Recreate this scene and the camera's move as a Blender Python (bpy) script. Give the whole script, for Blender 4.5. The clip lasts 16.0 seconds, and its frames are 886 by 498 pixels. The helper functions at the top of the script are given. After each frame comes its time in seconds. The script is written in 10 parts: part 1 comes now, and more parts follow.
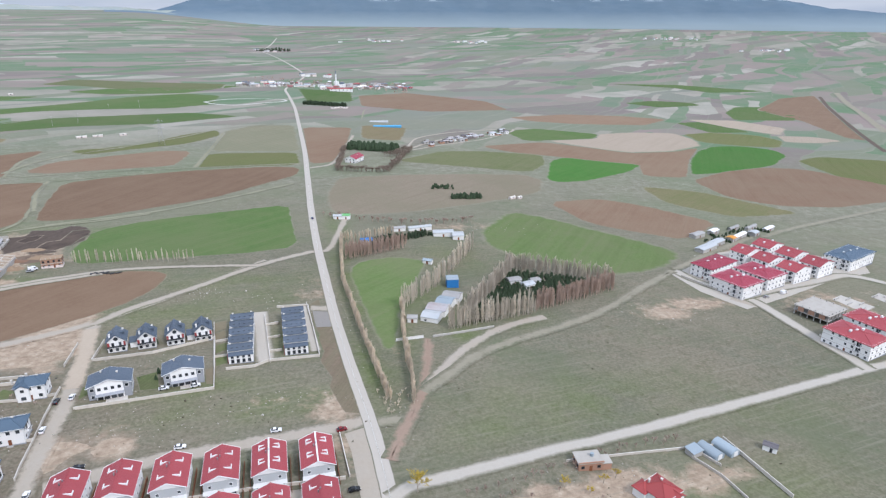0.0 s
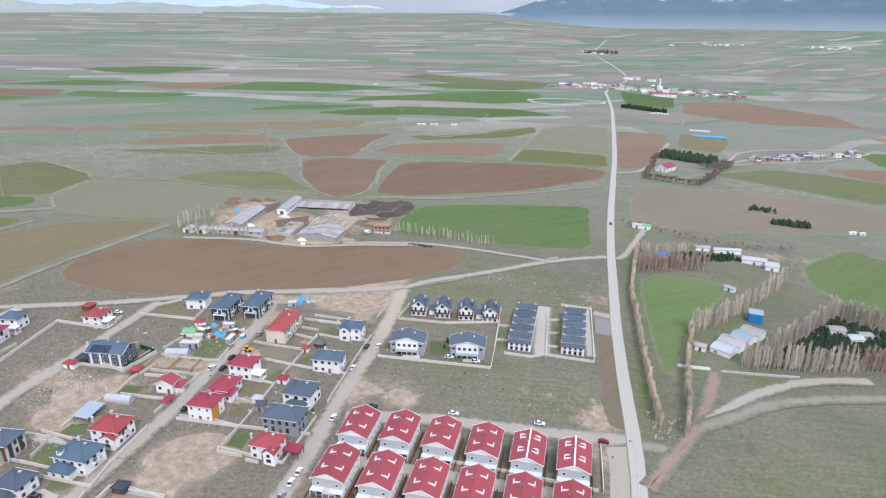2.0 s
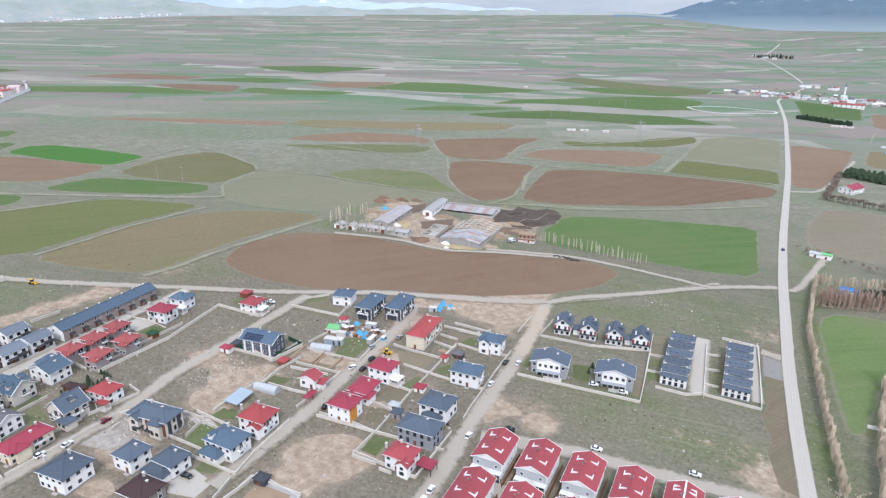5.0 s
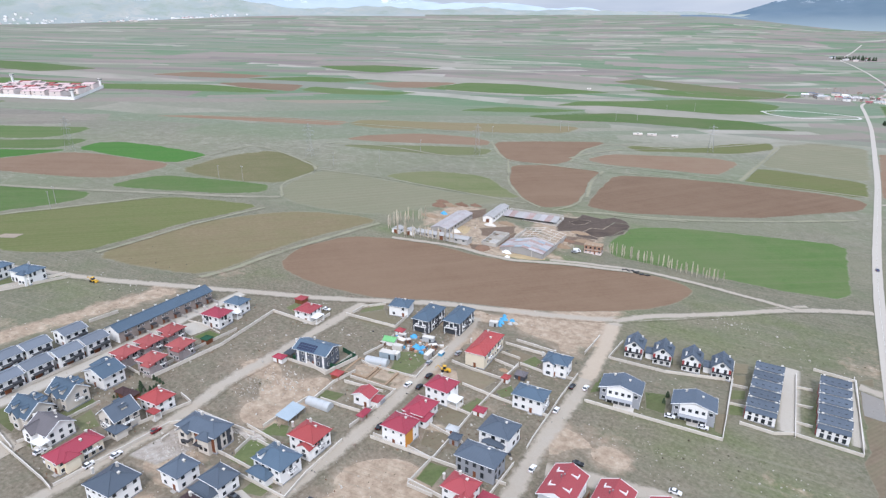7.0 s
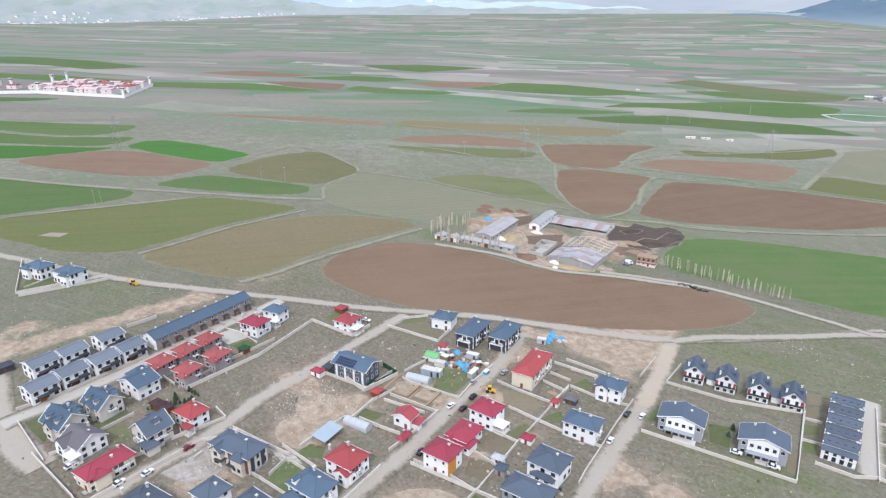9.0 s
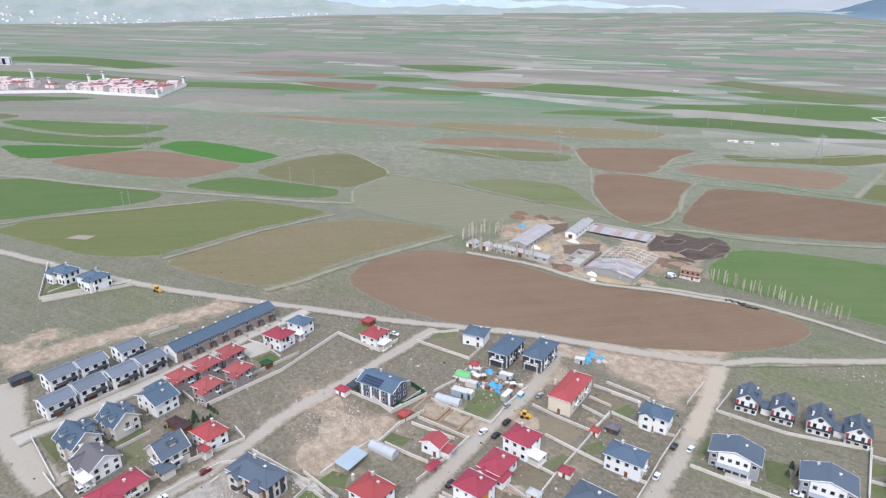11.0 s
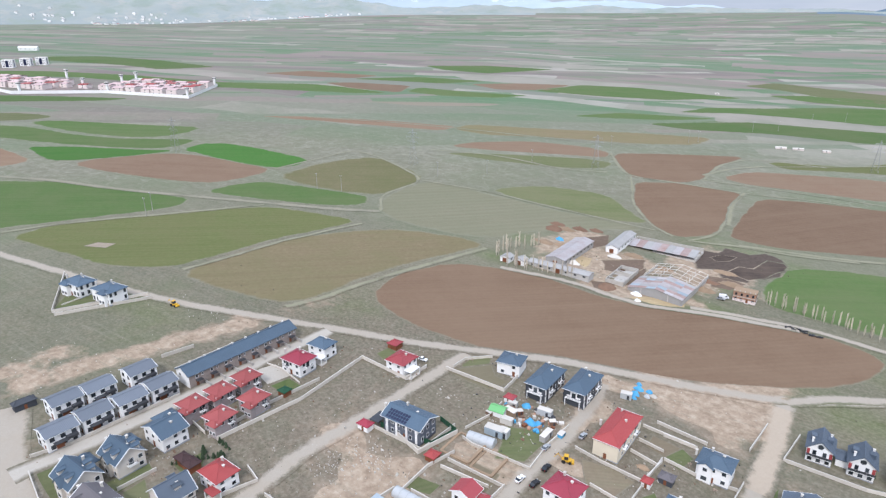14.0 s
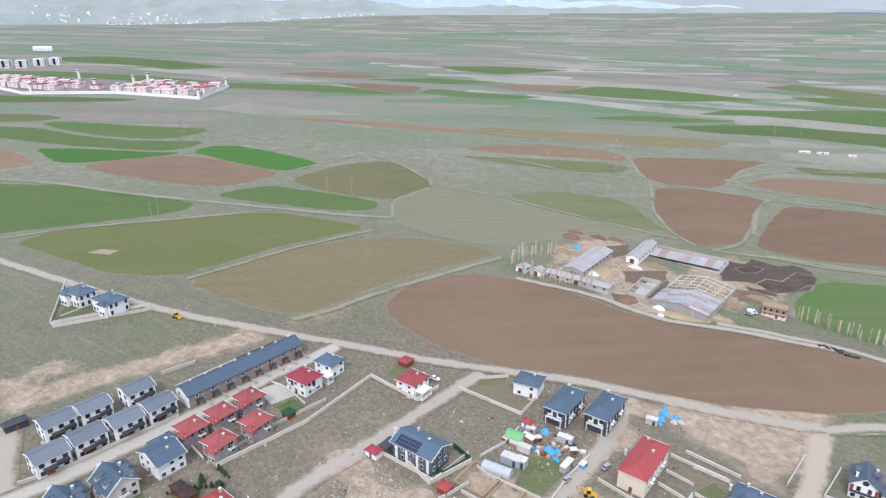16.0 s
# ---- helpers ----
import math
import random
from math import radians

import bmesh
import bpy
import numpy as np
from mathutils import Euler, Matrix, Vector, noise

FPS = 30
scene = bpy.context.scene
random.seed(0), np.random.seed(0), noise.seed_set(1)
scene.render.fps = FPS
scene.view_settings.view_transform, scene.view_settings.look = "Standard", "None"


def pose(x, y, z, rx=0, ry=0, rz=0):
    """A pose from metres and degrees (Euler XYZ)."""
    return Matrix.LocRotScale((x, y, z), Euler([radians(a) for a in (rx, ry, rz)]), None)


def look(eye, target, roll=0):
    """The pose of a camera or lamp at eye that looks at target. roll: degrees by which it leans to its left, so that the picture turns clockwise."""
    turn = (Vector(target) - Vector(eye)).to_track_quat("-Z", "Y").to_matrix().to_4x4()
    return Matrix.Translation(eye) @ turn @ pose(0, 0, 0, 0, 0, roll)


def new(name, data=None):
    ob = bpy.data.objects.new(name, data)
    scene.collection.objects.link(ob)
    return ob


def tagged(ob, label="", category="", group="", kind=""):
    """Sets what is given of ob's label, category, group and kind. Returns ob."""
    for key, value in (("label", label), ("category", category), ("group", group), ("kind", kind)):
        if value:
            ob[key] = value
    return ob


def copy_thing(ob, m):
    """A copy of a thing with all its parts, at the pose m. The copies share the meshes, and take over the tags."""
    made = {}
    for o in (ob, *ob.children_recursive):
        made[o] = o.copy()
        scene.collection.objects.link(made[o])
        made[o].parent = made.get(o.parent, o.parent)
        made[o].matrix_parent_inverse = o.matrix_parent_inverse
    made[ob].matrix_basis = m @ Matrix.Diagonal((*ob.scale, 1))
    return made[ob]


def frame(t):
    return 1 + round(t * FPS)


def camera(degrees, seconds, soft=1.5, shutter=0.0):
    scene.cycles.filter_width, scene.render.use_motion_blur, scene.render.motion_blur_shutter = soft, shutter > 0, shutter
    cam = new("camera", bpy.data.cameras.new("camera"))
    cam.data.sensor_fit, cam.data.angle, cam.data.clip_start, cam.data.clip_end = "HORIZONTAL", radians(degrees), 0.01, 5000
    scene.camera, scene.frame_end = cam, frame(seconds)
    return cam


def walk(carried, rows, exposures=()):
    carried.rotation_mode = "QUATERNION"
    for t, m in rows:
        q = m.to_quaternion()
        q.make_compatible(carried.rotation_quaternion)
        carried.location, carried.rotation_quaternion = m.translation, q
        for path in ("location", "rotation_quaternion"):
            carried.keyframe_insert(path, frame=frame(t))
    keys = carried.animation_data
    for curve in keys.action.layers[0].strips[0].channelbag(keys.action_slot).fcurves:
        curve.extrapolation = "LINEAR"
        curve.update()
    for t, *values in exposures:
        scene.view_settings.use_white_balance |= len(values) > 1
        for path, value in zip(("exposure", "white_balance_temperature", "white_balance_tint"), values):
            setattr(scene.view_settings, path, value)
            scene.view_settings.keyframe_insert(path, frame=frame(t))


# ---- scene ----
cam = camera(70.76, 16.0, soft=1.3)


def aim(x, y, z, yaw, pitch, roll):
    """A camera pose from its place, heading, tilt and lean in degrees."""
    a, b = radians(yaw), radians(pitch)
    way = Vector((-math.sin(a) * math.cos(b), math.cos(a) * math.cos(b), math.sin(b)))
    return look((x, y, z), Vector((x, y, z)) + way, roll)


FLIGHT = [
    (0, 0.00, 0.00, 145.00, 0.00, -20.31, 0.21),
    (0.5, 0.07, 0.27, 145.06, 11.35, -20.26, 0.19),
    (1, -0.04, -0.05, 145.43, 20.47, -20.25, 0.19),
    (1.5, 0.26, -0.07, 145.56, 25.41, -20.24, 0.19),
    (2, -0.05, 0.07, 145.60, 28.13, -20.23, 0.16),
    (2.5, -0.93, 0.71, 145.73, 30.73, -20.21, 0.13),
    (3, -2.17, 1.42, 145.86, 33.14, -20.20, 0.08),
    (3.5, -4.01, 2.54, 145.87, 35.39, -20.17, 0.07),
    (4, -6.44, 4.08, 145.79, 37.51, -20.14, 0.06),
    (4.5, -9.20, 5.63, 145.81, 39.49, -20.11, 0.06),
    (7, -27.42, 16.79, 144.82, 46.39, -20.07, 0.06),
    (7.5, -30.96, 18.72, 145.03, 47.43, -20.12, 0.05),
    (8, -34.49, 20.60, 145.07, 48.41, -20.15, 0.03),
    (8.5, -37.88, 22.68, 145.07, 49.34, -20.16, 0.02),
    (9, -41.09, 24.71, 144.94, 50.18, -20.15, 0.02),
    (11.5, -57.94, 35.61, 144.74, 53.58, -20.17, -0.10),
    (12, -61.33, 37.51, 144.60, 54.09, -20.15, -0.10),
    (12.5, -64.90, 39.43, 144.52, 54.56, -20.16, -0.11),
    (13, -68.27, 41.64, 144.51, 55.02, -20.15, -0.12),
    (13.5, -71.64, 43.66, 144.54, 55.40, -20.15, -0.13),
    (14, -74.90, 45.70, 144.57, 55.76, -20.15, -0.12),
    (14.5, -78.17, 47.56, 144.62, 56.09, -20.15, -0.12),
    (15, -81.29, 49.43, 144.61, 56.39, -20.13, -0.12),
    (15.5, -84.53, 51.37, 144.69, 56.65, -20.12, -0.12),
    (16, -87.69, 53.22, 144.66, 56.90, -20.13, -0.12),
]
walk(cam, [(t, aim(*row)) for t, *row in FLIGHT], [(0.0, -0.05, 5880, 15), (3.5, 0.02, 5860, 15), (8.0, 0.06, 5880, 15), (16.0, 0.04, 5930, 15)])

# ---- world, sun, exposure ----
SUN_HEIGHT, SUN_TURN = radians(46), radians(138)
world = bpy.data.worlds.new("overcast_sky")
scene.world = world
world.use_nodes = True
wn, wl = world.node_tree.nodes, world.node_tree.links
wn.clear()
sky = wn.new("ShaderNodeTexSky")
sky.sky_type, sky.sun_disc, sky.sun_elevation, sky.sun_rotation = "NISHITA", False, SUN_HEIGHT, SUN_TURN
sky.dust_density, sky.air_density = 2.5, 1.2
sky_level = wn.new("ShaderNodeMixRGB")
sky_level.blend_type = "MULTIPLY"
sky_level.inputs[0].default_value = 1.0
sky_level.inputs[2].default_value = (0.10, 0.10, 0.10, 1)
cloud_coord = wn.new("ShaderNodeTexCoord")
cloud_map = wn.new("ShaderNodeMapping")
cloud_map.inputs["Scale"].default_value = (1.6, 1.6, 9.0)
cloud = wn.new("ShaderNodeTexNoise")
cloud.inputs["Scale"].default_value, cloud.inputs["Detail"].default_value = 2.4, 6.0
cloud_ramp = wn.new("ShaderNodeValToRGB")
cloud_ramp.color_ramp.elements[0].position, cloud_ramp.color_ramp.elements[1].position = 0.30, 0.62
cloud_ramp.color_ramp.elements[0].color = (0.60, 0.70, 0.83, 1)
cloud_ramp.color_ramp.elements[1].color = (0.88, 0.94, 1.0, 1)
cloud_mix = wn.new("ShaderNodeMixRGB")
cloud_mix.inputs[0].default_value = 0.86
background = wn.new("ShaderNodeBackground")
world_out = wn.new("ShaderNodeOutputWorld")
wl.new(sky.outputs[0], sky_level.inputs[1])
wl.new(cloud_coord.outputs["Generated"], cloud_map.inputs["Vector"])
wl.new(cloud_map.outputs[0], cloud.inputs["Vector"])
wl.new(cloud.outputs[0], cloud_ramp.inputs[0])
wl.new(sky_level.outputs[0], cloud_mix.inputs[1])
wl.new(cloud_ramp.outputs[0], cloud_mix.inputs[2])
# an overcast sky is about three times as bright overhead as at the horizon
rise = wn.new("ShaderNodeSeparateXYZ")
lift = wn.new("ShaderNodeMapRange")
lift.inputs["From Min"].default_value, lift.inputs["From Max"].default_value = 0.0, 1.0
lift.inputs["To Min"].default_value, lift.inputs["To Max"].default_value = 0.78, 1.92
wl.new(cloud_coord.outputs["Generated"], rise.inputs[0])
wl.new(rise.outputs[2], lift.inputs[0])
wl.new(lift.outputs[0], background.inputs["Strength"])
wl.new(cloud_mix.outputs[0], background.inputs["Color"])
wl.new(background.outputs[0], world_out.inputs["Surface"])

sun_data = bpy.data.lights.new("sun", "SUN")
sun_data.energy, sun_data.angle, sun_data.color = 2.35, radians(11), (1.0, 0.95, 0.88)
sun = new("sun", sun_data)
sun.matrix_world = look((0, 0, 400), Vector((0, 0, 400)) - Vector((math.sin(SUN_TURN) * math.cos(SUN_HEIGHT), math.cos(SUN_TURN) * math.cos(SUN_HEIGHT), math.sin(SUN_HEIGHT))))


# ---- terrain ----
EYE, RIM, EDGE, LEVEL = 145.0, 1100.0, 4900.0, -0.007
SLOPE_X, SLOPE_Y = -0.0481, -0.0201


def ease(t):
    t = min(1.0, max(0.0, t))
    return t * t * (3 - 2 * t)


def land(x, y):
    """Height of the ground: a gentle slope that levels out into a wide basin and rises softly towards the far rim."""
    r = math.hypot(x, y)
    if r <= RIM:
        return SLOPE_X * x + SLOPE_Y * y
    e = (SLOPE_X * x + SLOPE_Y * y) / r - EYE / RIM
    want, k, a, b = (EYE / RIM) / (LEVEL - e), RIM / EDGE, 0.01, 4.0
    for _ in range(24):
        p = (a + b) / 2
        a, b = (p, b) if p / (1 - k ** p) < want else (a, p)
    g = ((RIM / min(r, EDGE)) ** p - k ** p) / (1 - k ** p)
    # west of the mountain the plain climbs slowly towards the foot of the hills
    bearing = math.degrees(math.atan2(-x, y))
    climb = 0.0182 * ease((bearing - 13) / 13) * (1 - 0.75 * ease((bearing - 58) / 22)) * ease((r - 2300) / 2600)
    return EYE + r * (LEVEL + (e - LEVEL) * g + climb)


# ---- materials ----
class Nodes:
    """A node material under construction."""

    def __init__(self, name, tree=None):
        if tree is None:
            self.mat = bpy.data.materials.new(name)
            self.mat.use_nodes = True
            self.bsdf = self.mat.node_tree.nodes["Principled BSDF"]
        self.tree = tree or self.mat.node_tree

    def add(self, kind, values=(), **props):
        n = self.tree.nodes.new("ShaderNode" + kind)
        for k, v in props.items():
            if k == "blend":
                n.blend_type = v
            elif k == "operation":
                n.operation = v
            elif k == "feature":
                n.feature = v
            elif k == "clamp":
                n.use_clamp = v
            elif k == "bands":
                n.bands_direction = v
            elif k == "attribute":
                n.attribute_name = v
        for k, v in dict(values).items():
            if hasattr(v, "is_linked"):
                self.tree.links.new(v, n.inputs[k])
            else:
                n.inputs[k].default_value = v
        return n

    def noise(self, vec, scale, detail=4.0, rough=0.6):
        return self.add("TexNoise", {"Vector": vec, "Scale": scale, "Detail": detail, "Roughness": rough}).outputs[0]

    def ramp(self, fac, stops, constant=False):
        n = self.add("ValToRGB", {0: fac})
        r = n.color_ramp
        if constant:
            r.interpolation = "CONSTANT"
        while len(r.elements) < len(stops):
            r.elements.new(0.5)
        for e, (p, c) in zip(r.elements, stops):
            e.position = p
            e.color = (*c, 1) if len(c) == 3 else c
        return n.outputs[0]

    def mix(self, fac, a, b, blend="MIX"):
        a, b = [(*v, 1) if isinstance(v, tuple) and len(v) == 3 else v for v in (a, b)]
        return self.add("MixRGB", {0: fac, 1: a, 2: b}, blend=blend).outputs[0]

    def math(self, op, a, b=0.0, clamp=False):
        return self.add("Math", {0: a, 1: b}, operation=op, clamp=clamp).outputs[0]

    def finish(self, color, rough=0.9, bump=None, strength=0.3, distance=0.1, metal=0.0, specular=0.3):
        b = self.bsdf
        for key, v in (("Base Color", color), ("Roughness", rough), ("Metallic", metal), ("Specular IOR Level", specular)):
            if hasattr(v, "is_linked"):
                self.tree.links.new(v, b.inputs[key])
            else:
                b.inputs[key].default_value = (*v, 1) if isinstance(v, tuple) and len(v) == 3 else v
        if bump is not None:
            n = self.add("Bump", {"Height": bump, "Strength": strength, "Distance": distance})
            self.tree.links.new(n.outputs[0], b.inputs["Normal"])
        return self.mat


def surface(name, light, dark, scale=1.0, rough=0.85, metal=0.0, bump=0.3, ribs=0.0, axis="X", vary=0.12, stain=0.35, specular=0.3):
    """A weathered surface: two colours in fine and broad patches, optional ribs every so many metres, a slight change from piece to piece."""
    m = Nodes(name)
    vec = m.add("TexCoord").outputs["Object"]
    rnd = m.add("ObjectInfo").outputs["Random"]
    shifted = m.add("VectorMath", {0: vec, 1: m.add("CombineXYZ", {0: m.math("MULTIPLY", rnd, 40.0), 1: m.math("MULTIPLY", rnd, 23.0)}).outputs[0]}, operation="ADD").outputs[0]
    fine, broad = m.noise(shifted, 6.0 * scale, 5.0), m.noise(shifted, 0.35 * scale, 4.0)
    c = m.mix(m.math("MULTIPLY", fine, stain), light, dark)
    c = m.mix(m.ramp(broad, [(0.42, (0, 0, 0)), (0.72, (stain, stain, stain))]), c, dark)
    tone = m.math("ADD", m.math("MULTIPLY", rnd, 2 * vary), 1.0 - vary)
    c = m.mix(1.0, c, m.add("CombineColor", {0: tone, 1: tone, 2: tone}).outputs[0], "MULTIPLY")
    height = fine
    if ribs:
        wave = m.add("TexWave", {"Vector": vec, "Scale": 0.314 / ribs, "Distortion": 0.15}, bands=axis).outputs["Fac"]
        c = m.mix(m.math("MULTIPLY", wave, 0.22), c, dark)
        height = m.math("ADD", m.math("MULTIPLY", wave, 2.0), m.math("MULTIPLY", fine, 0.4))
    return m.finish(c, rough, height, bump, 0.06, metal, specular)


def parcels(m, pos, turn, deep, long, seed):
    """Strip fields: rows of uneven depth, each cut into plots of its own length. Gives two random numbers a plot and how near its long edge is."""
    turned = m.add("SeparateXYZ", {0: m.add("VectorRotate", {"Vector": pos, "Axis": (0, 0, 1), "Angle": turn}).outputs[0]})
    along, across = turned.outputs[0], turned.outputs[1]
    drift = m.add("TexNoise", {"Vector": m.add("CombineXYZ", {0: across, 2: seed}).outputs[0], "Scale": 0.011, "Detail": 1.0}).outputs[0]
    rows = m.math("DIVIDE", m.math("ADD", across, m.math("MULTIPLY", drift, 160.0)), deep)
    row = m.math("FLOOR", rows)
    dice = m.add("TexWhiteNoise", {"Vector": m.add("CombineXYZ", {0: row, 2: seed}).outputs[0]})
    stretch = m.math("ADD", m.math("MULTIPLY", dice.outputs["Value"], 0.8), 0.6)
    column = m.math("FLOOR", m.math("ADD", m.math("DIVIDE", along, m.math("MULTIPLY", stretch, long)), m.math("MULTIPLY", dice.outputs["Value"], 17.0)))
    lot = m.add("SeparateColor", {0: m.add("TexWhiteNoise", {"Vector": m.add("CombineXYZ", {0: row, 1: column, 2: seed + 1.0}).outputs[0]}).outputs["Color"]})
    return lot.outputs[0], lot.outputs[1], m.math("FRACT", rows)


def grassland(m, pos):
    """Colour and relief of the open grassland at a place."""
    fine, mid, broad = m.noise(pos, 0.75, 7.0, 0.66), m.noise(pos, 0.085, 6.0, 0.7), m.noise(pos, 0.012, 5.0)
    clump = m.noise(pos, 0.24, 5.0, 0.7)
    grass = m.ramp(fine, [(0.28, (0.097, 0.099, 0.062)), (0.50, (0.147, 0.142, 0.102)), (0.72, (0.198, 0.189, 0.144))])
    dry = m.ramp(fine, [(0.28, (0.138, 0.116, 0.082)), (0.50, (0.193, 0.166, 0.122)), (0.72, (0.260, 0.230, 0.176))])
    lush = m.ramp(fine, [(0.34, (0.084, 0.112, 0.036)), (0.66, (0.136, 0.170, 0.062))])
    c = m.mix(m.ramp(broad, [(0.40, (0, 0, 0)), (0.62, (0.80, 0.80, 0.80))]), grass, dry)
    c = m.mix(m.ramp(mid, [(0.46, (0, 0, 0)), (0.66, (0.6, 0.6, 0.6))]), c, dry)
    c = m.mix(m.ramp(clump, [(0.54, (0, 0, 0)), (0.70, (0.55, 0.55, 0.55))]), c, (0.092, 0.094, 0.050))
    c = m.mix(m.ramp(m.noise(pos, 0.021, 6.0, 0.65), [(0.50, (0, 0, 0)), (0.66, (0.60, 0.60, 0.60))]), c, (0.116, 0.134, 0.076))
    green = m.add("Attribute", attribute="lush").outputs["Fac"]
    c = m.mix(m.math("MULTIPLY", green, m.ramp(m.noise(pos, 0.05, 6.0), [(0.30, (0.1, 0.1, 0.1)), (0.62, (1, 1, 1))]), clamp=True), c, lush)
    distance = m.add("VectorMath", {0: pos}, operation="LENGTH").outputs["Value"]
    # paler, thinly grown land between the fields, with grazed green stretches and trodden lines
    open_land = m.add("MapRange", {0: distance, 1: 400.0, 2: 680.0, 3: 0.0, 4: 1.0}).outputs[0]
    hay = m.ramp(m.noise(pos, 0.13, 6.0, 0.7), [(0.30, (0.165, 0.166, 0.116)), (0.52, (0.222, 0.218, 0.162)), (0.74, (0.315, 0.300, 0.240))])
    c = m.mix(m.math("MULTIPLY", open_land, m.ramp(mid, [(0.34, (0.45, 0.45, 0.45)), (0.60, (0.80, 0.80, 0.80))])), c, hay)
    c = m.mix(m.math("MULTIPLY", m.add("MapRange", {0: open_land, 3: 0.2, 4: 1.0}).outputs[0], m.ramp(m.noise(pos, 0.006, 6.0, 0.62), [(0.44, (0, 0, 0)), (0.60, (0.62, 0.62, 0.62))])), c, (0.138, 0.168, 0.098))
    for scale, wide in ((0.010, 0.006), (0.027, 0.012)):
        vein = m.ramp(m.noise(m.add("VectorMath", {0: pos, 1: (scale * 3e4, 70.0, 0.0)}, operation="ADD").outputs[0], scale, 4.0, 0.55), [(0.5 - wide, (0, 0, 0)), (0.5, (0.30, 0.30, 0.30)), (0.5 + wide, (0, 0, 0))])
        c = m.mix(m.math("MULTIPLY", vein, m.add("MapRange", {0: open_land, 3: 0.04, 4: 1.0}).outputs[0]), c, (0.330, 0.310, 0.250))
    bare = m.add("Attribute", attribute="soil").outputs["Fac"]
    earth = m.ramp(m.noise(pos, 0.30, 7.0, 0.68), [(0.28, (0.225, 0.165, 0.118)), (0.50, (0.345, 0.264, 0.192)), (0.74, (0.500, 0.415, 0.320))])
    edge = m.math("ADD", bare, m.math("MULTIPLY", m.math("SUBTRACT", m.noise(pos, 0.11, 6.0, 0.7), 0.5), 1.5))
    c = m.mix(m.ramp(m.math("MULTIPLY", edge, m.math("GREATER_THAN", bare, 0.02)), [(0.30, (0, 0, 0)), (0.62, (0.92, 0.92, 0.92))]), c, earth)
    # old furrows under the grass, in line with the street grid
    lines = m.add("Mapping", {"Vector": m.add("VectorRotate", {"Vector": pos, "Axis": (0, 0, 1), "Angle": -0.415}).outputs[0], "Scale": (0.05, 1.0, 0.0)}).outputs[0]
    streak = m.noise(lines, 0.55, 5.0, 0.65)
    c = m.mix(m.ramp(streak, [(0.55, (0, 0, 0)), (0.66, (0.42, 0.42, 0.42))]), c, (0.225, 0.212, 0.160))
    c = m.mix(m.ramp(streak, [(0.32, (0.24, 0.24, 0.24)), (0.46, (0, 0, 0))]), c, (0.086, 0.088, 0.050))
    # trodden brown ground of the village plots
    village = m.add("VectorMath", {0: pos, 1: (-215.0, 125.0, 10.0)}, operation="DISTANCE").outputs["Value"]
    trodden = m.ramp(fine, [(0.28, (0.110, 0.088, 0.064)), (0.50, (0.172, 0.143, 0.107)), (0.72, (0.255, 0.222, 0.174))])
    worn = m.math("MULTIPLY", m.add("MapRange", {0: village, 1: 95.0, 2: 155.0, 3: 0.85, 4: 0.0}).outputs[0], m.ramp(mid, [(0.30, (0.30, 0.30, 0.30)), (0.60, (1, 1, 1))]))
    c = m.mix(m.math("MULTIPLY", worn, m.math("LESS_THAN", bare, 0.6)), c, trodden)
    # pale stones and litter
    for scale, size, amount in ((0.22, 0.22, 0.35), (0.60, 0.20, 0.40)):
        spots = m.add("TexVoronoi", {"Vector": pos, "Scale": scale}).outputs["Distance"]
        c = m.mix(m.ramp(m.math("ADD", spots, m.math("MULTIPLY", m.noise(pos, 0.03), 0.5)), [(size, (amount, amount, amount)), (size + 0.04, (0, 0, 0))]), c, (0.40, 0.37, 0.32))
    # strip fields of the far plain; a little pale blue haze is mixed into their colours
    warp = m.add("VectorMath", {0: pos, 1: m.add("VectorMath", {0: m.add("TexNoise", {"Vector": pos, "Scale": 0.0013, "Detail": 4.0}).outputs[1], "Scale": 260.0}, operation="SCALE").outputs[0]}, operation="ADD").outputs[0]
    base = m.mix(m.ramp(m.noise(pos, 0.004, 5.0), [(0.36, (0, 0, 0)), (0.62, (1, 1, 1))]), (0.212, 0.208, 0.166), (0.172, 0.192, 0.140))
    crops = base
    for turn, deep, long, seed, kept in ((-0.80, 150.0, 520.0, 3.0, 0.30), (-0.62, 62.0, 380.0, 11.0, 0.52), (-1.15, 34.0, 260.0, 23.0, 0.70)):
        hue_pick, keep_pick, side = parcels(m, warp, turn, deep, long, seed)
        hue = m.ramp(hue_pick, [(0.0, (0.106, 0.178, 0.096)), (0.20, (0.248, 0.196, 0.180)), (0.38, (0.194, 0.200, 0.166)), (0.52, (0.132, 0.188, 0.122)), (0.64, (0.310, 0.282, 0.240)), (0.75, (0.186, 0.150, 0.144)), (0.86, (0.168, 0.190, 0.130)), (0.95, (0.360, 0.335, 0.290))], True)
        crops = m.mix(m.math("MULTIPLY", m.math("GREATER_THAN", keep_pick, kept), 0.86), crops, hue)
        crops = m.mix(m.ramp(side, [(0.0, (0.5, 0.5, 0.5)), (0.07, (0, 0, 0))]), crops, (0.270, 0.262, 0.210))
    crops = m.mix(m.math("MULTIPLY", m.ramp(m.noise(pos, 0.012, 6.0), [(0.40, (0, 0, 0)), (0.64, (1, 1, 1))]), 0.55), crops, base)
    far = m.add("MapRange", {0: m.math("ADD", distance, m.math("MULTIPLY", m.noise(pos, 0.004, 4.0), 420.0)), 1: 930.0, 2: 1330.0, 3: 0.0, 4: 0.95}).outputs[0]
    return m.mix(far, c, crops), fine


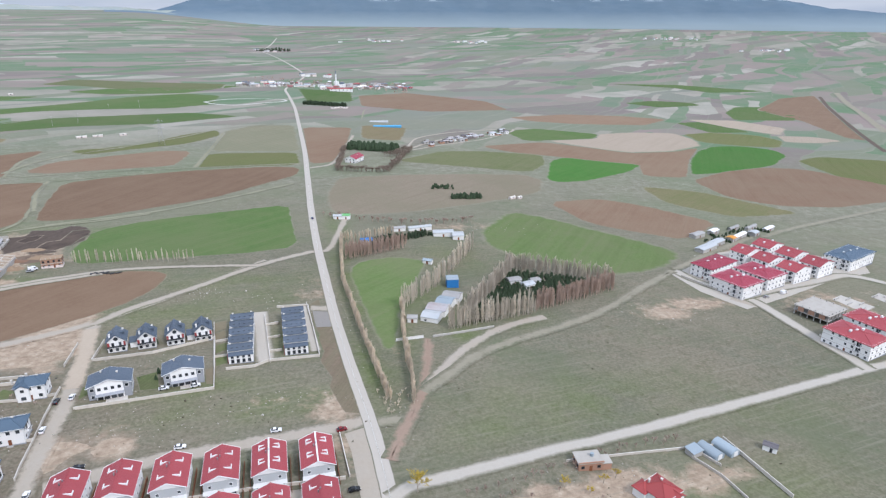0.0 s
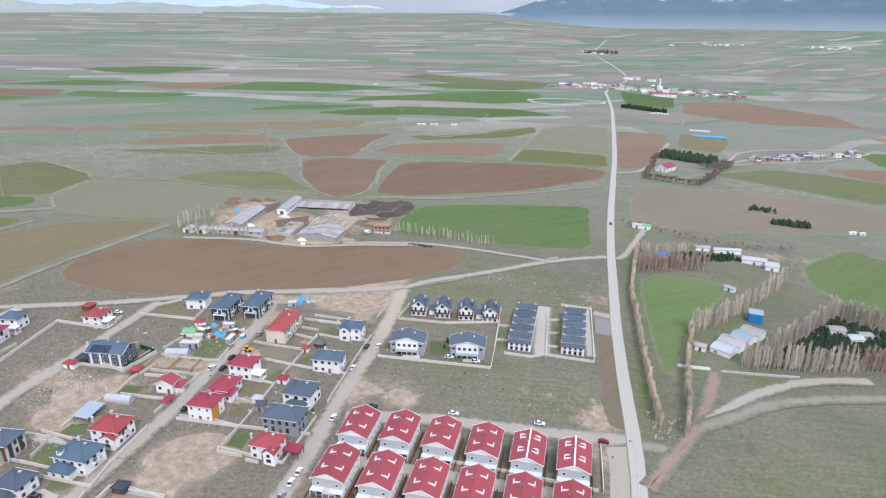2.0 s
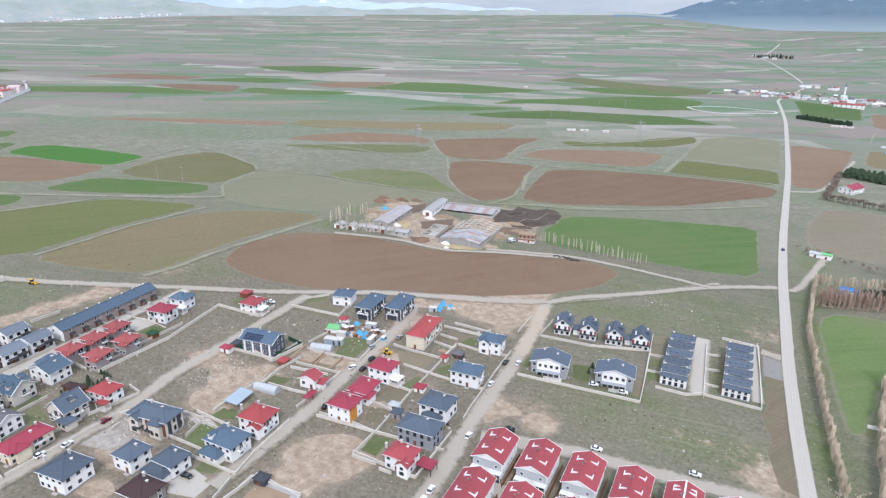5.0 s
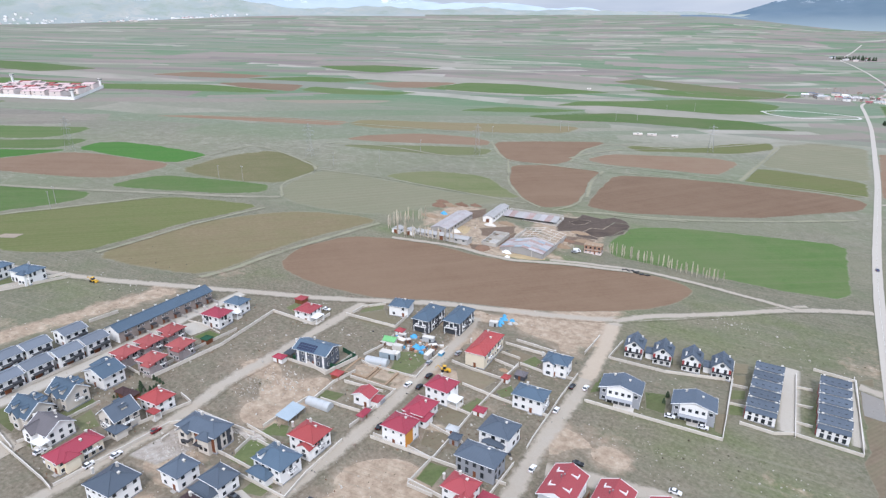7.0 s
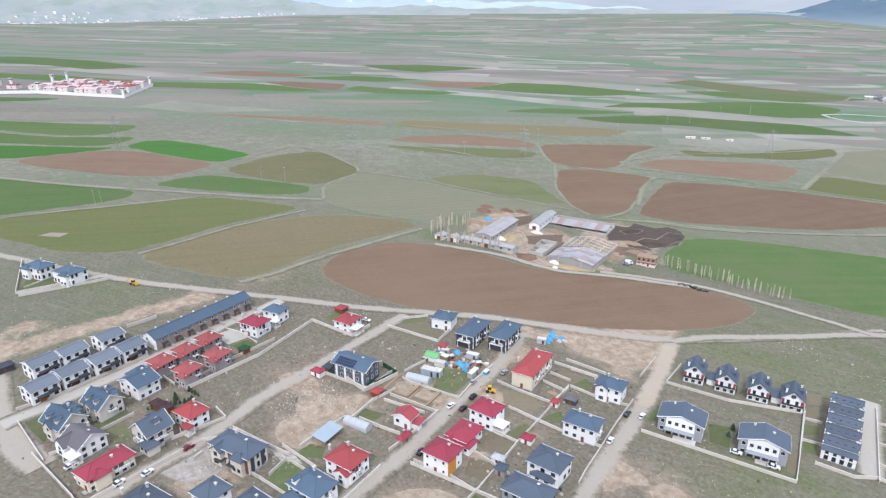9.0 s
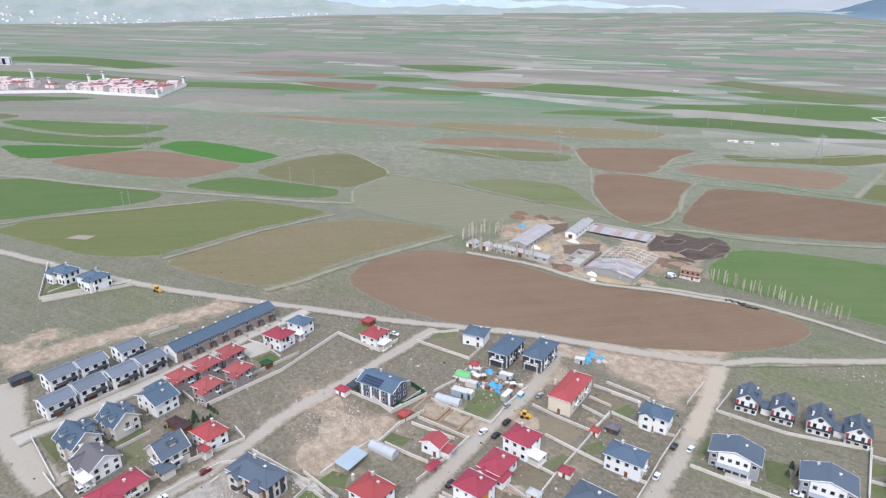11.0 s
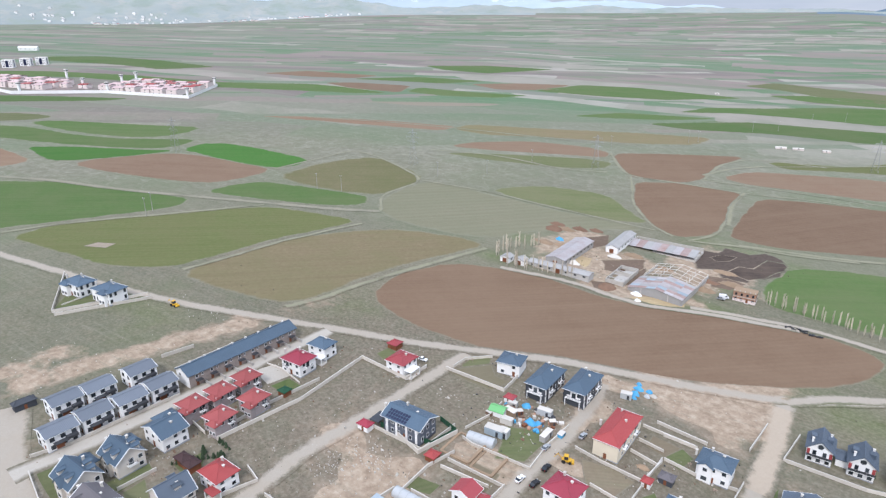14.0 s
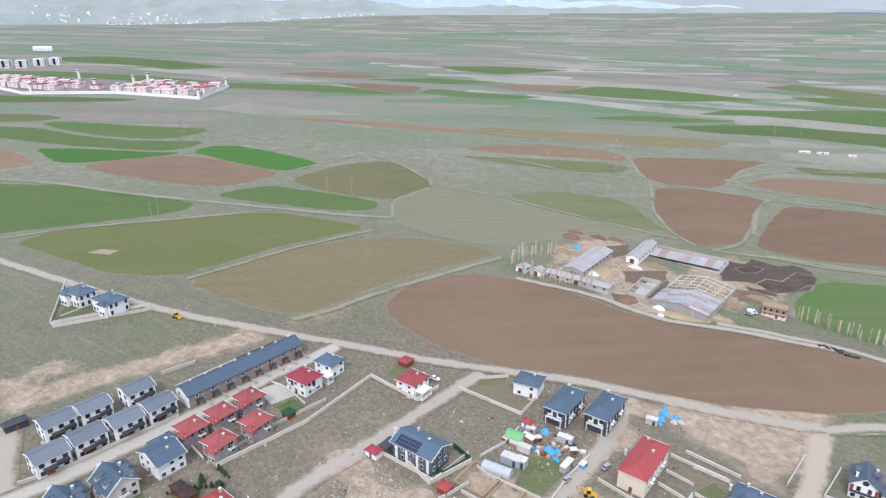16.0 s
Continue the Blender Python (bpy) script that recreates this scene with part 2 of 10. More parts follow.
GRASSLAND = bpy.data.node_groups.new("grassland", "ShaderNodeTree")
GRASSLAND.interface.new_socket("Vector", in_out="INPUT", socket_type="NodeSocketVector")
GRASSLAND.interface.new_socket("Color", in_out="OUTPUT", socket_type="NodeSocketColor")
GRASSLAND.interface.new_socket("Relief", in_out="OUTPUT", socket_type="NodeSocketFloat")
group_in, group_out = GRASSLAND.nodes.new("NodeGroupInput"), GRASSLAND.nodes.new("NodeGroupOutput")
for k, socket in enumerate(grassland(Nodes("grassland", GRASSLAND), group_in.outputs[0])):
    GRASSLAND.links.new(socket, group_out.inputs[k])


def steppe(m, pos):
    """The grassland inside another material."""
    n = m.tree.nodes.new("ShaderNodeGroup")
    n.node_tree = GRASSLAND
    m.tree.links.new(pos, n.inputs[0])
    return n.outputs[0], n.outputs[1]


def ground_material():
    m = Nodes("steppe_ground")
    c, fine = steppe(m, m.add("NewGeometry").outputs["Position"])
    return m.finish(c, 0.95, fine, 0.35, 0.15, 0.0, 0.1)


def crop_material(name, low, high, tint, rows, bump=0.4, ridged=0.16):
    """Tilled or sown land: drill rows along the field, clods or blades, broad damp and dry patches."""
    m = Nodes(name)
    pos = m.add("NewGeometry").outputs["Position"]
    rnd = m.add("ObjectInfo").outputs["Random"]
    turned = m.add("VectorRotate", {"Vector": pos, "Axis": (0, 0, 1), "Angle": m.math("ADD", m.math("MULTIPLY", rnd, 0.5), 0.2)}).outputs[0]
    fine, mid, broad = m.ramp(m.noise(pos, 0.5, 8.0, 0.75), [(0.28, (0, 0, 0)), (0.74, (1, 1, 1))]), m.noise(pos, 0.05, 6.0, 0.65), m.noise(pos, 0.009, 5.0)
    wave = m.add("TexWave", {"Vector": turned, "Scale": 0.314 / rows, "Distortion": 1.2, "Detail": 2.0, "Detail Scale": 0.05}, bands="X").outputs["Fac"]
    c = m.mix(fine, low, high)
    c = m.mix(m.math("MULTIPLY", wave, ridged), c, high)
    drills = m.noise(m.add("Mapping", {"Vector": turned, "Scale": (1.0, 0.035, 0.0)}).outputs[0], 0.16, 5.0, 0.7)
    c = m.mix(m.ramp(drills, [(0.36, (0.50, 0.50, 0.50)), (0.50, (0, 0, 0))]), c, low)
    c = m.mix(m.ramp(drills, [(0.52, (0, 0, 0)), (0.70, (0.55, 0.55, 0.55))]), c, tint)
    c = m.mix(m.ramp(mid, [(0.42, (0, 0, 0)), (0.72, (0.45, 0.45, 0.45))]), c, tint)
    c = m.mix(m.ramp(broad, [(0.40, (0, 0, 0)), (0.66, (0.55, 0.55, 0.55))]), c, tint)
    tone = m.math("ADD", m.math("MULTIPLY", rnd, 0.22), 0.89)
    c = m.mix(1.0, c, m.add("CombineColor", {0: tone, 1: tone, 2: tone}).outputs[0], "MULTIPLY")
    # the crop thins out unevenly towards its margin, where the grass takes over
    margin = m.add("Attribute", attribute="margin").outputs["Fac"]
    cover = m.ramp(m.math("ADD", margin, m.math("MULTIPLY", m.math("SUBTRACT", m.noise(pos, 0.09, 7.0, 0.75), 0.5), 1.7)), [(0.20, (0, 0, 0)), (0.62, (1, 1, 1))])
    balk = m.mix(m.ramp(margin, [(0.05, (0, 0, 0)), (0.35, (0.35, 0.35, 0.35))]), steppe(m, pos)[0], (0.268, 0.256, 0.192))
    c = m.mix(cover, balk, c)
    return m.finish(c, 0.95, m.math("ADD", fine, wave), bump, 0.15, 0.0, 0.1)


def road_material(name, light, dark, stones, ragged=1.7):
    """A dusty road surface with patches and wheel-worn streaks."""
    m = Nodes(name)
    pos = m.add("NewGeometry").outputs["Position"]
    fine, mid = m.noise(pos, 2.5, 6.0, 0.7), m.noise(pos, 0.12, 5.0)
    c = m.mix(fine, dark, light)
    c = m.mix(m.ramp(mid, [(0.40, (0, 0, 0)), (0.68, (0.6, 0.6, 0.6))]), c, stones)
    ruts = m.noise(m.add("Mapping", {"Vector": pos, "Rotation": (0, 0, 0.3), "Scale": (1.0, 1.0, 0.0)}).outputs[0], 0.6, 4.0, 0.7)
    c = m.mix(m.ramp(ruts, [(0.45, (0, 0, 0)), (0.75, (0.4, 0.4, 0.4))]), c, dark)
    margin = m.add("Attribute", attribute="margin").outputs["Fac"]
    cover = m.ramp(m.math("ADD", margin, m.math("MULTIPLY", m.math("SUBTRACT", m.noise(pos, 0.28, 6.0, 0.75), 0.5), ragged)), [(0.22, (0, 0, 0)), (0.72, (1, 1, 1))])
    c = m.mix(cover, steppe(m, pos)[0], c)
    return m.finish(c, 0.92, fine, 0.3, 0.05, 0.0, 0.2)


def glass_material():
    m = Nodes("window_glass")
    rnd = m.add("ObjectInfo").outputs["Random"]
    c = m.mix(rnd, (0.012, 0.016, 0.022), (0.07, 0.08, 0.09))
    return m.finish(c, 0.08, None, 0, 0, 0.0, 0.6)


def plain(name, color, rough=0.6, metal=0.0):
    m = Nodes(name)
    vec = m.add("TexCoord").outputs["Object"]
    c = m.mix(m.math("MULTIPLY", m.noise(vec, 3.0), 0.3), color, tuple(0.7 * v for v in color))
    return m.finish(c, rough, None, 0, 0, metal)


GROUND = ground_material()
CROPS = {
    "brown": crop_material("soil_brown", (0.145, 0.094, 0.061), (0.200, 0.134, 0.088), (0.208, 0.145, 0.097), 3.0),
    "brown2": crop_material("soil_umber", (0.146, 0.096, 0.064), (0.198, 0.134, 0.091), (0.202, 0.145, 0.099), 3.5),
    "red": crop_material("soil_reddish", (0.173, 0.112, 0.074), (0.230, 0.156, 0.106), (0.221, 0.166, 0.113), 4.0),
    "tan": crop_material("stubble_tan", (0.150, 0.118, 0.068), (0.235, 0.190, 0.115), (0.160, 0.150, 0.075), 4.0),
    "olive": crop_material("wheat_sparse", (0.098, 0.118, 0.039), (0.155, 0.167, 0.072), (0.147, 0.138, 0.066), 4.0),
    "olive2": crop_material("stubble_olive", (0.125, 0.112, 0.058), (0.190, 0.170, 0.095), (0.115, 0.125, 0.052), 4.0),
    "green": crop_material("wheat_young", (0.062, 0.112, 0.032), (0.100, 0.158, 0.052), (0.122, 0.142, 0.066), 4.0),
    "bright": crop_material("wheat_dense", (0.046, 0.122, 0.024), (0.074, 0.176, 0.040), (0.082, 0.146, 0.044), 4.0),
    "pale": crop_material("wheat_thin", (0.095, 0.116, 0.047), (0.155, 0.167, 0.079), (0.160, 0.153, 0.088), 4.0),
    "grey": crop_material("fallow_grey", (0.171, 0.160, 0.104), (0.249, 0.233, 0.161), (0.180, 0.182, 0.116), 7.0, 0.4, 0.55),
    "grey2": crop_material("fallow_brownish", (0.160, 0.132, 0.095), (0.245, 0.205, 0.152), (0.165, 0.150, 0.100), 3.0),
    "pasture": crop_material("pasture_green", (0.084, 0.128, 0.040), (0.140, 0.190, 0.072), (0.150, 0.158, 0.084), 9.0),
    "lawn": crop_material("garden_lawn", (0.062, 0.092, 0.030), (0.128, 0.158, 0.062), (0.165, 0.152, 0.092), 1.5),
    "bed": crop_material("garden_soil", (0.150, 0.115, 0.080), (0.230, 0.180, 0.130), (0.170, 0.160, 0.100), 1.5),
    "straw": crop_material("straw_litter", (0.340, 0.260, 0.140), (0.520, 0.420, 0.260), (0.300, 0.220, 0.140), 2.5),
    "dung": crop_material("wet_manure", (0.028, 0.022, 0.020), (0.075, 0.060, 0.052), (0.150, 0.112, 0.085), 2.5),
    "mud": crop_material("trampled_mud", (0.105, 0.075, 0.055), (0.215, 0.160, 0.118), (0.150, 0.108, 0.080), 2.5),
    "rubble": crop_material("white_rubble", (0.230, 0.195, 0.160), (0.640, 0.610, 0.560), (0.270, 0.215, 0.165), 2.5, 0.8),
    "slurry": crop_material("dark_yard_mud", (0.060, 0.047, 0.040), (0.150, 0.116, 0.094), (0.105, 0.082, 0.066), 2.5),
    "palesoft": crop_material("fallow_tan", (0.215, 0.180, 0.135), (0.310, 0.265, 0.210), (0.230, 0.205, 0.150), 4.0),
    "palesoil": crop_material("fallow_pale", (0.270, 0.220, 0.165), (0.380, 0.320, 0.255), (0.300, 0.250, 0.190), 4.0),
}
ROADS = {
    "asphalt": road_material("worn_asphalt", (0.470, 0.430, 0.375), (0.370, 0.338, 0.294), (0.440, 0.398, 0.342), 0.35),
    "concrete": road_material("dusty_concrete", (0.480, 0.442, 0.382), (0.350, 0.320, 0.275), (0.420, 0.376, 0.315), 0.7),
    "gravel": road_material("gravel_road", (0.420, 0.375, 0.312), (0.300, 0.262, 0.212), (0.355, 0.305, 0.240)),
    "dirt": road_material("earth_track", (0.330, 0.240, 0.180), (0.230, 0.165, 0.125), (0.300, 0.230, 0.170)),
    "dirt2": road_material("grassy_track", (0.310, 0.280, 0.215), (0.225, 0.205, 0.150), (0.200, 0.190, 0.132)),
    "balk": road_material("pale_balk", (0.291, 0.272, 0.192), (0.218, 0.208, 0.139), (0.184, 0.182, 0.116)),
    "chalk": road_material("chalk_track", (0.620, 0.600, 0.560), (0.480, 0.460, 0.420), (0.560, 0.540, 0.500)),
    "ditch": road_material("ditch_earth", (0.130, 0.095, 0.075), (0.075, 0.055, 0.045), (0.150, 0.120, 0.090)),
    "paving": road_material("grey_paving", (0.290, 0.272, 0.248), (0.190, 0.180, 0.166), (0.250, 0.225, 0.195)),
    "sand": road_material("sandy_ground", (0.470, 0.395, 0.308), (0.330, 0.272, 0.208), (0.400, 0.330, 0.252)),
}
M = {
    "white": surface("white_plaster", (0.84, 0.83, 0.81), (0.66, 0.64, 0.61), 0.6, 0.9, vary=0.06, stain=0.3),
    "cream": surface("cream_plaster", (0.74, 0.66, 0.51), (0.58, 0.50, 0.38), 0.6, 0.9, vary=0.06, stain=0.3),
    "ivory": surface("ivory_plaster", (0.66, 0.61, 0.54), (0.48, 0.43, 0.37), 0.8, 0.9, vary=0.06, stain=0.45),
    "pinkish": surface("pale_pink_plaster", (0.76, 0.66, 0.62), (0.60, 0.50, 0.47), 0.5, 0.9, vary=0.08, stain=0.3),
    "grey_wall": surface("grey_plaster", (0.33, 0.34, 0.36), (0.22, 0.23, 0.25), 0.6, 0.9),
    "dark_wall": surface("anthracite_cladding", (0.060, 0.066, 0.078), (0.035, 0.038, 0.045), 0.6, 0.7),
    "anthracite": surface("blue_grey_cladding", (0.115, 0.128, 0.155), (0.075, 0.084, 0.104), 0.6, 0.7),
    "stone": surface("stone_cladding", (0.34, 0.29, 0.26), (0.20, 0.165, 0.15), 1.6, 0.9, bump=0.6, stain=0.6),
    "mauve_stone": surface("mauve_stone_cladding", (0.385, 0.335, 0.325), (0.250, 0.212, 0.205), 1.4, 0.9, bump=0.5, stain=0.55),
    "concrete": surface("raw_concrete", (0.47, 0.45, 0.42), (0.30, 0.285, 0.265), 0.7, 0.95, stain=0.5),
    "render": surface("beige_wall_render", (0.62, 0.57, 0.50), (0.42, 0.38, 0.32), 0.8, 0.95, stain=0.5),
    "fence_green": plain("dark_green_mesh", (0.020, 0.075, 0.040), 0.8),
    "coping": surface("wall_coping", (0.62, 0.585, 0.53), (0.42, 0.39, 0.35), 0.8, 0.9),
    "brick": surface("clay_brick", (0.42, 0.24, 0.16), (0.30, 0.19, 0.14), 1.5, 0.95, bump=0.5, stain=0.5),
    "orange": plain("orange_cladding", (0.62, 0.28, 0.05), 0.6),
    "wood": surface("brown_wood", (0.20, 0.075, 0.035), (0.12, 0.045, 0.022), 1.0, 0.7),
    "red_roof": surface("red_metal_tiles", (0.335, 0.062, 0.070), (0.250, 0.048, 0.055), 0.7, 0.55, bump=0.5, ribs=0.35, axis="Y", vary=0.12),
    "scarlet_roof": surface("scarlet_metal_tiles", (0.355, 0.064, 0.062), (0.270, 0.050, 0.050), 0.7, 0.55, bump=0.5, ribs=0.35, axis="Y", vary=0.10),
    "crimson_roof": surface("crimson_metal_tiles", (0.325, 0.045, 0.070), (0.240, 0.036, 0.056), 0.7, 0.5, bump=0.5, ribs=0.35, axis="Y", vary=0.10),
    "tile_roof": surface("orange_red_tiles", (0.340, 0.088, 0.084), (0.255, 0.066, 0.064), 0.9, 0.75, bump=0.6, ribs=0.30, axis="Y", vary=0.08),
    "slate_roof": surface("blue_grey_metal_tiles", (0.092, 0.116, 0.150), (0.060, 0.077, 0.100), 0.7, 0.5, bump=0.5, ribs=0.35, axis="Y", vary=0.16),
    "blue_roof": surface("blue_metal_tiles", (0.086, 0.128, 0.176), (0.058, 0.087, 0.120), 0.7, 0.5, bump=0.5, ribs=0.35, axis="Y", vary=0.12),
    "grey_roof": surface("grey_metal_sheet", (0.155, 0.175, 0.205), (0.110, 0.125, 0.148), 0.7, 0.5, bump=0.4, ribs=0.5, axis="Y", vary=0.10),
    "mauve_roof": surface("weathered_grey_tiles", (0.150, 0.138, 0.145), (0.100, 0.092, 0.098), 0.7, 0.7, bump=0.5, ribs=0.35, axis="Y"),
    "dark_roof": surface("black_red_tiles", (0.075, 0.040, 0.040), (0.045, 0.028, 0.028), 0.7, 0.7, bump=0.5, ribs=0.35, axis="Y"),
    "zinc_roof": surface("rusty_zinc_sheet", (0.480, 0.490, 0.500), (0.320, 0.225, 0.195), 0.5, 0.5, metal=0.25, bump=0.4, ribs=0.8, axis="Y", stain=0.55),
    "rust_sheet": surface("rusted_sheet", (0.440, 0.405, 0.395), (0.290, 0.160, 0.125), 0.6, 0.6, metal=0.15, bump=0.4, ribs=0.8, axis="Y", stain=0.9),
    "asbestos": surface("grey_corrugated_sheet", (0.370, 0.365, 0.355), (0.270, 0.255, 0.240), 0.6, 0.9, bump=0.5, ribs=0.6, axis="Y", stain=0.5),
    "sky_roof": surface("light_blue_sheet", (0.330, 0.390, 0.430), (0.230, 0.270, 0.300), 0.6, 0.5, bump=0.4, ribs=0.5, axis="Y"),
    "cobalt": plain("cobalt_sheet", (0.035, 0.190, 0.480), 0.5),
    "lime": plain("lime_green_sheet", (0.170, 0.430, 0.170), 0.6),
    "tarp": plain("blue_tarpaulin", (0.080, 0.330, 0.560), 0.5),
    "film": plain("milky_plastic_film", (0.450, 0.465, 0.470), 0.4),
    "snowwhite": plain("white_sheeting", (0.800, 0.800, 0.790), 0.6),
    "frame": plain("white_frame", (0.740, 0.740, 0.730), 0.5),
    "dark_frame": plain("dark_frame", (0.050, 0.052, 0.058), 0.5),
    "glass": glass_material(),
    "solar": plain("solar_cells", (0.020, 0.026, 0.062), 0.30),
    "metal": plain("galvanised_steel", (0.360, 0.365, 0.370), 0.45, 0.7),
    "pole": plain("weathered_pole", (0.360, 0.340, 0.310), 0.8),
    "tyre": plain("black_rubber", (0.020, 0.020, 0.021), 0.8),
    "bark": surface("poplar_bark", (0.400, 0.350, 0.285), (0.290, 0.250, 0.200), 1.0, 0.95, vary=0.18),
    "twig": surface("bare_twigs", (0.640, 0.570, 0.468), (0.500, 0.436, 0.350), 1.0, 0.95, vary=0.2),
    "twig_tawny": surface("tawny_twigs", (0.660, 0.560, 0.435), (0.510, 0.425, 0.320), 1.0, 0.95, vary=0.2),
    "twig_red": surface("reddish_twigs", (0.430, 0.325, 0.262), (0.310, 0.230, 0.185), 1.0, 0.95, vary=0.2),
    "needles": surface("pine_needles", (0.040, 0.062, 0.030), (0.022, 0.036, 0.020), 1.0, 0.9, vary=0.25),
    "willow": surface("yellow_willow_shoots", (0.440, 0.330, 0.050), (0.300, 0.220, 0.040), 1.0, 0.9, vary=0.1),
    "hedge": surface("brown_hedge", (0.270, 0.215, 0.170), (0.180, 0.142, 0.112), 1.0, 0.95, vary=0.2),
    "weeds": surface("dry_weeds", (0.125, 0.112, 0.074), (0.070, 0.066, 0.042), 1.0, 0.95, vary=0.2),
    "rust": surface("red_soil_heap", (0.225, 0.138, 0.092), (0.120, 0.075, 0.052), 0.5, 0.95, stain=0.6),
    "heap": surface("earth_heap", (0.320, 0.230, 0.150), (0.210, 0.150, 0.100), 0.5, 0.95, stain=0.6),
    "rubble": surface("broken_concrete", (0.480, 0.450, 0.400), (0.330, 0.300, 0.262), 0.8, 0.95, stain=0.5),
}


# ---- builders ----
class Shape:
    """Collects boxes, prisms and sheets into one mesh."""

    def __init__(self):
        self.v, self.f = [], []

    def add(self, verts, faces):
        n = len(self.v)
        self.v += [tuple(p) for p in verts]
        self.f += [tuple(n + i for i in f) for f in faces]
        return self

    def box(self, x, y, z, w, d, h, turn=0.0):
        """A box centred at x, y with its underside at z."""
        c, s = math.cos(turn), math.sin(turn)
        vs = []
        for k in (z, z + h):
            for a, b in ((-w / 2, -d / 2), (w / 2, -d / 2), (w / 2, d / 2), (-w / 2, d / 2)):
                vs.append((x + a * c - b * s, y + a * s + b * c, k))
        return self.add(vs, [(3, 2, 1, 0), (4, 5, 6, 7), (0, 1, 5, 4), (1, 2, 6, 5), (2, 3, 7, 6), (3, 0, 4, 7)])

    def slab(self, quad, thick):
        """A slab under the four corners of quad."""
        low = [(a, b, c - thick) for a, b, c in quad]
        n = len(quad)
        faces = [tuple(range(n)), tuple(range(2 * n - 1, n - 1, -1))]
        faces += [(i, n + i, n + (i + 1) % n, (i + 1) % n) for i in range(n)]
        return self.add(list(quad) + low, faces)

    def extrude(self, profile, y0, y1):
        """A profile of x, z points drawn out along y."""
        n = len(profile)
        vs = [(a, y0, b) for a, b in profile] + [(a, y1, b) for a, b in profile]
        faces = [tuple(range(n)), tuple(range(2 * n - 1, n - 1, -1))]
        faces += [(i, n + i, n + (i + 1) % n, (i + 1) % n) for i in range(n)]
        return self.add(vs, faces)

    def rod(self, a, b, ra, rb, sides=4):
        """A tapered rod from a to b."""
        a, b = Vector(a), Vector(b)
        d = (b - a).normalized()
        u = d.cross(Vector((0.3, 0.9, 0.2))).normalized()
        w = d.cross(u)
        vs = []
        for p, r in ((a, ra), (b, rb)):
            for i in range(sides):
                t = 2 * math.pi * i / sides
                vs.append(p + r * (math.cos(t) * u + math.sin(t) * w))
        faces = [(i, (i + 1) % sides, sides + (i + 1) % sides, sides + i) for i in range(sides)]
        return self.add(vs, faces + [tuple(range(sides - 1, -1, -1)), tuple(range(sides, 2 * sides))])

    def mesh(self, name, mat, smooth=False):
        me = bpy.data.meshes.new(name)
        me.from_pydata(self.v, [], self.f)
        bm = bmesh.new()
        bm.from_mesh(me)
        bmesh.ops.recalc_face_normals(bm, faces=bm.faces)
        bm.to_mesh(me)
        bm.free()
        me.materials.append(mat)
        if smooth:
            me.polygons.foreach_set("use_smooth", [True] * len(me.polygons))
        return me


def place(ob, x, y, turn=0.0, lift=0.0):
    ob.matrix_basis = pose(x, y, land(x, y) + lift, 0, 0, turn)
    return ob


def part(name, shape, mat, parent, label="", at=None):
    """One mesh under a thing or a part; shape is a Shape or a ready mesh."""
    me = shape.mesh(name, mat) if isinstance(shape, Shape) else shape
    ob = new(name, me)
    ob.parent = parent
    if at is not None:
        ob.matrix_basis = at
    return tagged(ob, label)


def thing(name, label, category, group="", kind=""):
    return tagged(new(name), label, category, group, kind)


def solid(name, shape, mat, label, category, group="", kind="", smooth=False):
    """A top-level thing of one mesh."""
    return tagged(new(name, shape.mesh(name, mat, smooth)), label, category, group, kind)


rng = random.Random(7)


# ---- ground ----
# bare earth: x, y, radius along and across, weight
VILLAGE_SOIL = [(-235, 105, 22, 34, 0.42), (-200, 150, 26, 40, 0.4), (-165, 165, 26, 30, 0.36), (-225, 172, 16, 14, 0.45), (-188, 243, 24, 17, 1), (-172, 236, 10, 14, 0.8), (-228, 112, 10, 8, 0.6), (-220, 72, 9, 14, 0.9), (-164, 110, 11, 13, 1), (-211, 153, 12, 10, 0.9), (-205, 190, 9, 16, 0.7), (-200, 60, 14, 10, 0.5), (-187, 242, 26, 13, 1.2), (-183, 260, 16, 14, 1.2), (-201, 238, 14, 8, 1.1), (-185, 276, 16, 8, 1), (-209, 206, 10, 16, 0.9), (-223, 207, 12, 8, 0.8)]
VILLAGE_SOIL_MORE = [(-217, 226, 12, 8, 1), (-207, 154, 18, 9, 1.1), (-221, 118, 22, 16, 0.85), (-215, 105, 16, 14, 0.9), (-219, 131, 10, 8, 0.8), (-193, 175, 16, 6, 0.9), (-220, 113, 14, 10, 0.8), (-207, 69, 18, 12, 1), (-157, 116, 14, 12, 1.2), (-157, 97, 14, 12, 0.9), (-166, 146, 9, 9, 0.8), (-180, 75, 14, 8, 0.8), (-162, 111, 12, 14, 0.9), (-199, 54, 16, 8, 0.8), (-157, 118, 11, 9, 2.2), (-155, 112, 8, 8, 2), (-210, 244, 8, 7, 1.2), (-200, 246, 8, 7, 1.2)]
VILLAGE_SOIL_REST = [(-190, 247, 8, 7, 1.2), (-179, 248, 8, 7, 1.2), (-169, 250, 8, 7, 1.2)]
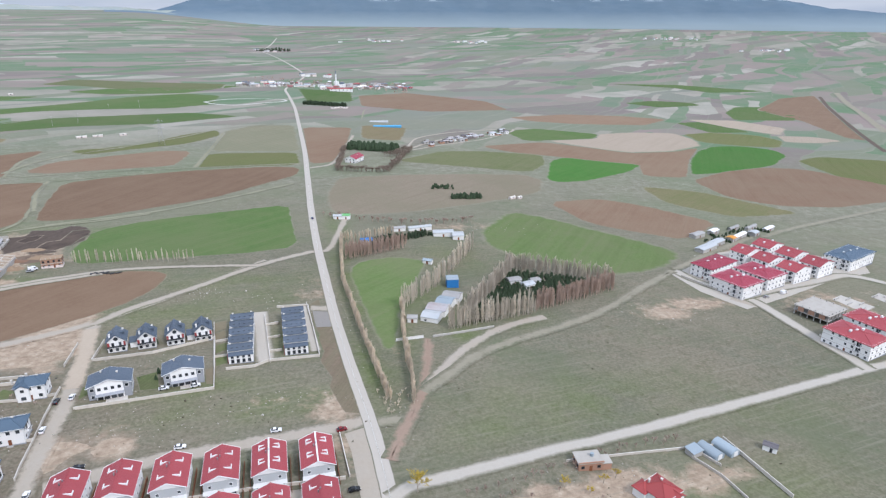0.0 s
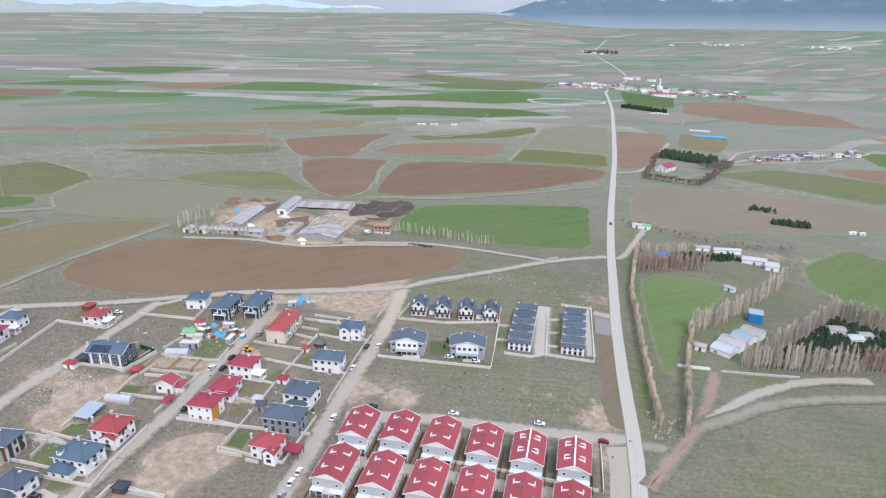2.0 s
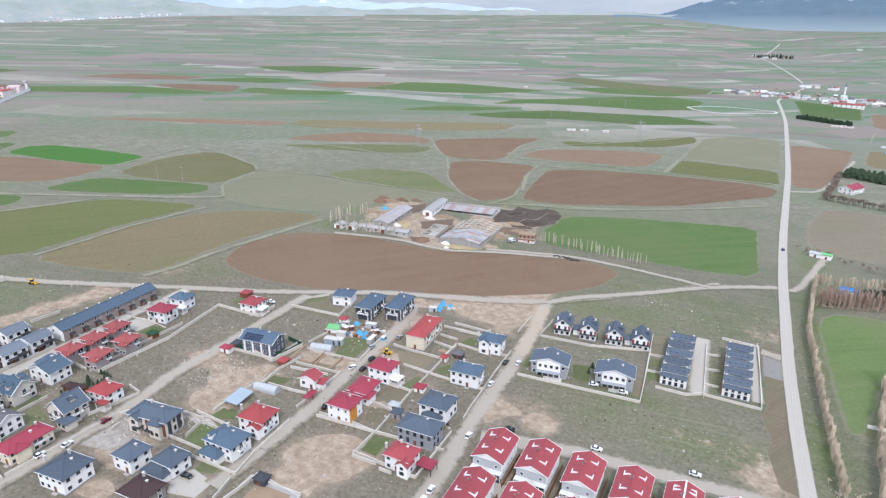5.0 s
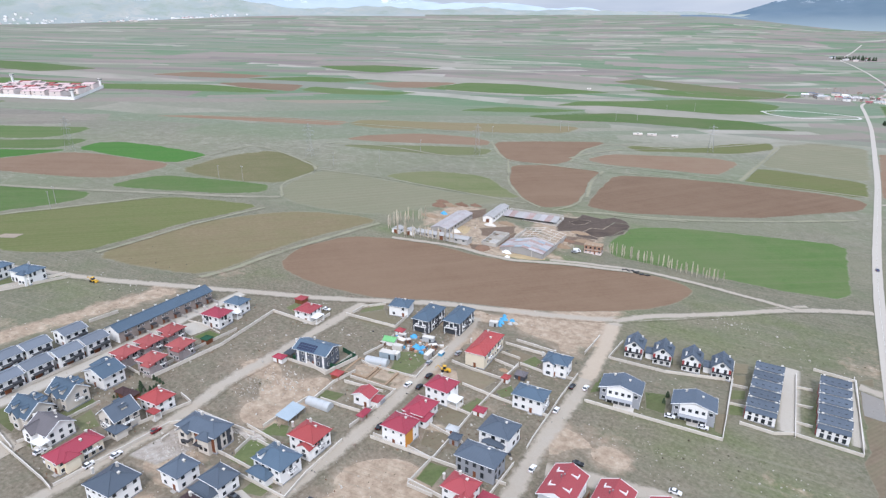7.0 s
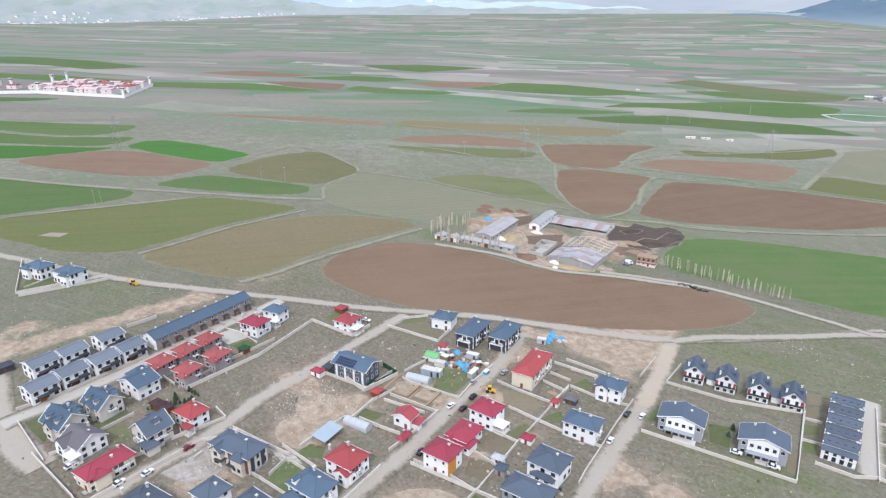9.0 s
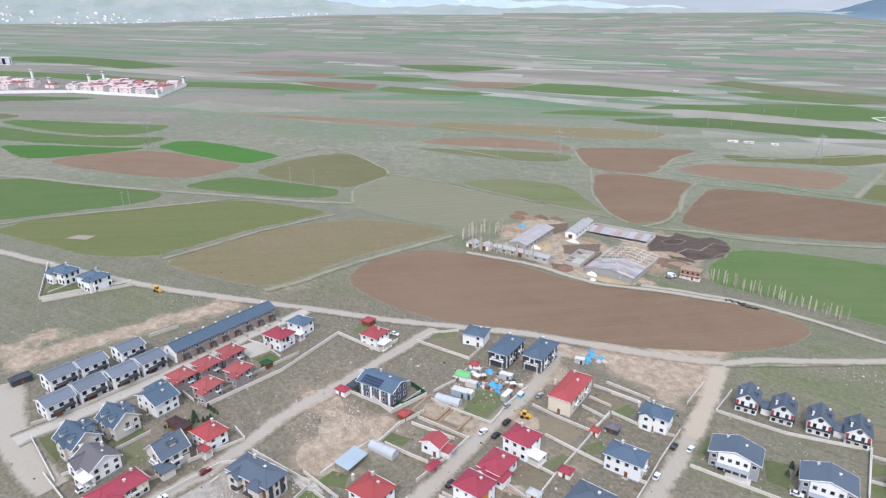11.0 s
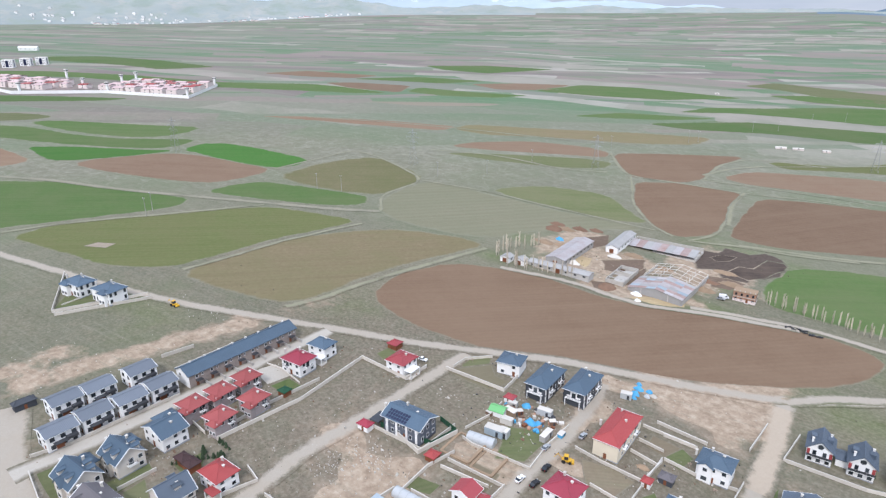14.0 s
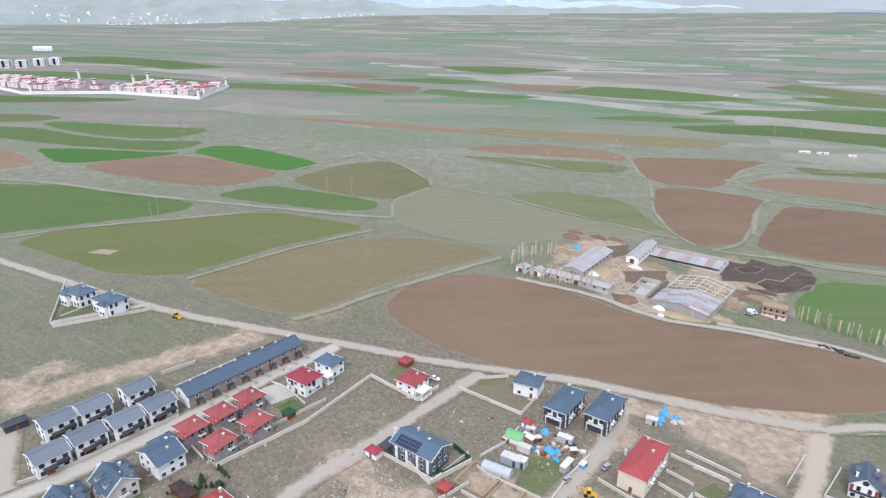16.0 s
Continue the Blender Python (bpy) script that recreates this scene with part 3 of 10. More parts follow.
WESTERN_SOIL = [(-255, 130, 14, 30, 0.38), (-270, 60, 30, 40, 0.34), (-243, 118, 18, 13, 0.8), (-300, 22, 26, 10, 0.6), (-340, 150, 10, 24, 0.5), (-341, 117, 16, 6, 0.8), (-334, 31, 7, 9, 1.1), (-335, 44, 7, 9, 1.1), (-336, 57, 7, 9, 1.1), (-337, 70, 7, 9, 1.1), (-338, 84, 7, 9, 1.1), (-338, 97, 7, 9, 1.1), (-339, 110, 7, 9, 1.1), (-345, 26, 8, 10, 0.8), (-351, 40, 8, 10, 0.8)]
FARM_SOIL = [(-310, 318, 30, 26, 0.9), (-265, 345, 20, 22, 0.8), (-282, 298, 24, 14, 0.9), (-293, 339, 26, 12, 0.8), (-274, 392, 30, 16, 0.8), (-251, 317, 14, 8, 0.8), (-227, 361, 20, 8, 0.6), (-336, 320, 22, 22, 1.15), (-305, 327, 20, 20, 1.15), (-271, 315, 16, 16, 1.15), (-277, 370, 20, 20, 1.15), (-320, 294, 14, 14, 1.15), (-256, 365, 14, 14, 1.15), (-345, 340, 16, 16, 1.15)]
ROADSIDE_SOIL = [(-100, 150, 40, 22, 0.4), (-150, 225, 40, 20, 0.3), (-134, 176, 7, 14, 0.9), (-127, 190, 14, 8, 0.5), (-70, 215, 16, 9, 0.35), (127, 326, 20, 12, 0.6), (235, 345, 40, 30, 0.55), (60, 176, 45, 14, 0.45), (-48, 215, 10, 16, 0.5), (-60, 296, 10, 12, 0.45), (-118, 118, 10, 16, 0.4), (-75, 330, 14, 24, 0.4), (-36, 192, 8, 20, 0.6), (230, 440, 45, 40, 0.4), (10, 470, 40, 12, 0.5), (-18, 260, 7, 20, 0.3), (-150, 85, 12, 12, 0.7), (-133, 180, 14, 9, 0.8)]
ROADSIDE_SOIL_MORE = [(53, 176, 10, 6, 0.7), (65, 179, 12, 6, 0.8), (103, 182, 14, 6, 0.7), (82, 175, 12, 5, 0.5), (42, 173, 10, 6, 0.7), (-117, 183, 10, 8, 1), (-42, 214, 10, 8, 0.9)]
MAIN_ROAD_SOIL = [(150, 337, 26, 10, 0.9), (128, 322, 16, 8, 1.0), (62, 172, 26, 9, 1.1), (92, 178, 16, 8, 0.9), (36, 168, 14, 7, 0.9)]
BARE = MAIN_ROAD_SOIL + VILLAGE_SOIL + VILLAGE_SOIL_MORE + VILLAGE_SOIL_REST + WESTERN_SOIL + FARM_SOIL + ROADSIDE_SOIL + ROADSIDE_SOIL_MORE
# lusher grass
VILLAGE_GRASS = [(-355, 80, 20, 18, 0.5), (-330, 165, 24, 18, 0.6), (-250, 178, 12, 10, 0.4), (-180, 330, 20, 16, 0.6), (-300, 420, 50, 40, 0.35), (-250, 350, 14, 10, 0.7), (-395, 340, 50, 40, 0.3), (-270, 170, 12, 8, 0.6), (-287, 413, 34, 10, 1), (-244, 416, 14, 10, 1), (-239, 321, 18, 8, 0.8), (-348, 268, 12, 8, 0.9), (-358, 307, 30, 8, 0.8), (-154, 287, 60, 14, 0.5), (-327, 167, 24, 8, 0.7), (-382, 76, 30, 10, 0.5)]
ROADSIDE_GRASS = [(-20, 235, 9, 20, 0.5), (-52, 330, 7, 60, 0.9), (-33, 245, 6, 40, 0.9), (-78, 440, 8, 50, 0.8), (-75, 215, 50, 8, 0.5), (-105, 203, 26, 7, 0.6), (60, 225, 60, 22, 0.55), (20, 205, 30, 14, 0.5), (-100, 330, 30, 20, 0.6), (-130, 300, 22, 18, 0.5), (-95, 205, 22, 9, 0.45), (-60, 215, 20, 8, 0.4), (130, 225, 40, 14, 0.35), (30, 300, 30, 12, 0.5), (0, 400, 30, 30, 0.5), (120, 175, 30, 20, 0.5), (91, 173, 14, 6, 0.8), (11, 285, 10, 10, 0.9)]
ROADSIDE_GRASS_MORE = [(-27, 331, 14, 40, 0.7), (92, 442, 40, 10, 0.5), (-101, 222, 30, 9, 0.75), (-68, 212, 26, 9, 0.8), (-73, 270, 16, 18, 0.6), (-127, 336, 40, 12, 0.6), (-115, 215, 40, 10, 0.6), (11, 305, 14, 14, 0.8), (-8, 333, 14, 22, 0.8), (-24, 287, 10, 30, 0.7)]
LUSH = VILLAGE_GRASS + ROADSIDE_GRASS + ROADSIDE_GRASS_MORE


def blot(spots, x, y):
    v = 0.0
    for a, b, p, q, w in spots:
        dx, dy = x - a, y - b
        if abs(dx) < 2.5 * (p + q) and abs(dy) < 2.5 * (p + q):
            u, t = dx * 0.956 + dy * 0.292, -dx * 0.292 + dy * 0.956
            v = max(v, w * math.exp(-((u / p) ** 2 + (t / q) ** 2)))
    return v


def axis_steps(lo, hi, step, end_lo, end_hi):
    fine = [lo + step * i for i in range(int((hi - lo) / step) + 1)]
    up, down, s = [], [], step
    while (up or fine)[-1] < end_hi:
        s *= 1.13
        up.append(min((up or fine)[-1] + min(s, 90), end_hi))
    s = step
    while (down or fine[:1])[-1] > end_lo:
        s *= 1.13
        down.append(max((down or fine[:1])[-1] - min(s, 90), end_lo))
    return down[::-1] + fine + up


def build_ground():
    xs = axis_steps(-460, 300, 4.0, -4980, 4980)
    ys = axis_steps(10, 500, 4.0, -4980, 4980)
    nx, ny = len(xs), len(ys)
    verts = [(x, y, land(x, y)) for y in ys for x in xs]
    faces = [(j * nx + i, j * nx + i + 1, (j + 1) * nx + i + 1, (j + 1) * nx + i) for j in range(ny - 1) for i in range(nx - 1)]
    me = bpy.data.meshes.new("ground")
    me.from_pydata(verts, [], faces)
    soil, lush = (me.attributes.new(k, "FLOAT", "POINT") for k in ("soil", "lush"))
    near = [-470 < x < 310 and -20 < y < 560 for x, y, _ in verts]
    soil.data.foreach_set("value", [blot(BARE, x, y) if n else 0.0 for n, (x, y, _) in zip(near, verts)])
    lush.data.foreach_set("value", [blot(LUSH, x, y) if n else 0.0 for n, (x, y, _) in zip(near, verts)])
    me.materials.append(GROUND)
    me.polygons.foreach_set("use_smooth", [True] * len(me.polygons))
    tagged(new("ground", me), "dry spring steppe grass with bare earth patches", "ground", kind="structure")


build_ground()


def rounded(pts, closed=True, rounds=2, most=1e9):
    """Corner-cut outline."""
    for _ in range(rounds):
        out = []
        n = len(pts)
        for i in range(n if closed else n - 1):
            a, b = pts[i], pts[(i + 1) % n]
            k = min(0.2, most / max(0.1, math.dist(a, b)))
            out += [(a[0] * (1 - k) + b[0] * k, a[1] * (1 - k) + b[1] * k), (a[0] * k + b[0] * (1 - k), a[1] * k + b[1] * (1 - k))]
        pts = out if closed else [pts[0]] + out + [pts[-1]]
    return pts


layer = [0]
FIELD_WORDS = {"ploughed": "freshly ploughed bare brown soil field", "wheat": "green field of young winter wheat", "stubble": "tan field of sparse old stubble",
               "fallow": "grey fallow field with thin dry grass", "lawn": "small green garden lawn beside a house", "bed": "dug garden plot of bare soil",
               "straw": "yellow straw litter spread beside the barn", "manure": "dark wet manure spread on the farmyard", "mud": "trampled brown mud of the farmyard", "rubble": "broken white rubble spread over a vacant plot", "verge": "bare brown soil strip beside the country road", "yard": "grey paved yard between houses"}


def sheet(name, mat, pts, label, category, lift, closed_round=1, ragged=0.6, margin=0.0):
    """A thin layer of soil or paving that follows the ground inside an outline."""
    layer[0] += 1
    pts = rounded(pts, True, closed_round, 9.0)
    fine = []
    for i, a in enumerate(pts):
        b = pts[(i + 1) % len(pts)]
        n = max(1, int(math.dist(a, b) / (7 if ragged else 40)))
        for k in range(n):
            x, y = a[0] + (b[0] - a[0]) * k / n, a[1] + (b[1] - a[1]) * k / n
            w = noise.noise_vector((x * 0.13, y * 0.13, layer[0])) * ragged * 1.6
            fine.append((x + w.x, y + w.y))
    turned = sum(a[0] * b[1] - a[1] * b[0] for a, b in zip(fine, fine[1:] + fine[:1]))
    around = sum(math.dist(a, b) for a, b in zip(fine, fine[1:] + fine[:1]))
    margin = min(margin, 0.18 * abs(turned) / around)
    if margin:
        grow = 0.40 * margin * (1 if turned > 0 else -1)
        ways = [Vector((b[0] - a[0], b[1] - a[1])).normalized() for a, b in zip(fine[-1:] + fine[:-1], fine[1:] + fine[:1])]
        fine = [(x + d.y * grow, y - d.x * grow) for (x, y), d in zip(fine, ways)]
    bm = bmesh.new()
    vs = [bm.verts.new((x, y, 0)) for x, y in fine]
    face = bm.faces.new(vs)
    layer_margin, layer_soil, layer_lush = (bm.verts.layers.float.new(k) for k in ("margin", "soil", "lush"))
    if margin:
        bm.normal_update()
        bmesh.ops.inset_region(bm, faces=[face], thickness=margin, use_even_offset=True, use_boundary=True)
    rim = set(v for v in bm.verts if any(e.is_boundary for e in v.link_edges)) if margin else set()
    for v in bm.verts:
        v[layer_margin] = 0.0 if v in rim else 1.0
        v[layer_soil], v[layer_lush] = blot(BARE, v.co.x, v.co.y), blot(LUSH, v.co.x, v.co.y)
    bmesh.ops.triangulate(bm, faces=bm.faces[:])
    if max(math.hypot(*p) for p in fine) > 1000:
        for _ in range(4):
            long = [e for e in bm.edges if e.calc_length() > 60]
            if not long:
                break
            bmesh.ops.subdivide_edges(bm, edges=long, cuts=1)
            bmesh.ops.triangulate(bm, faces=bm.faces[:])
    for v in bm.verts:
        r = math.hypot(v.co.x, v.co.y)
        v.co.z = land(v.co.x, v.co.y) + lift + 0.001 * (layer[0] % 40) + max(0.0, r - 900) * 0.00018
    bmesh.ops.recalc_face_normals(bm, faces=bm.faces[:])
    if sum(f.normal.z for f in bm.faces) < 0:
        bmesh.ops.reverse_faces(bm, faces=bm.faces[:])
    me = bpy.data.meshes.new(name)
    bm.to_mesh(me)
    bm.free()
    me.materials.append(mat)
    return tagged(new(name, me), label, category, kind="structure")


def field(kind, crop, pts):
    sheet(kind + "_field", CROPS["palesoil" if (kind, crop) == ("fallow", "pale") else crop], pts, FIELD_WORDS[kind], "field", 0.02, margin={"pasture": 9.0, "ploughed": 2.2, "fallow": 6.0, "stubble": 4.5}.get(crop if crop == "pasture" else kind, 3.2) * max(1.0, min(3.0, math.hypot(*pts[0]) / 450)))


def plot(kind, crop, pts):
    sheet(kind, CROPS[crop], pts, FIELD_WORDS[kind], kind, 0.07, 0, 0.3 if kind in ("lawn", "bed") else 2.2, 1.3 if kind in ("lawn", "bed") else 4.0)


def yard(mat, pts):
    sheet("yard", ROADS[mat], pts, FIELD_WORDS["yard"], "yard", 0.12, 0, 0.2)


ROAD_WORDS = {"main_road": "worn grey two-lane country road", "village_road": "wide dusty concrete road", "apartment_road": "pale concrete road beside the apartment blocks",
              "dirt_track": "unpaved track across the grassland", "street": "unpaved village street of pale gravel", "north_road": "gravel road along the edge of the fields",
              "lane": "grey lane between the houses", "road_marking": "faded white centre line of the country road", "ditch": "dark earth drainage ditch across the fields"}


def road(name, mat, width, pts, lift=0.17):
    """A ribbon of road with slightly uneven edges."""
    layer[0] += 1
    line = rounded(pts, False, 2)
    dense = []
    for a, b in zip(line, line[1:]):
        n = max(1, int(math.dist(a, b) / (6 if math.hypot(*a) < 600 else 30)))
        dense += [(a[0] + (b[0] - a[0]) * k / n, a[1] + (b[1] - a[1]) * k / n) for k in range(n)]
    dense.append(line[-1])
    verts, faces, cover = [], [], []
    rough, soft = (0.0, 0.05) if width < 0.5 else (0.25, 0.35) if mat == "asphalt" else (1.2, min(2.2, width * 0.46)) if mat in ("dirt2", "dirt", "balk") else (0.8, min(1.7, width * 0.32))
    for i, (x, y) in enumerate(dense):
        a, b = dense[max(0, i - 1)], dense[min(len(dense) - 1, i + 1)]
        d = Vector((b[0] - a[0], b[1] - a[1], 0)).normalized()
        for side, edge in ((-1, 1), (-1, -1), (1, -1), (1, 1)):
            w = (width / 2 + soft * edge) * side + noise.noise((x * 0.11, y * 0.11, side * 9 + layer[0])) * rough
            px, py = x - d.y * w, y + d.x * w
            far = max(0.0, math.hypot(px, py) - 900) * 0.0003
            verts.append((px, py, land(px, py) + lift + 0.0015 * (layer[0] % 40) + far))
            cover.append(0.0 if edge > 0 else 1.0)
        if i:
            n = 4 * i
            faces += [(n - 4 + k, n + k, n + k + 1, n - 3 + k) for k in range(3)]
    me = bpy.data.meshes.new(name)
    me.from_pydata(verts, [], faces)
    for key, values in (("margin", cover), ("soil", [blot(BARE, v[0], v[1]) for v in verts]), ("lush", [blot(LUSH, v[0], v[1]) for v in verts])):
        me.attributes.new(key, "FLOAT", "POINT").data.foreach_set("value", values)
    me.materials.append(ROADS[mat])
    tagged(new(name, me), ROAD_WORDS[name], "road", kind="structure")


# fields
field("ploughed", "brown", [(-335.6, 178.6), (-353.1, 202.9), (-351.3, 239.2), (-334.4, 258), (-313.1, 272.8), (-274.2, 282.9), (-243.1, 307.2), (-216, 329.2), (-193, 344.2), (-172.3, 348.1), (-163.1, 341.6), (-162.2, 321.2), (-170.1, 296.7), (-193.7, 264.9), (-221.6, 234.8), (-246.3, 212.5), (-272, 193.5), (-303.5, 180)])
field("wheat", "olive", [(-509.4, 31.1), (-521.1, 50.2), (-518, 84.2), (-511.5, 116.8), (-505.8, 151.8), (-497.8, 184.5), (-473.4, 203.7), (-441.6, 226.2), (-438.3, 204.3), (-435.8, 166), (-426.1, 129.6), (-421.1, 107.2), (-423.4, 93.5), (-437.2, 73.7), (-459.2, 59.9), (-492.7, 40.3)])
field("stubble", "tan", [(-408.6, 103), (-420.5, 128.1), (-429.2, 156.7), (-430, 185.4), (-424.6, 217.6), (-410.8, 246.9), (-383.4, 267.6), (-363.8, 274.7), (-363.6, 241.3), (-361.7, 202.7), (-354.4, 172.1), (-348, 151.1), (-349.4, 138.8), (-365.1, 126.1), (-385.1, 115.4)])
field("wheat", "green", [(-666, -3.1), (-636.4, 46), (-631.4, 60.3), (-593.9, 94.1), (-559.6, 126.5), (-541.1, 139.8), (-528.2, 131.2), (-524.9, 115.9), (-527.2, 85.4), (-528.5, 53.7), (-530.3, 2.4)])
field("wheat", "green", [(-553.8, 154.9), (-563, 180.7), (-561.4, 202.5), (-530.6, 227.6), (-499.7, 251), (-487, 257.8), (-471.8, 246.1), (-480.1, 223.5), (-509.5, 192.8), (-531.9, 171.3)])
field("stubble", "olive2", [(-570.9, 217.6), (-590.6, 252.8), (-600.4, 289.8), (-597.4, 323.2), (-545.6, 328.9), (-514.2, 323.5), (-494, 297.5), (-488, 268.8), (-502.3, 252.3), (-534.8, 229.4)])
field("ploughed", "brown2", [(-679.6, 77.7), (-696.5, 107.4), (-692.3, 143.6), (-680.8, 170.2), (-650.3, 192.1), (-598.9, 220.4), (-585.4, 210.8), (-575.5, 180), (-576.7, 158.7), (-608.7, 128), (-643.6, 100.5)])
field("wheat", "bright", [(-699.5, 172), (-716.2, 194.2), (-710.5, 214.3), (-677, 237), (-611.7, 264.3), (-598.1, 245.5), (-597, 224.7), (-626.9, 205), (-664.5, 186)])
field("wheat", "bright", [(-764.3, 48.9), (-752.9, 81.7), (-716, 133.4), (-696, 168.7), (-691.5, 129.3), (-693, 85.2), (-699.9, 64.8)])
field("wheat", "green", [(-905.5, -3.3), (-866.8, 55.2), (-809.2, 91.4), (-771.5, 127.1), (-753.1, 165.4), (-738.3, 194.3), (-717.3, 178.6), (-710.6, 151.9), (-737.3, 112.7), (-773.5, 69.5), (-852.2, -1.7)])
field("wheat", "green", [(-892.2, 58.8), (-893.8, 82.6), (-859, 128.5), (-822.3, 179.3), (-797.9, 216.2), (-774, 194.6), (-763.7, 167.5), (-773, 137.6), (-811, 101.6), (-852.8, 74.6)])
field("ploughed", "red", [(-813, -0.6), (-776.6, 25.4), (-738.7, 41.7), (-708.2, 50.9), (-695.9, 36.6), (-691.7, 3)])
field("wheat", "pale", [(-977.9, -5.4), (-951.3, 58.5), (-917.9, 87.1), (-903.5, 56.6), (-919.1, -3.7)])
field("wheat", "green", [(-1128.4, -9.9), (-1073.2, 101.9), (-1026.5, 184.5), (-1017.6, 149), (-1059, -7.8)])
field("wheat", "green", [(-1430.7, -4), (-1392.6, 109), (-1297.7, 228.9), (-1164, 335.2), (-1106.2, 469), (-1058.7, 508.9), (-966.5, 548), (-983.2, 492.1), (-1035.8, 420.8), (-1093.6, 332.9), (-1165, 248.1), (-1284.7, 142.1), (-1356.1, -2.4)])
field("wheat", "green", [(-1725.4, 129.4), (-1704, 236.9), (-1575, 329.8), (-1403, 401.6), (-1381.5, 291.3), (-1485, 239.1), (-1616.7, 122.8)])
field("ploughed", "red", [(-1274.6, 449.4), (-1294, 547.7), (-1180, 650.5), (-1160, 580.2), (-1203.8, 509.9)])
field("ploughed", "brown2", [(-1112.8, 502.8), (-1097.9, 560.2), (-1032.8, 630.5), (-966.7, 568.8), (-1035, 517.9)])
field("wheat", "green", [(-975.2, 584.4), (-1009.8, 633.3), (-929.7, 693.4), (-869.6, 761.7), (-866.8, 690.5), (-914.7, 615.4)])
field("wheat", "green", [(-1152.2, 576.3), (-1144.8, 718.4), (-1049.2, 810.6), (-1044.3, 703.3)])
field("wheat", "green", [(-1335.7, 854.1), (-1302, 1008.2), (-1186.1, 1117.5), (-1161.2, 898.1), (-1251.6, 844)])
field("ploughed", "brown2", [(-1023.4, 751.3), (-1003.2, 855.4), (-954.6, 940), (-904.6, 848.3), (-946.3, 754.9)])
field("wheat", "green", [(-915.4, 811.7), (-947.9, 963.2), (-882.6, 1046.4), (-792.2, 1092), (-710.6, 1128.8), (-754.7, 962), (-826.8, 877.8)])
field("fallow", "palesoft", [(-903.2, 470.2), (-857.6, 576.6), (-814.1, 658.7), (-805.8, 620.3), (-842.3, 527.7)])
field("ploughed", "red", [(-843, 293), (-818.7, 348.5), (-758.1, 425.7), (-692.2, 488.8), (-680, 456.1), (-732.4, 403.7), (-798, 339.8)])
field("stubble", "tan", [(-683.4, 474.3), (-698.8, 510.4), (-634.4, 589.9), (-576, 673.4), (-514.3, 740), (-498.9, 684.7), (-532.1, 620), (-597.1, 554.2), (-639.4, 490.2)])
field("ploughed", "red", [(-609.6, 415.3), (-613.3, 454.5), (-591.2, 514.9), (-545.2, 553.9), (-511.3, 555.3), (-499.9, 534.1), (-535, 494.8), (-570, 450.4)])
field("wheat", "pale", [(-586.9, 392.9), (-551.9, 450), (-508.9, 507.8), (-479.5, 524.8), (-468, 494.8), (-494.5, 456), (-544.6, 416)])
field("wheat", "green", [(-697.2, 681.4), (-691, 776.6), (-634.2, 841), (-597.1, 878.9), (-622.3, 787.7), (-664.1, 722.7)])
field("wheat", "green", [(-608.2, 757.5), (-585.8, 861.4), (-540.2, 880.6), (-544.1, 809.5), (-580.8, 755.7)])
field("wheat", "green", [(-671.2, 957.9), (-625.7, 1057.4), (-584.8, 1188.6), (-518.1, 1287), (-447.9, 1280.2), (-418.7, 1147.8), (-461.9, 1068), (-554.6, 1010.4), (-617.6, 953.2), (-659.3, 870.2)])
field("wheat", "green", [(-616.1, 740), (-563.2, 896), (-484.5, 967), (-410.3, 1030.8), (-328.2, 1018.3), (-411.1, 898.2), (-497.9, 841.2), (-565.2, 757.2)])
field("wheat", "green", [(-717.8, 1210.6), (-667.8, 1327.8), (-526.7, 1450.4), (-461.3, 1492.4), (-528, 1287.9), (-633, 1207.3)])
field("wheat", "pale", [(-822, 1305.3), (-822.4, 1429.4), (-669.9, 1450.8), (-509.1, 1502.2), (-490.6, 1407.6), (-607.1, 1283.9), (-737.5, 1317.5)])
field("wheat", "olive", [(-413.2, 680.6), (-360.3, 740.5), (-339.8, 825.9), (-315.6, 874.9), (-296.8, 830.6), (-313.8, 758.7), (-353.8, 711.9), (-386.2, 664.6)])
field("ploughed", "brown", [(-508.3, 556.1), (-495.9, 584.7), (-472.2, 626.9), (-435.7, 679.9), (-428.7, 638.5), (-426.7, 616.3), (-400.5, 554.8), (-400.3, 526.1), (-420.9, 507), (-437.4, 497.2), (-470, 520.2)])
field("ploughed", "brown", [(-422.6, 486.8), (-399.2, 524.5), (-354.8, 545.2), (-340.9, 506.6), (-320.1, 467.4), (-304.8, 428.7), (-310, 405.4), (-320.2, 398.8), (-341.1, 405.3), (-380.5, 432.2), (-404.8, 466.5)])
field("ploughed", "red", [(-395.1, 573.8), (-397, 621.7), (-365.9, 660.5), (-320.9, 710.5), (-290.6, 715.5), (-281.9, 660.8), (-280.1, 634.2), (-326.8, 605.9), (-369.5, 574.9)])
field("ploughed", "brown", [(-298.7, 434), (-319.7, 486.5), (-340.1, 541.9), (-311, 573.9), (-258, 614.6), (-183.9, 655.5), (-154.1, 657), (-149.3, 621.7), (-169.5, 579.6), (-197.2, 520.2), (-235.8, 476.5), (-266.5, 442.5), (-289.7, 432.6)])
field("fallow", "grey", [(-272.9, 720.6), (-302, 869.1), (-281, 932.6), (-227, 952.5), (-174.1, 748.8)])
field("wheat", "olive", [(-255.9, 631.7), (-268.3, 707.5), (-175.7, 740.8), (-157.2, 671.3), (-227.4, 641.7)])
field("ploughed", "red", [(-209.6, 935), (-140.8, 959.9), (-123.8, 787), (-124.3, 695.6), (-147.9, 679.9)])
field("wheat", "green", [(-337.6, 1488.8), (-215.2, 1475.9), (-185.3, 1304.4), (-267.9, 1256.4)])
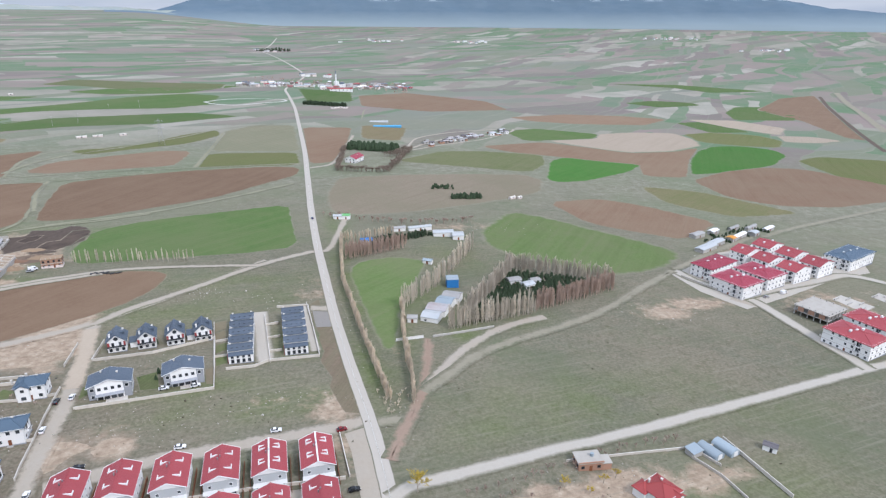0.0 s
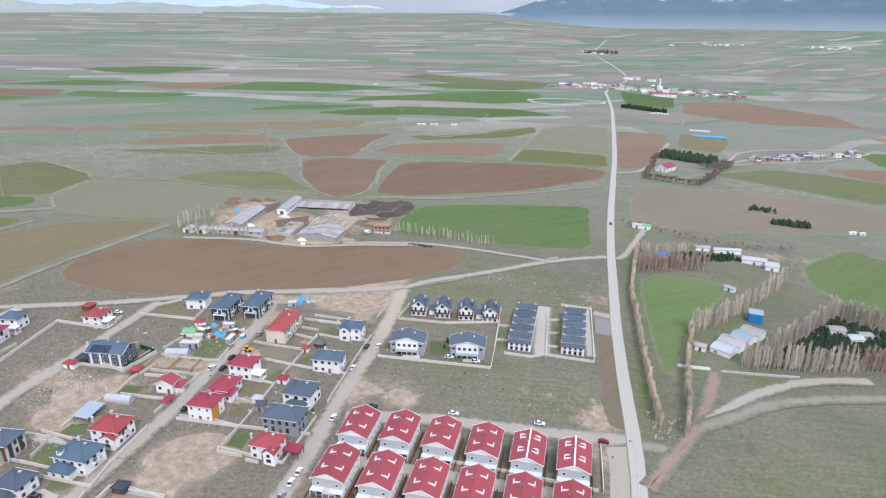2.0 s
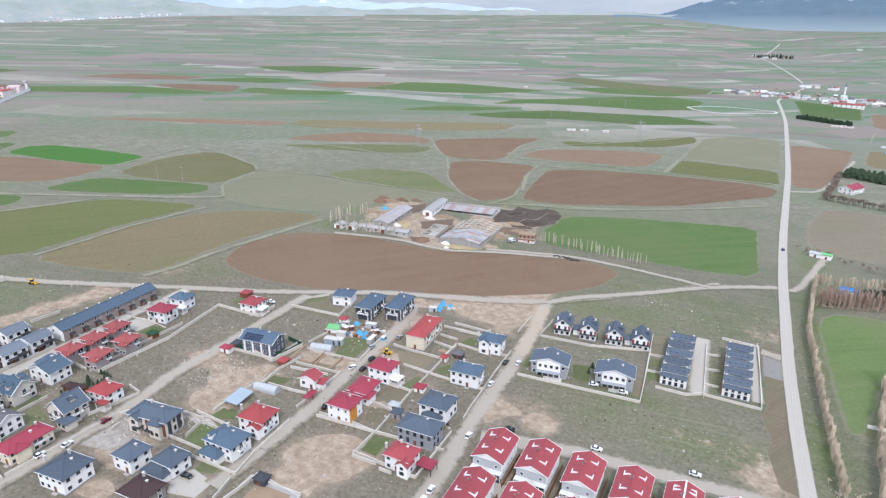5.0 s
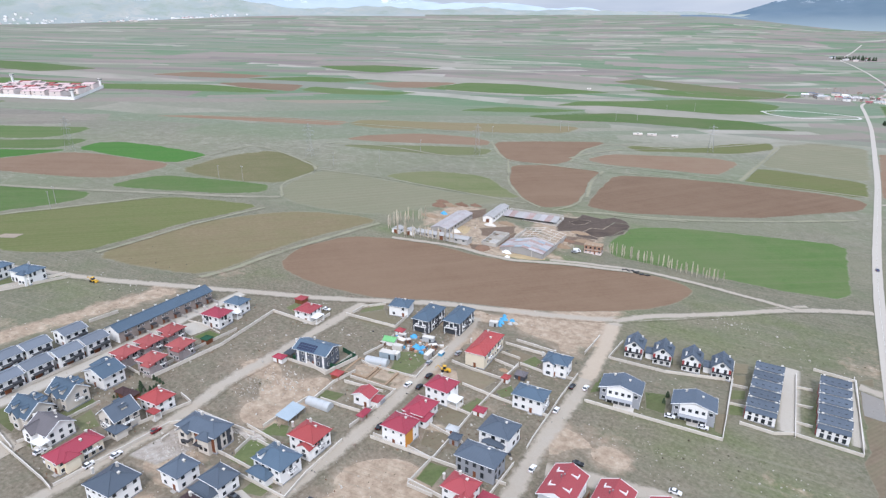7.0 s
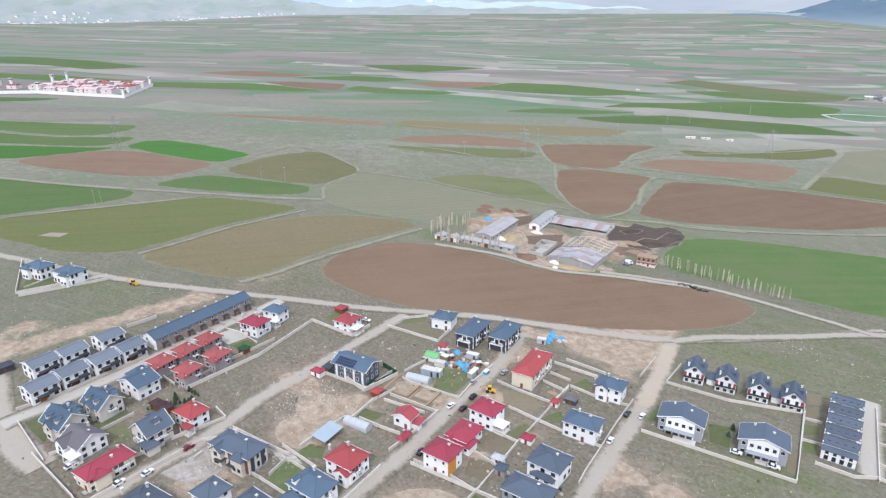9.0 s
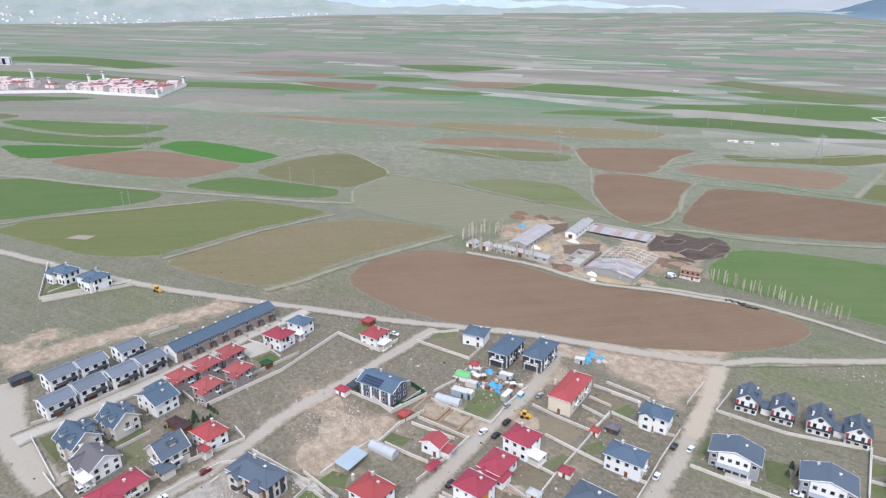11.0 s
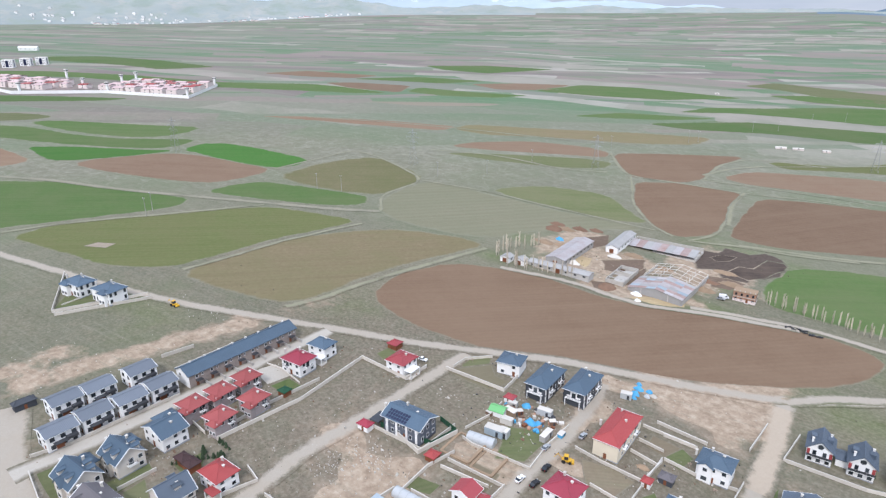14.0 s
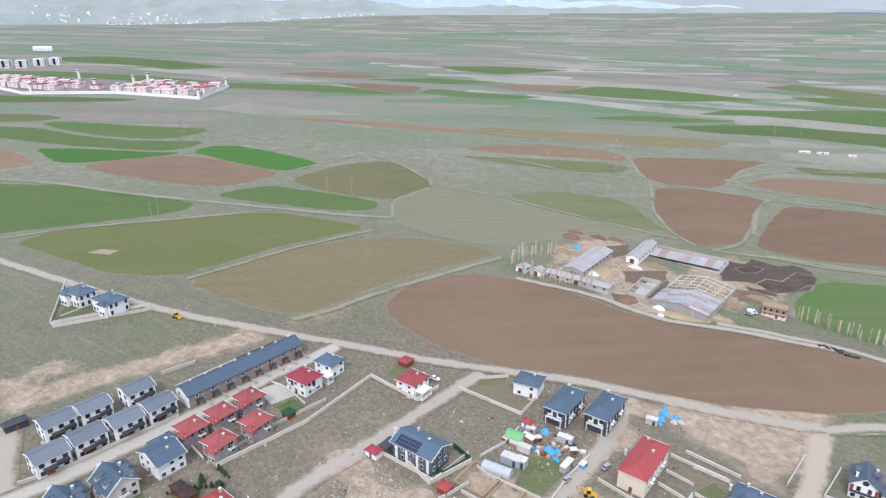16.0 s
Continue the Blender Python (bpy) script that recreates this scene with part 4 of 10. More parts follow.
field("ploughed", "red", [(-187.1, 1408.7), (-86.9, 1511.8), (94.9, 1424.7), (133.2, 1297.6), (-26.8, 1207.7), (-159.9, 1239.3)])
field("stubble", "tan", [(-128.9, 988.8), (-57.8, 989.8), (-59.8, 859.3), (-113.6, 866.2)])
field("fallow", "grey2", [(-105, 548.9), (-105.8, 618.7), (-50.4, 644.9), (21.9, 667.6), (91.3, 678.2), (106.5, 653.7), (95.8, 601.3), (61.6, 567.8), (-11.8, 514.7), (-62.4, 491.5), (-90, 489.8)])
field("wheat", "pale", [(-55.9, 720.1), (-3.4, 797.5), (56, 814.4), (129.4, 806.7), (124.3, 749.7), (99.8, 695.1), (23.1, 707.4)])
field("ploughed", "red", [(50.6, 851.6), (145.4, 913.6), (220.6, 879.1), (255, 858.1), (328.4, 887.6), (384, 936.3), (318.4, 799.5), (282.3, 707.9), (232, 705.2), (244.6, 769.9), (198, 783.1), (143.6, 802.7), (86.3, 818.9)])
field("wheat", "bright", [(134.6, 770.1), (157.6, 798.7), (198, 783.1), (249.7, 774.7), (217.4, 723.3), (157.8, 665.3), (124, 649.6), (112.4, 660.5)])
field("fallow", "pale", [(155.9, 926.9), (255.2, 1025.5), (312.3, 1063.3), (397.2, 1085), (411, 1018.1), (397.7, 960.3), (330.1, 892.6), (256.3, 862.8), (214.2, 886.4)])
field("wheat", "green", [(95.7, 1007.3), (157, 1054.1), (255.2, 1025.5), (233.9, 972.8), (120.8, 915.9)])
field("wheat", "bright", [(329.6, 821.3), (371.6, 904.4), (413, 954.8), (466.3, 975.7), (508.7, 953.1), (502.8, 905.1), (441.3, 819.7), (360.5, 757.6), (295.8, 726.3)])
field("wheat", "olive", [(414.4, 1078.1), (479.2, 1116.7), (556.5, 1108.2), (574.7, 1055.5), (531, 979.5), (458.6, 978.6), (411.7, 996.1)])
field("wheat", "green", [(450.4, 1222.6), (525.8, 1259.2), (561.3, 1140.3), (476.3, 1109.5)])
field("fallow", "pale", [(493.6, 1279.9), (597.8, 1293.6), (660.3, 1211.2), (603.4, 1121), (548.6, 1181.9)])
field("fallow", "pale", [(594, 1112.5), (663.3, 1118.5), (697.3, 1087), (634.1, 1049.4), (573.7, 1044.1)])
field("wheat", "green", [(628.2, 1412), (695, 1515.5), (770.5, 1531.6), (800, 1362.8), (731.5, 1325.9), (601.5, 1302)])
field("wheat", "green", [(430, 1512), (510.3, 1575.3), (606.9, 1570.6), (617.3, 1525), (499.6, 1456.6)])
field("wheat", "green", [(499.5, 1925.9), (711.3, 1948.3), (930.3, 1849.1), (748.4, 1783.3), (669.1, 1875.1)])
field("ploughed", "red", [(283.5, 693.6), (344.8, 753.9), (415.8, 798.7), (469.2, 801.1), (534.9, 735), (537.6, 680.1), (466.6, 634.1), (391.7, 597.7), (332.4, 592.9), (292.9, 618.4)])
field("wheat", "olive", [(496.2, 865.1), (554.3, 910.3), (650.5, 905.6), (670.3, 850.4), (556.7, 697.2), (527.9, 724.6), (492.8, 766)])
field("ploughed", "red", [(98.1, 562.5), (151.4, 585.6), (189.5, 565.7), (239.7, 519), (192.2, 464.6), (158.1, 478.2), (121.3, 498.8)])
field("wheat", "pasture", [(30, 463.2), (59.4, 520.5), (85.1, 511), (125.5, 475.9), (165.2, 444), (173.9, 426.3), (149.5, 396.4), (109.7, 377.5), (82.8, 392.7), (46.1, 410.2), (31.6, 432.9)])
field("ploughed", "brown2", [(732, 1478.9), (896.7, 1700.6), (1026.7, 1771.7), (886.3, 1425.6), (753.4, 1099.9), (726.8, 1122.1), (754.2, 1323.4)])
field("ploughed", "red", [(122.2, 1185.1), (244.4, 1270.4), (362.8, 1286.4), (448.7, 1266.6), (373.8, 1170.1), (240.8, 1139), (159.6, 1145.8)])
field("stubble", "olive2", [(209.1, 649.9), (271.3, 637.8), (311, 595.2), (341.3, 568), (264.4, 541), (216.1, 581.2)])
field("wheat", "green", [(-229.8, 357.9), (-239.5, 378.3), (-245.7, 417.4), (-220.5, 446.9), (-131.8, 509.5), (-100.7, 404.7), (-131.2, 386), (-173.8, 371.8), (-221.2, 353.1)])
field("wheat", "pale", [(-462.1, 357.3), (-451.4, 402.2), (-414.3, 428.8), (-397.5, 429.5), (-367.7, 413.7), (-341.1, 405.3), (-362.4, 383.6), (-403.9, 369.5), (-440.7, 356.9)])
field("fallow", "grey", [(-469.7, 256.4), (-491.3, 285.6), (-504.5, 320.2), (-479.1, 336.1), (-435, 352.2), (-390.5, 367.7), (-358, 384.5), (-332.2, 393.9), (-351.6, 360.5), (-371.1, 317.9), (-371.8, 290), (-388.2, 271), (-421.7, 253.6), (-443.2, 248.5)])
field("wheat", "pasture", [(-59.3, 365.2), (-53.6, 382.5), (-32, 393.2), (-10.9, 388.5), (-15.5, 359.3), (-22.6, 331.7), (-23.8, 301), (-23, 269), (-26.7, 261.8), (-35.8, 286.2), (-45.9, 320.8)])
# roads, streets and tracks
road("main_road", "asphalt", 5.4, [(-15.8, 158.7), (-20.1, 176.1), (-28.3, 205.4), (-35.5, 227.3), (-44.7, 255.7), (-57.3, 297.3), (-72.2, 351.9), (-89.3, 414.3), (-110.5, 499.9), (-133.3, 599.7), (-166.2, 743.4), (-215.5, 938.7), (-274.2, 1170.1), (-331.3, 1361), (-364, 1462.5), (-367.7, 1607.5), (-381.7, 1784.2), (-431, 1933.4), (-533.2, 2188), (-642, 2427.2), (-715.1, 2557.4), (-768.8, 2921.6), (-850.7, 3353.6)])
road("road_marking", "chalk", 0.22, [(-15.8, 158.7), (-20.1, 176.1), (-28.3, 205.4), (-35.5, 227.3), (-44.7, 255.7), (-57.3, 297.3), (-72.2, 351.9), (-89.3, 414.3), (-110.5, 499.9), (-133.3, 599.7), (-166.2, 743.4)], 0.24)
road("village_road", "concrete", 4.8, [(-17, 162.4), (-9.1, 170.2), (3.4, 175.2), (34.9, 189.6), (70, 203.4), (110.8, 221.9), (158.1, 243.4), (205.8, 265.2), (251, 284.7)])
road("apartment_road", "concrete", 6, [(208.8, 265.5), (199.5, 303.9), (190.9, 344.4), (182.4, 356.4), (164.5, 374.7), (157.7, 392.2)])
road("apartment_road", "concrete", 6, [(183.2, 350.3), (222.9, 372.4), (253.6, 387.1), (283, 403.4), (316.1, 372.5)])
road("dirt_track", "dirt", 4, [(-18.6, 182.2), (-12.4, 210.4), (-7.5, 229.6), (-7.2, 253.9), (-7.2, 276.5)])
road("dirt_track", "gravel", 4.5, [(-6.6, 231.9), (7.2, 263.4), (25.3, 287.3), (41.5, 301), (56.3, 308.3)])
road("dirt_track", "dirt2", 4, [(-7.5, 227.4), (12.5, 258.4), (33.1, 277.5), (65.4, 298.8), (96.5, 325.5), (122, 356.2), (155.7, 391.9)])
road("dirt_track", "dirt2", 4, [(261.9, 482.9), (301.1, 512.7), (365, 553.3), (445.9, 603.7), (560.6, 685)])
road("dirt_track", "dirt2", 4, [(-27.1, 204.8), (-15.1, 207.5)])
road("street", "gravel", 5.6, [(-115.2, 95.9), (-120.6, 121.1), (-138.5, 172.7), (-146.8, 206.3), (-160.6, 246.1), (-173, 276.7)])
road("street", "gravel", 5.0, [(-172.9, 79.9), (-177.8, 101.5), (-184.5, 128.2), (-194.9, 157.4), (-201.3, 181.4), (-211.1, 206.4), (-219, 222)])
road("street", "gravel", 5.0, [(-219.8, 28.4), (-220.9, 36.7), (-226.2, 55.2), (-230.7, 75.9), (-243.5, 104.3), (-247.8, 123.9), (-251.9, 139.7), (-256.3, 154.3), (-261.8, 173.7), (-265.4, 187.8)])
road("north_road", "gravel", 4.4, [(-556.4, -19.9), (-481.6, 25.2), (-452.1, 43.5), (-410.3, 69.1), (-373, 95.9), (-337.9, 127), (-311, 151.2), (-283.8, 174.2), (-266, 192.5), (-243.1, 217.2), (-219.2, 236.2), (-193.8, 256), (-172.8, 275.7), (-155.9, 302.6), (-137.3, 333.8), (-113.5, 374.7)])
road("north_road", "gravel", 4.2, [(-172.1, 275), (-165.3, 292.3), (-144.4, 321.1), (-120.9, 359.8), (-104.7, 379.6), (-87.5, 396.6)])
road("dirt_track", "gravel", 3.2, [(-117.2, 365.3), (-161.8, 357.2), (-198, 346.6), (-222.4, 330.6), (-243.8, 314.5)])
road("dirt_track", "gravel", 3.2, [(-201.1, 340.2), (-236.9, 315), (-255.2, 296.3), (-274.7, 288.3), (-294.5, 284.2), (-316.5, 271.1), (-332.4, 261)])
road("street", "gravel", 9, [(-318.7, 25.4), (-292.5, 23.2), (-268.7, 24.4), (-247.6, 30.6)])
road("street", "concrete", 5.5, [(-278.6, 23.6), (-283.7, 43.9), (-291.6, 73.9), (-304.3, 109.6), (-312.8, 145.4)])
road("lane", "concrete", 7, [(-80.2, 247.2), (-97, 297.8)])
road("lane", "gravel", 6, [(-127.8, 160.2), (-100.1, 176.8), (-72.2, 187.2), (-39.5, 200.2), (-28.4, 206.5)])
road("dirt_track", "gravel", 4, [(-144.9, 656.3), (-121.8, 680.3), (-123.8, 787), (-128.2, 886.5)])
road("dirt_track", "gravel", 4, [(-85.5, 394.6), (-77, 400.4), (-78.4, 480.3)])
road("dirt_track", "chalk", 4.5, [(-441.1, 1173.5), (-427.3, 1218.6), (-395.1, 1254.6), (-320.5, 1281), (-307, 1247.6), (-346.8, 1200), (-373.9, 1150.8), (-416.1, 1148.9), (-441.1, 1173.5)])
road("dirt_track", "gravel", 3.2, [(-47.7, 809.4), (-40.3, 894.9), (13.3, 967.1), (112.5, 1038.4), (114.6, 1014), (62.3, 912.7), (-3.6, 844.3), (-39.6, 795.2)])
road("dirt_track", "gravel", 4, [(-40.4, 811.5), (-19.3, 862.5), (12.6, 912.1), (82.4, 956.5)])
road("ditch", "ditch", 9, [(1032.8, 1751.7), (950.6, 1573.1), (866, 1368.5), (778.5, 1163.3), (705.4, 986.8)])
road("dirt_track", "dirt2", 14, [(1128.5, 1838.3), (1030.3, 1621.3), (958.1, 1438), (854.8, 1209.2)])
road("dirt_track", "dirt2", 4, [(158.5, 394.4), (194.8, 431.8), (251.8, 481.3)])
road("lane", "gravel", 5, [(-61, 306.9), (-71.5, 305.7)])
road("dirt_track", "dirt2", 3.4, [(-680.6, 3.3), (-634.7, 60.6), (-593.9, 94.1), (-551.7, 136.4), (-508, 184), (-473.3, 220.4), (-452.2, 249.1)])
road("dirt_track", "balk", 2.1, [(-519.2, 8.1), (-522.9, 53.4), (-519.1, 84.3), (-511.3, 127.4), (-503.1, 182.3)])
road("dirt_track", "balk", 1.6, [(-452.2, 249.1), (-488, 268.8), (-507.4, 322), (-561.6, 326.7), (-603.3, 326.3), (-632.4, 317.2), (-608.9, 260.5), (-595.2, 224.1)])
road("dirt_track", "balk", 1.5, [(-439.6, 501.3), (-409.4, 467.9), (-382.4, 434.6), (-339.6, 403.3), (-316.3, 397.6)])
road("dirt_track", "balk", 1.5, [(-354.8, 545.2), (-341.5, 505.3), (-320.1, 467.4), (-303.2, 427.5), (-306.1, 399.9)])
road("dirt_track", "balk", 1.9, [(-511.3, 555.3), (-467, 516.7), (-437, 498.2), (-398, 522.9), (-353.9, 543.6), (-319.9, 575.5), (-284, 597)])
road("dirt_track", "balk", 1.9, [(-399.1, 553.6), (-426.2, 617.4), (-429.7, 669.9), (-399, 699.3), (-368.2, 714.4)])
road("dirt_track", "balk", 2.3, [(-306.1, 399.9), (-281.3, 422.8), (-254.5, 439), (-227.8, 464)])
road("dirt_track", "balk", 1.9, [(-413.6, 105.6), (-420, 134.2), (-428.8, 163.5), (-433.2, 194.3), (-435.9, 225.4)])
road("dirt_track", "balk", 2.6, [(-345.6, 137.3), (-345.4, 155.8), (-350.4, 176.6), (-354.4, 205.6), (-356.8, 236.7), (-360.2, 271.9)])
road("dirt_track", "balk", 1.6, [(-508.4, 319.8), (-459.2, 349.3), (-402.9, 368.5), (-358.9, 385.4), (-330.4, 397.4)])
road("dirt_track", "balk", 1.9, [(-815.2, 347), (-751.6, 422), (-683.7, 482.7), (-592.4, 549.8), (-526.2, 612.8)])
road("dirt_track", "balk", 1.9, [(-601.6, 389.2), (-554.6, 437.9), (-487.6, 456.6), (-457.2, 490.2)])
road("dirt_track", "balk", 3.1, [(-255.9, 631.7), (-277.1, 741.9), (-299.3, 849.4)])
road("dirt_track", "balk", 1.9, [(-399.5, 548.8), (-363.6, 573.9), (-277.5, 620.8), (-158.5, 677.2)])
road("dirt_track", "balk", 2.6, [(-311.3, 454.4), (-339, 501.2), (-354.6, 545.4)])
road("dirt_track", "balk", 2.6, [(-408.1, 565.8), (-412.8, 606.3), (-401.8, 660.3)])
road("dirt_track", "balk", 1.6, [(-400.3, 657.5), (-342.8, 779.2), (-311.5, 898.3), (-232.2, 975.5)])
road("dirt_track", "balk", 2.5, [(-283.6, 422.4), (-230.4, 464.4), (-186.9, 518.4), (-143.9, 585.2)])
road("dirt_track", "balk", 1.9, [(-216.2, 1035.7), (-179.3, 1036.2)])
road("dirt_track", "balk", 1.9, [(-136.8, 1053), (-150.6, 1207.3), (-103.9, 1227.5)])

road("street", "sand", 6.5, [(-151, 218), (-160.6, 246.1), (-170.5, 270)], 0.24)
road("lane", "concrete", 4, [(-76.8, 307.1), (-59.5, 258.8)])

# gardens, yards and farm litter
plot("lawn", "lawn", [(-153, 124.2), (-155.8, 133.3), (-149.9, 136), (-146.4, 125.8)])
plot("lawn", "lawn", [(-199.2, 83.2), (-205.3, 92.7), (-199.1, 97.7), (-190.5, 86.4)])
plot("lawn", "lawn", [(-205.9, 96.2), (-207.7, 104), (-202.5, 107.7), (-198.4, 103.2)])
plot("lawn", "lawn", [(-184.3, 78.5), (-186.1, 86), (-177.7, 88.1), (-177.2, 83.1)])
plot("lawn", "lawn", [(-254.1, 50.9), (-256.9, 57.4), (-244.8, 57), (-245.3, 51.5)])
plot("lawn", "lawn", [(-258.2, 66.3), (-260.2, 76.8), (-253.7, 74.1), (-252.2, 67.9)])
plot("lawn", "lawn", [(-260.9, 47.4), (-263.7, 60.3), (-258.6, 60.7), (-254.4, 48.4)])
plot("lawn", "lawn", [(-218.5, 170.4), (-210.6, 178.5), (-198.6, 180.8), (-198.1, 168.1), (-207.2, 156.4), (-210.2, 161)])
plot("lawn", "lawn", [(-214.2, 129.7), (-206.6, 134.2), (-204.8, 129.2), (-211.3, 124.3)])
plot("lawn", "lawn", [(-177.2, 206.4), (-176.7, 215.7), (-171.5, 214.3), (-170.8, 205.3)])
plot("lawn", "lawn", [(-169.6, 181.9), (-168, 190.1), (-162.4, 186), (-165.4, 180.2)])
plot("lawn", "lawn", [(-170.9, 162.9), (-171.1, 172.4), (-166.8, 173.8), (-165.6, 163.2)])
plot("lawn", "lawn", [(-129.9, 229.2), (-123.2, 234.4), (-117.1, 221.6), (-123.7, 219)])
plot("lawn", "lawn", [(-147.5, 221.3), (-148.2, 226.5), (-142.6, 214.8), (-144.4, 209.4)])
plot("bed", "bed", [(-104.1, 238.2), (-100.8, 241.1), (-96.3, 226.2), (-99.2, 226.4)])
plot("lawn", "lawn", [(-106.8, 259.6), (-102.7, 263.4), (-100.6, 256.7), (-104.2, 251.9)])
plot("lawn", "lawn", [(-103.2, 248.9), (-99.4, 252.9), (-96.6, 244.4), (-100.2, 240.5)])
plot("bed", "bed", [(-115.2, 282), (-110.5, 286.4), (-108, 277.4), (-112, 273.2)])
plot("bed", "bed", [(-111.2, 271.1), (-107.5, 276.1), (-104.2, 266.1), (-107.7, 261.3)])
plot("bed", "bed", [(-169.8, 143.6), (-161.3, 149), (-157, 139.7), (-164.6, 136.4)])
plot("bed", "bed", [(-175.4, 150), (-174.3, 159.8), (-166.2, 162.4), (-163.6, 152)])
plot("bed", "bed", [(-191.4, 181.4), (-182.6, 186.9), (-174.8, 188.1), (-173.8, 177.4), (-182.1, 173.7)])
plot("bed", "bed", [(-186.9, 212.6), (-177, 215.3), (-177.2, 206.4), (-184.5, 206.2)])
plot("bed", "bed", [(-201.8, 133.4), (-210.2, 148.8), (-200.1, 153.3), (-194.4, 139.5)])
plot("lawn", "lawn", [(-262.2, 181.4), (-260.9, 189.5), (-258.4, 195.7), (-254.3, 191.5), (-258, 180.3)])
plot("bed", "bed", [(-260.3, 173), (-257.7, 179.2), (-253.4, 191.4), (-245.7, 187.5), (-240.1, 189.9), (-238.7, 180.5), (-249.6, 175.5)])
plot("lawn", "lawn", [(-285.2, 154.3), (-287.2, 161.7), (-280.8, 162.6), (-278, 154.7)])
plot("lawn", "lawn", [(-395.8, 44), (-418.2, 54.6), (-397.7, 69.3), (-394.9, 56)])
plot("lawn", "lawn", [(-275.8, 28.1), (-277.2, 34.6), (-269, 38.5), (-255.8, 31.5)])
plot("lawn", "lawn", [(-253.4, 33.5), (-254.3, 39.7), (-244.5, 43.6), (-244.8, 36.9)])
plot("bed", "bed", [(-290, 31.8), (-292.9, 37.2), (-286.8, 39.1), (-285.1, 32.1)])
plot("lawn", "lawn", [(-285.2, 107.7), (-286.6, 115.8), (-278.4, 118.1), (-276.4, 110.9)])
plot("mud", "slurry", [(-286.5, 374.7), (-290.9, 392.5), (-284.4, 397.3), (-283.5, 410.7), (-271.6, 414), (-266, 424.7), (-254.9, 423.6), (-246.6, 414.9), (-242.6, 396.4), (-246.4, 383.4), (-245.9, 369.2), (-256.1, 365.3), (-266, 368.9), (-272.4, 363.4)])
plot("manure", "dung", [(-260.2, 376.3), (-262.5, 388.5), (-257.2, 395.2), (-258.5, 413.2), (-253.9, 418.5), (-246.9, 414.3), (-244, 400.2), (-246.3, 386.6), (-248.1, 374)])
plot("manure", "dung", [(-282.4, 386.1), (-280.5, 397.1), (-272.3, 401.7), (-270.9, 393.5), (-275.9, 384.1)])
plot("mud", "mud", [(-263.6, 359.3), (-254, 365.3), (-246.1, 368.3), (-245.1, 353.5), (-252.3, 347.1)])
plot("mud", "mud", [(-311, 321.9), (-299.5, 347.3), (-287.1, 334.1), (-287.4, 317.9), (-298.6, 312.5)])
plot("mud", "mud", [(-291.2, 293.2), (-286.5, 307.7), (-277.1, 294.5), (-281.3, 286.7)])
plot("mud", "mud", [(-342.8, 336.6), (-339.9, 359.3), (-327.7, 345.5), (-325.8, 326)])
plot("mud", "mud", [(-289.9, 320.9), (-289.6, 337.3), (-275.8, 310.5), (-279.4, 303.8)])
plot("manure", "dung", [(-283.1, 375), (-287, 389.2), (-279.2, 400.3), (-272.2, 406.5), (-270.8, 398.4), (-277, 379.7)])
plot("manure", "dung", [(-269.1, 419.7), (-266.7, 428), (-259.4, 427.2), (-259.9, 415.6)])
plot("straw", "straw", [(-267.3, 295.7), (-265, 303.7), (-247.1, 317.7), (-243.9, 311.6), (-256.2, 301.1)])
plot("straw", "straw", [(-326.4, 310.1), (-314.6, 318.6), (-307.3, 304)])
plot("bed", "palesoil", [(-475, 64.8), (-477.1, 72.6), (-470.5, 81.2), (-466.1, 75.2)])
plot("lawn", "lawn", [(158.6, 384), (169.9, 393.8), (177.6, 381.4), (167.6, 373.2)])
plot("verge", "bed", [(-73.7, 310.2), (-69.7, 317.4), (-60.3, 293.5), (-55.1, 282.5), (-47, 257.4), (-38.1, 227.4), (-34.1, 211), (-39.5, 210.5), (-46.3, 228.5), (-54.4, 250.3), (-62.3, 275.5)])
plot("rubble", "rubble", [(-230, 68), (-229, 80), (-222, 90), (-212, 92), (-207, 86), (-212, 74), (-213, 64), (-221, 60)])
plot("rubble", "rubble", [(-214, 92), (-208, 98), (-199, 97), (-205, 91)])
yard("gravel", [(-38.5, 200.2), (-28.9, 205.4), (-16.2, 161.2), (-26, 160.6), (-32.8, 186)])
yard("paving", [(-70.5, 303.6), (-59.8, 304.8), (-53.9, 285.6), (-64.1, 283.2)])
yard("concrete", [(-298.6, 105.8), (-298.8, 114.7), (-287.8, 117.4), (-286.7, 107.2)])
yard("concrete", [(152.6, 385.2), (161.1, 356.5), (179.2, 332.4), (218.5, 357.1), (268.1, 391.9), (301.2, 406.8), (307.9, 423.6), (280.6, 441.6), (242.3, 451.6), (184.9, 427.9)])
yard("gravel", [(174.7, 346.7), (192.2, 362.1), (200.6, 358.6), (186.8, 335.7)])
yard("concrete", [(215.9, 369.6), (250.7, 388.7), (248.7, 378.5), (214.7, 360.3)])
yard("concrete", [(-186.8, 73.5), (-184.3, 79.8), (-174.3, 80.8), (-172.3, 73.2), (-180.2, 68.6)])
yard("gravel", [(-176.1, 273.8), (-171.3, 280.6), (-160.2, 246), (-165.2, 242.9)])
yard("gravel", [(-121, 141), (-36, 169), (-34, 163), (-119, 135)])


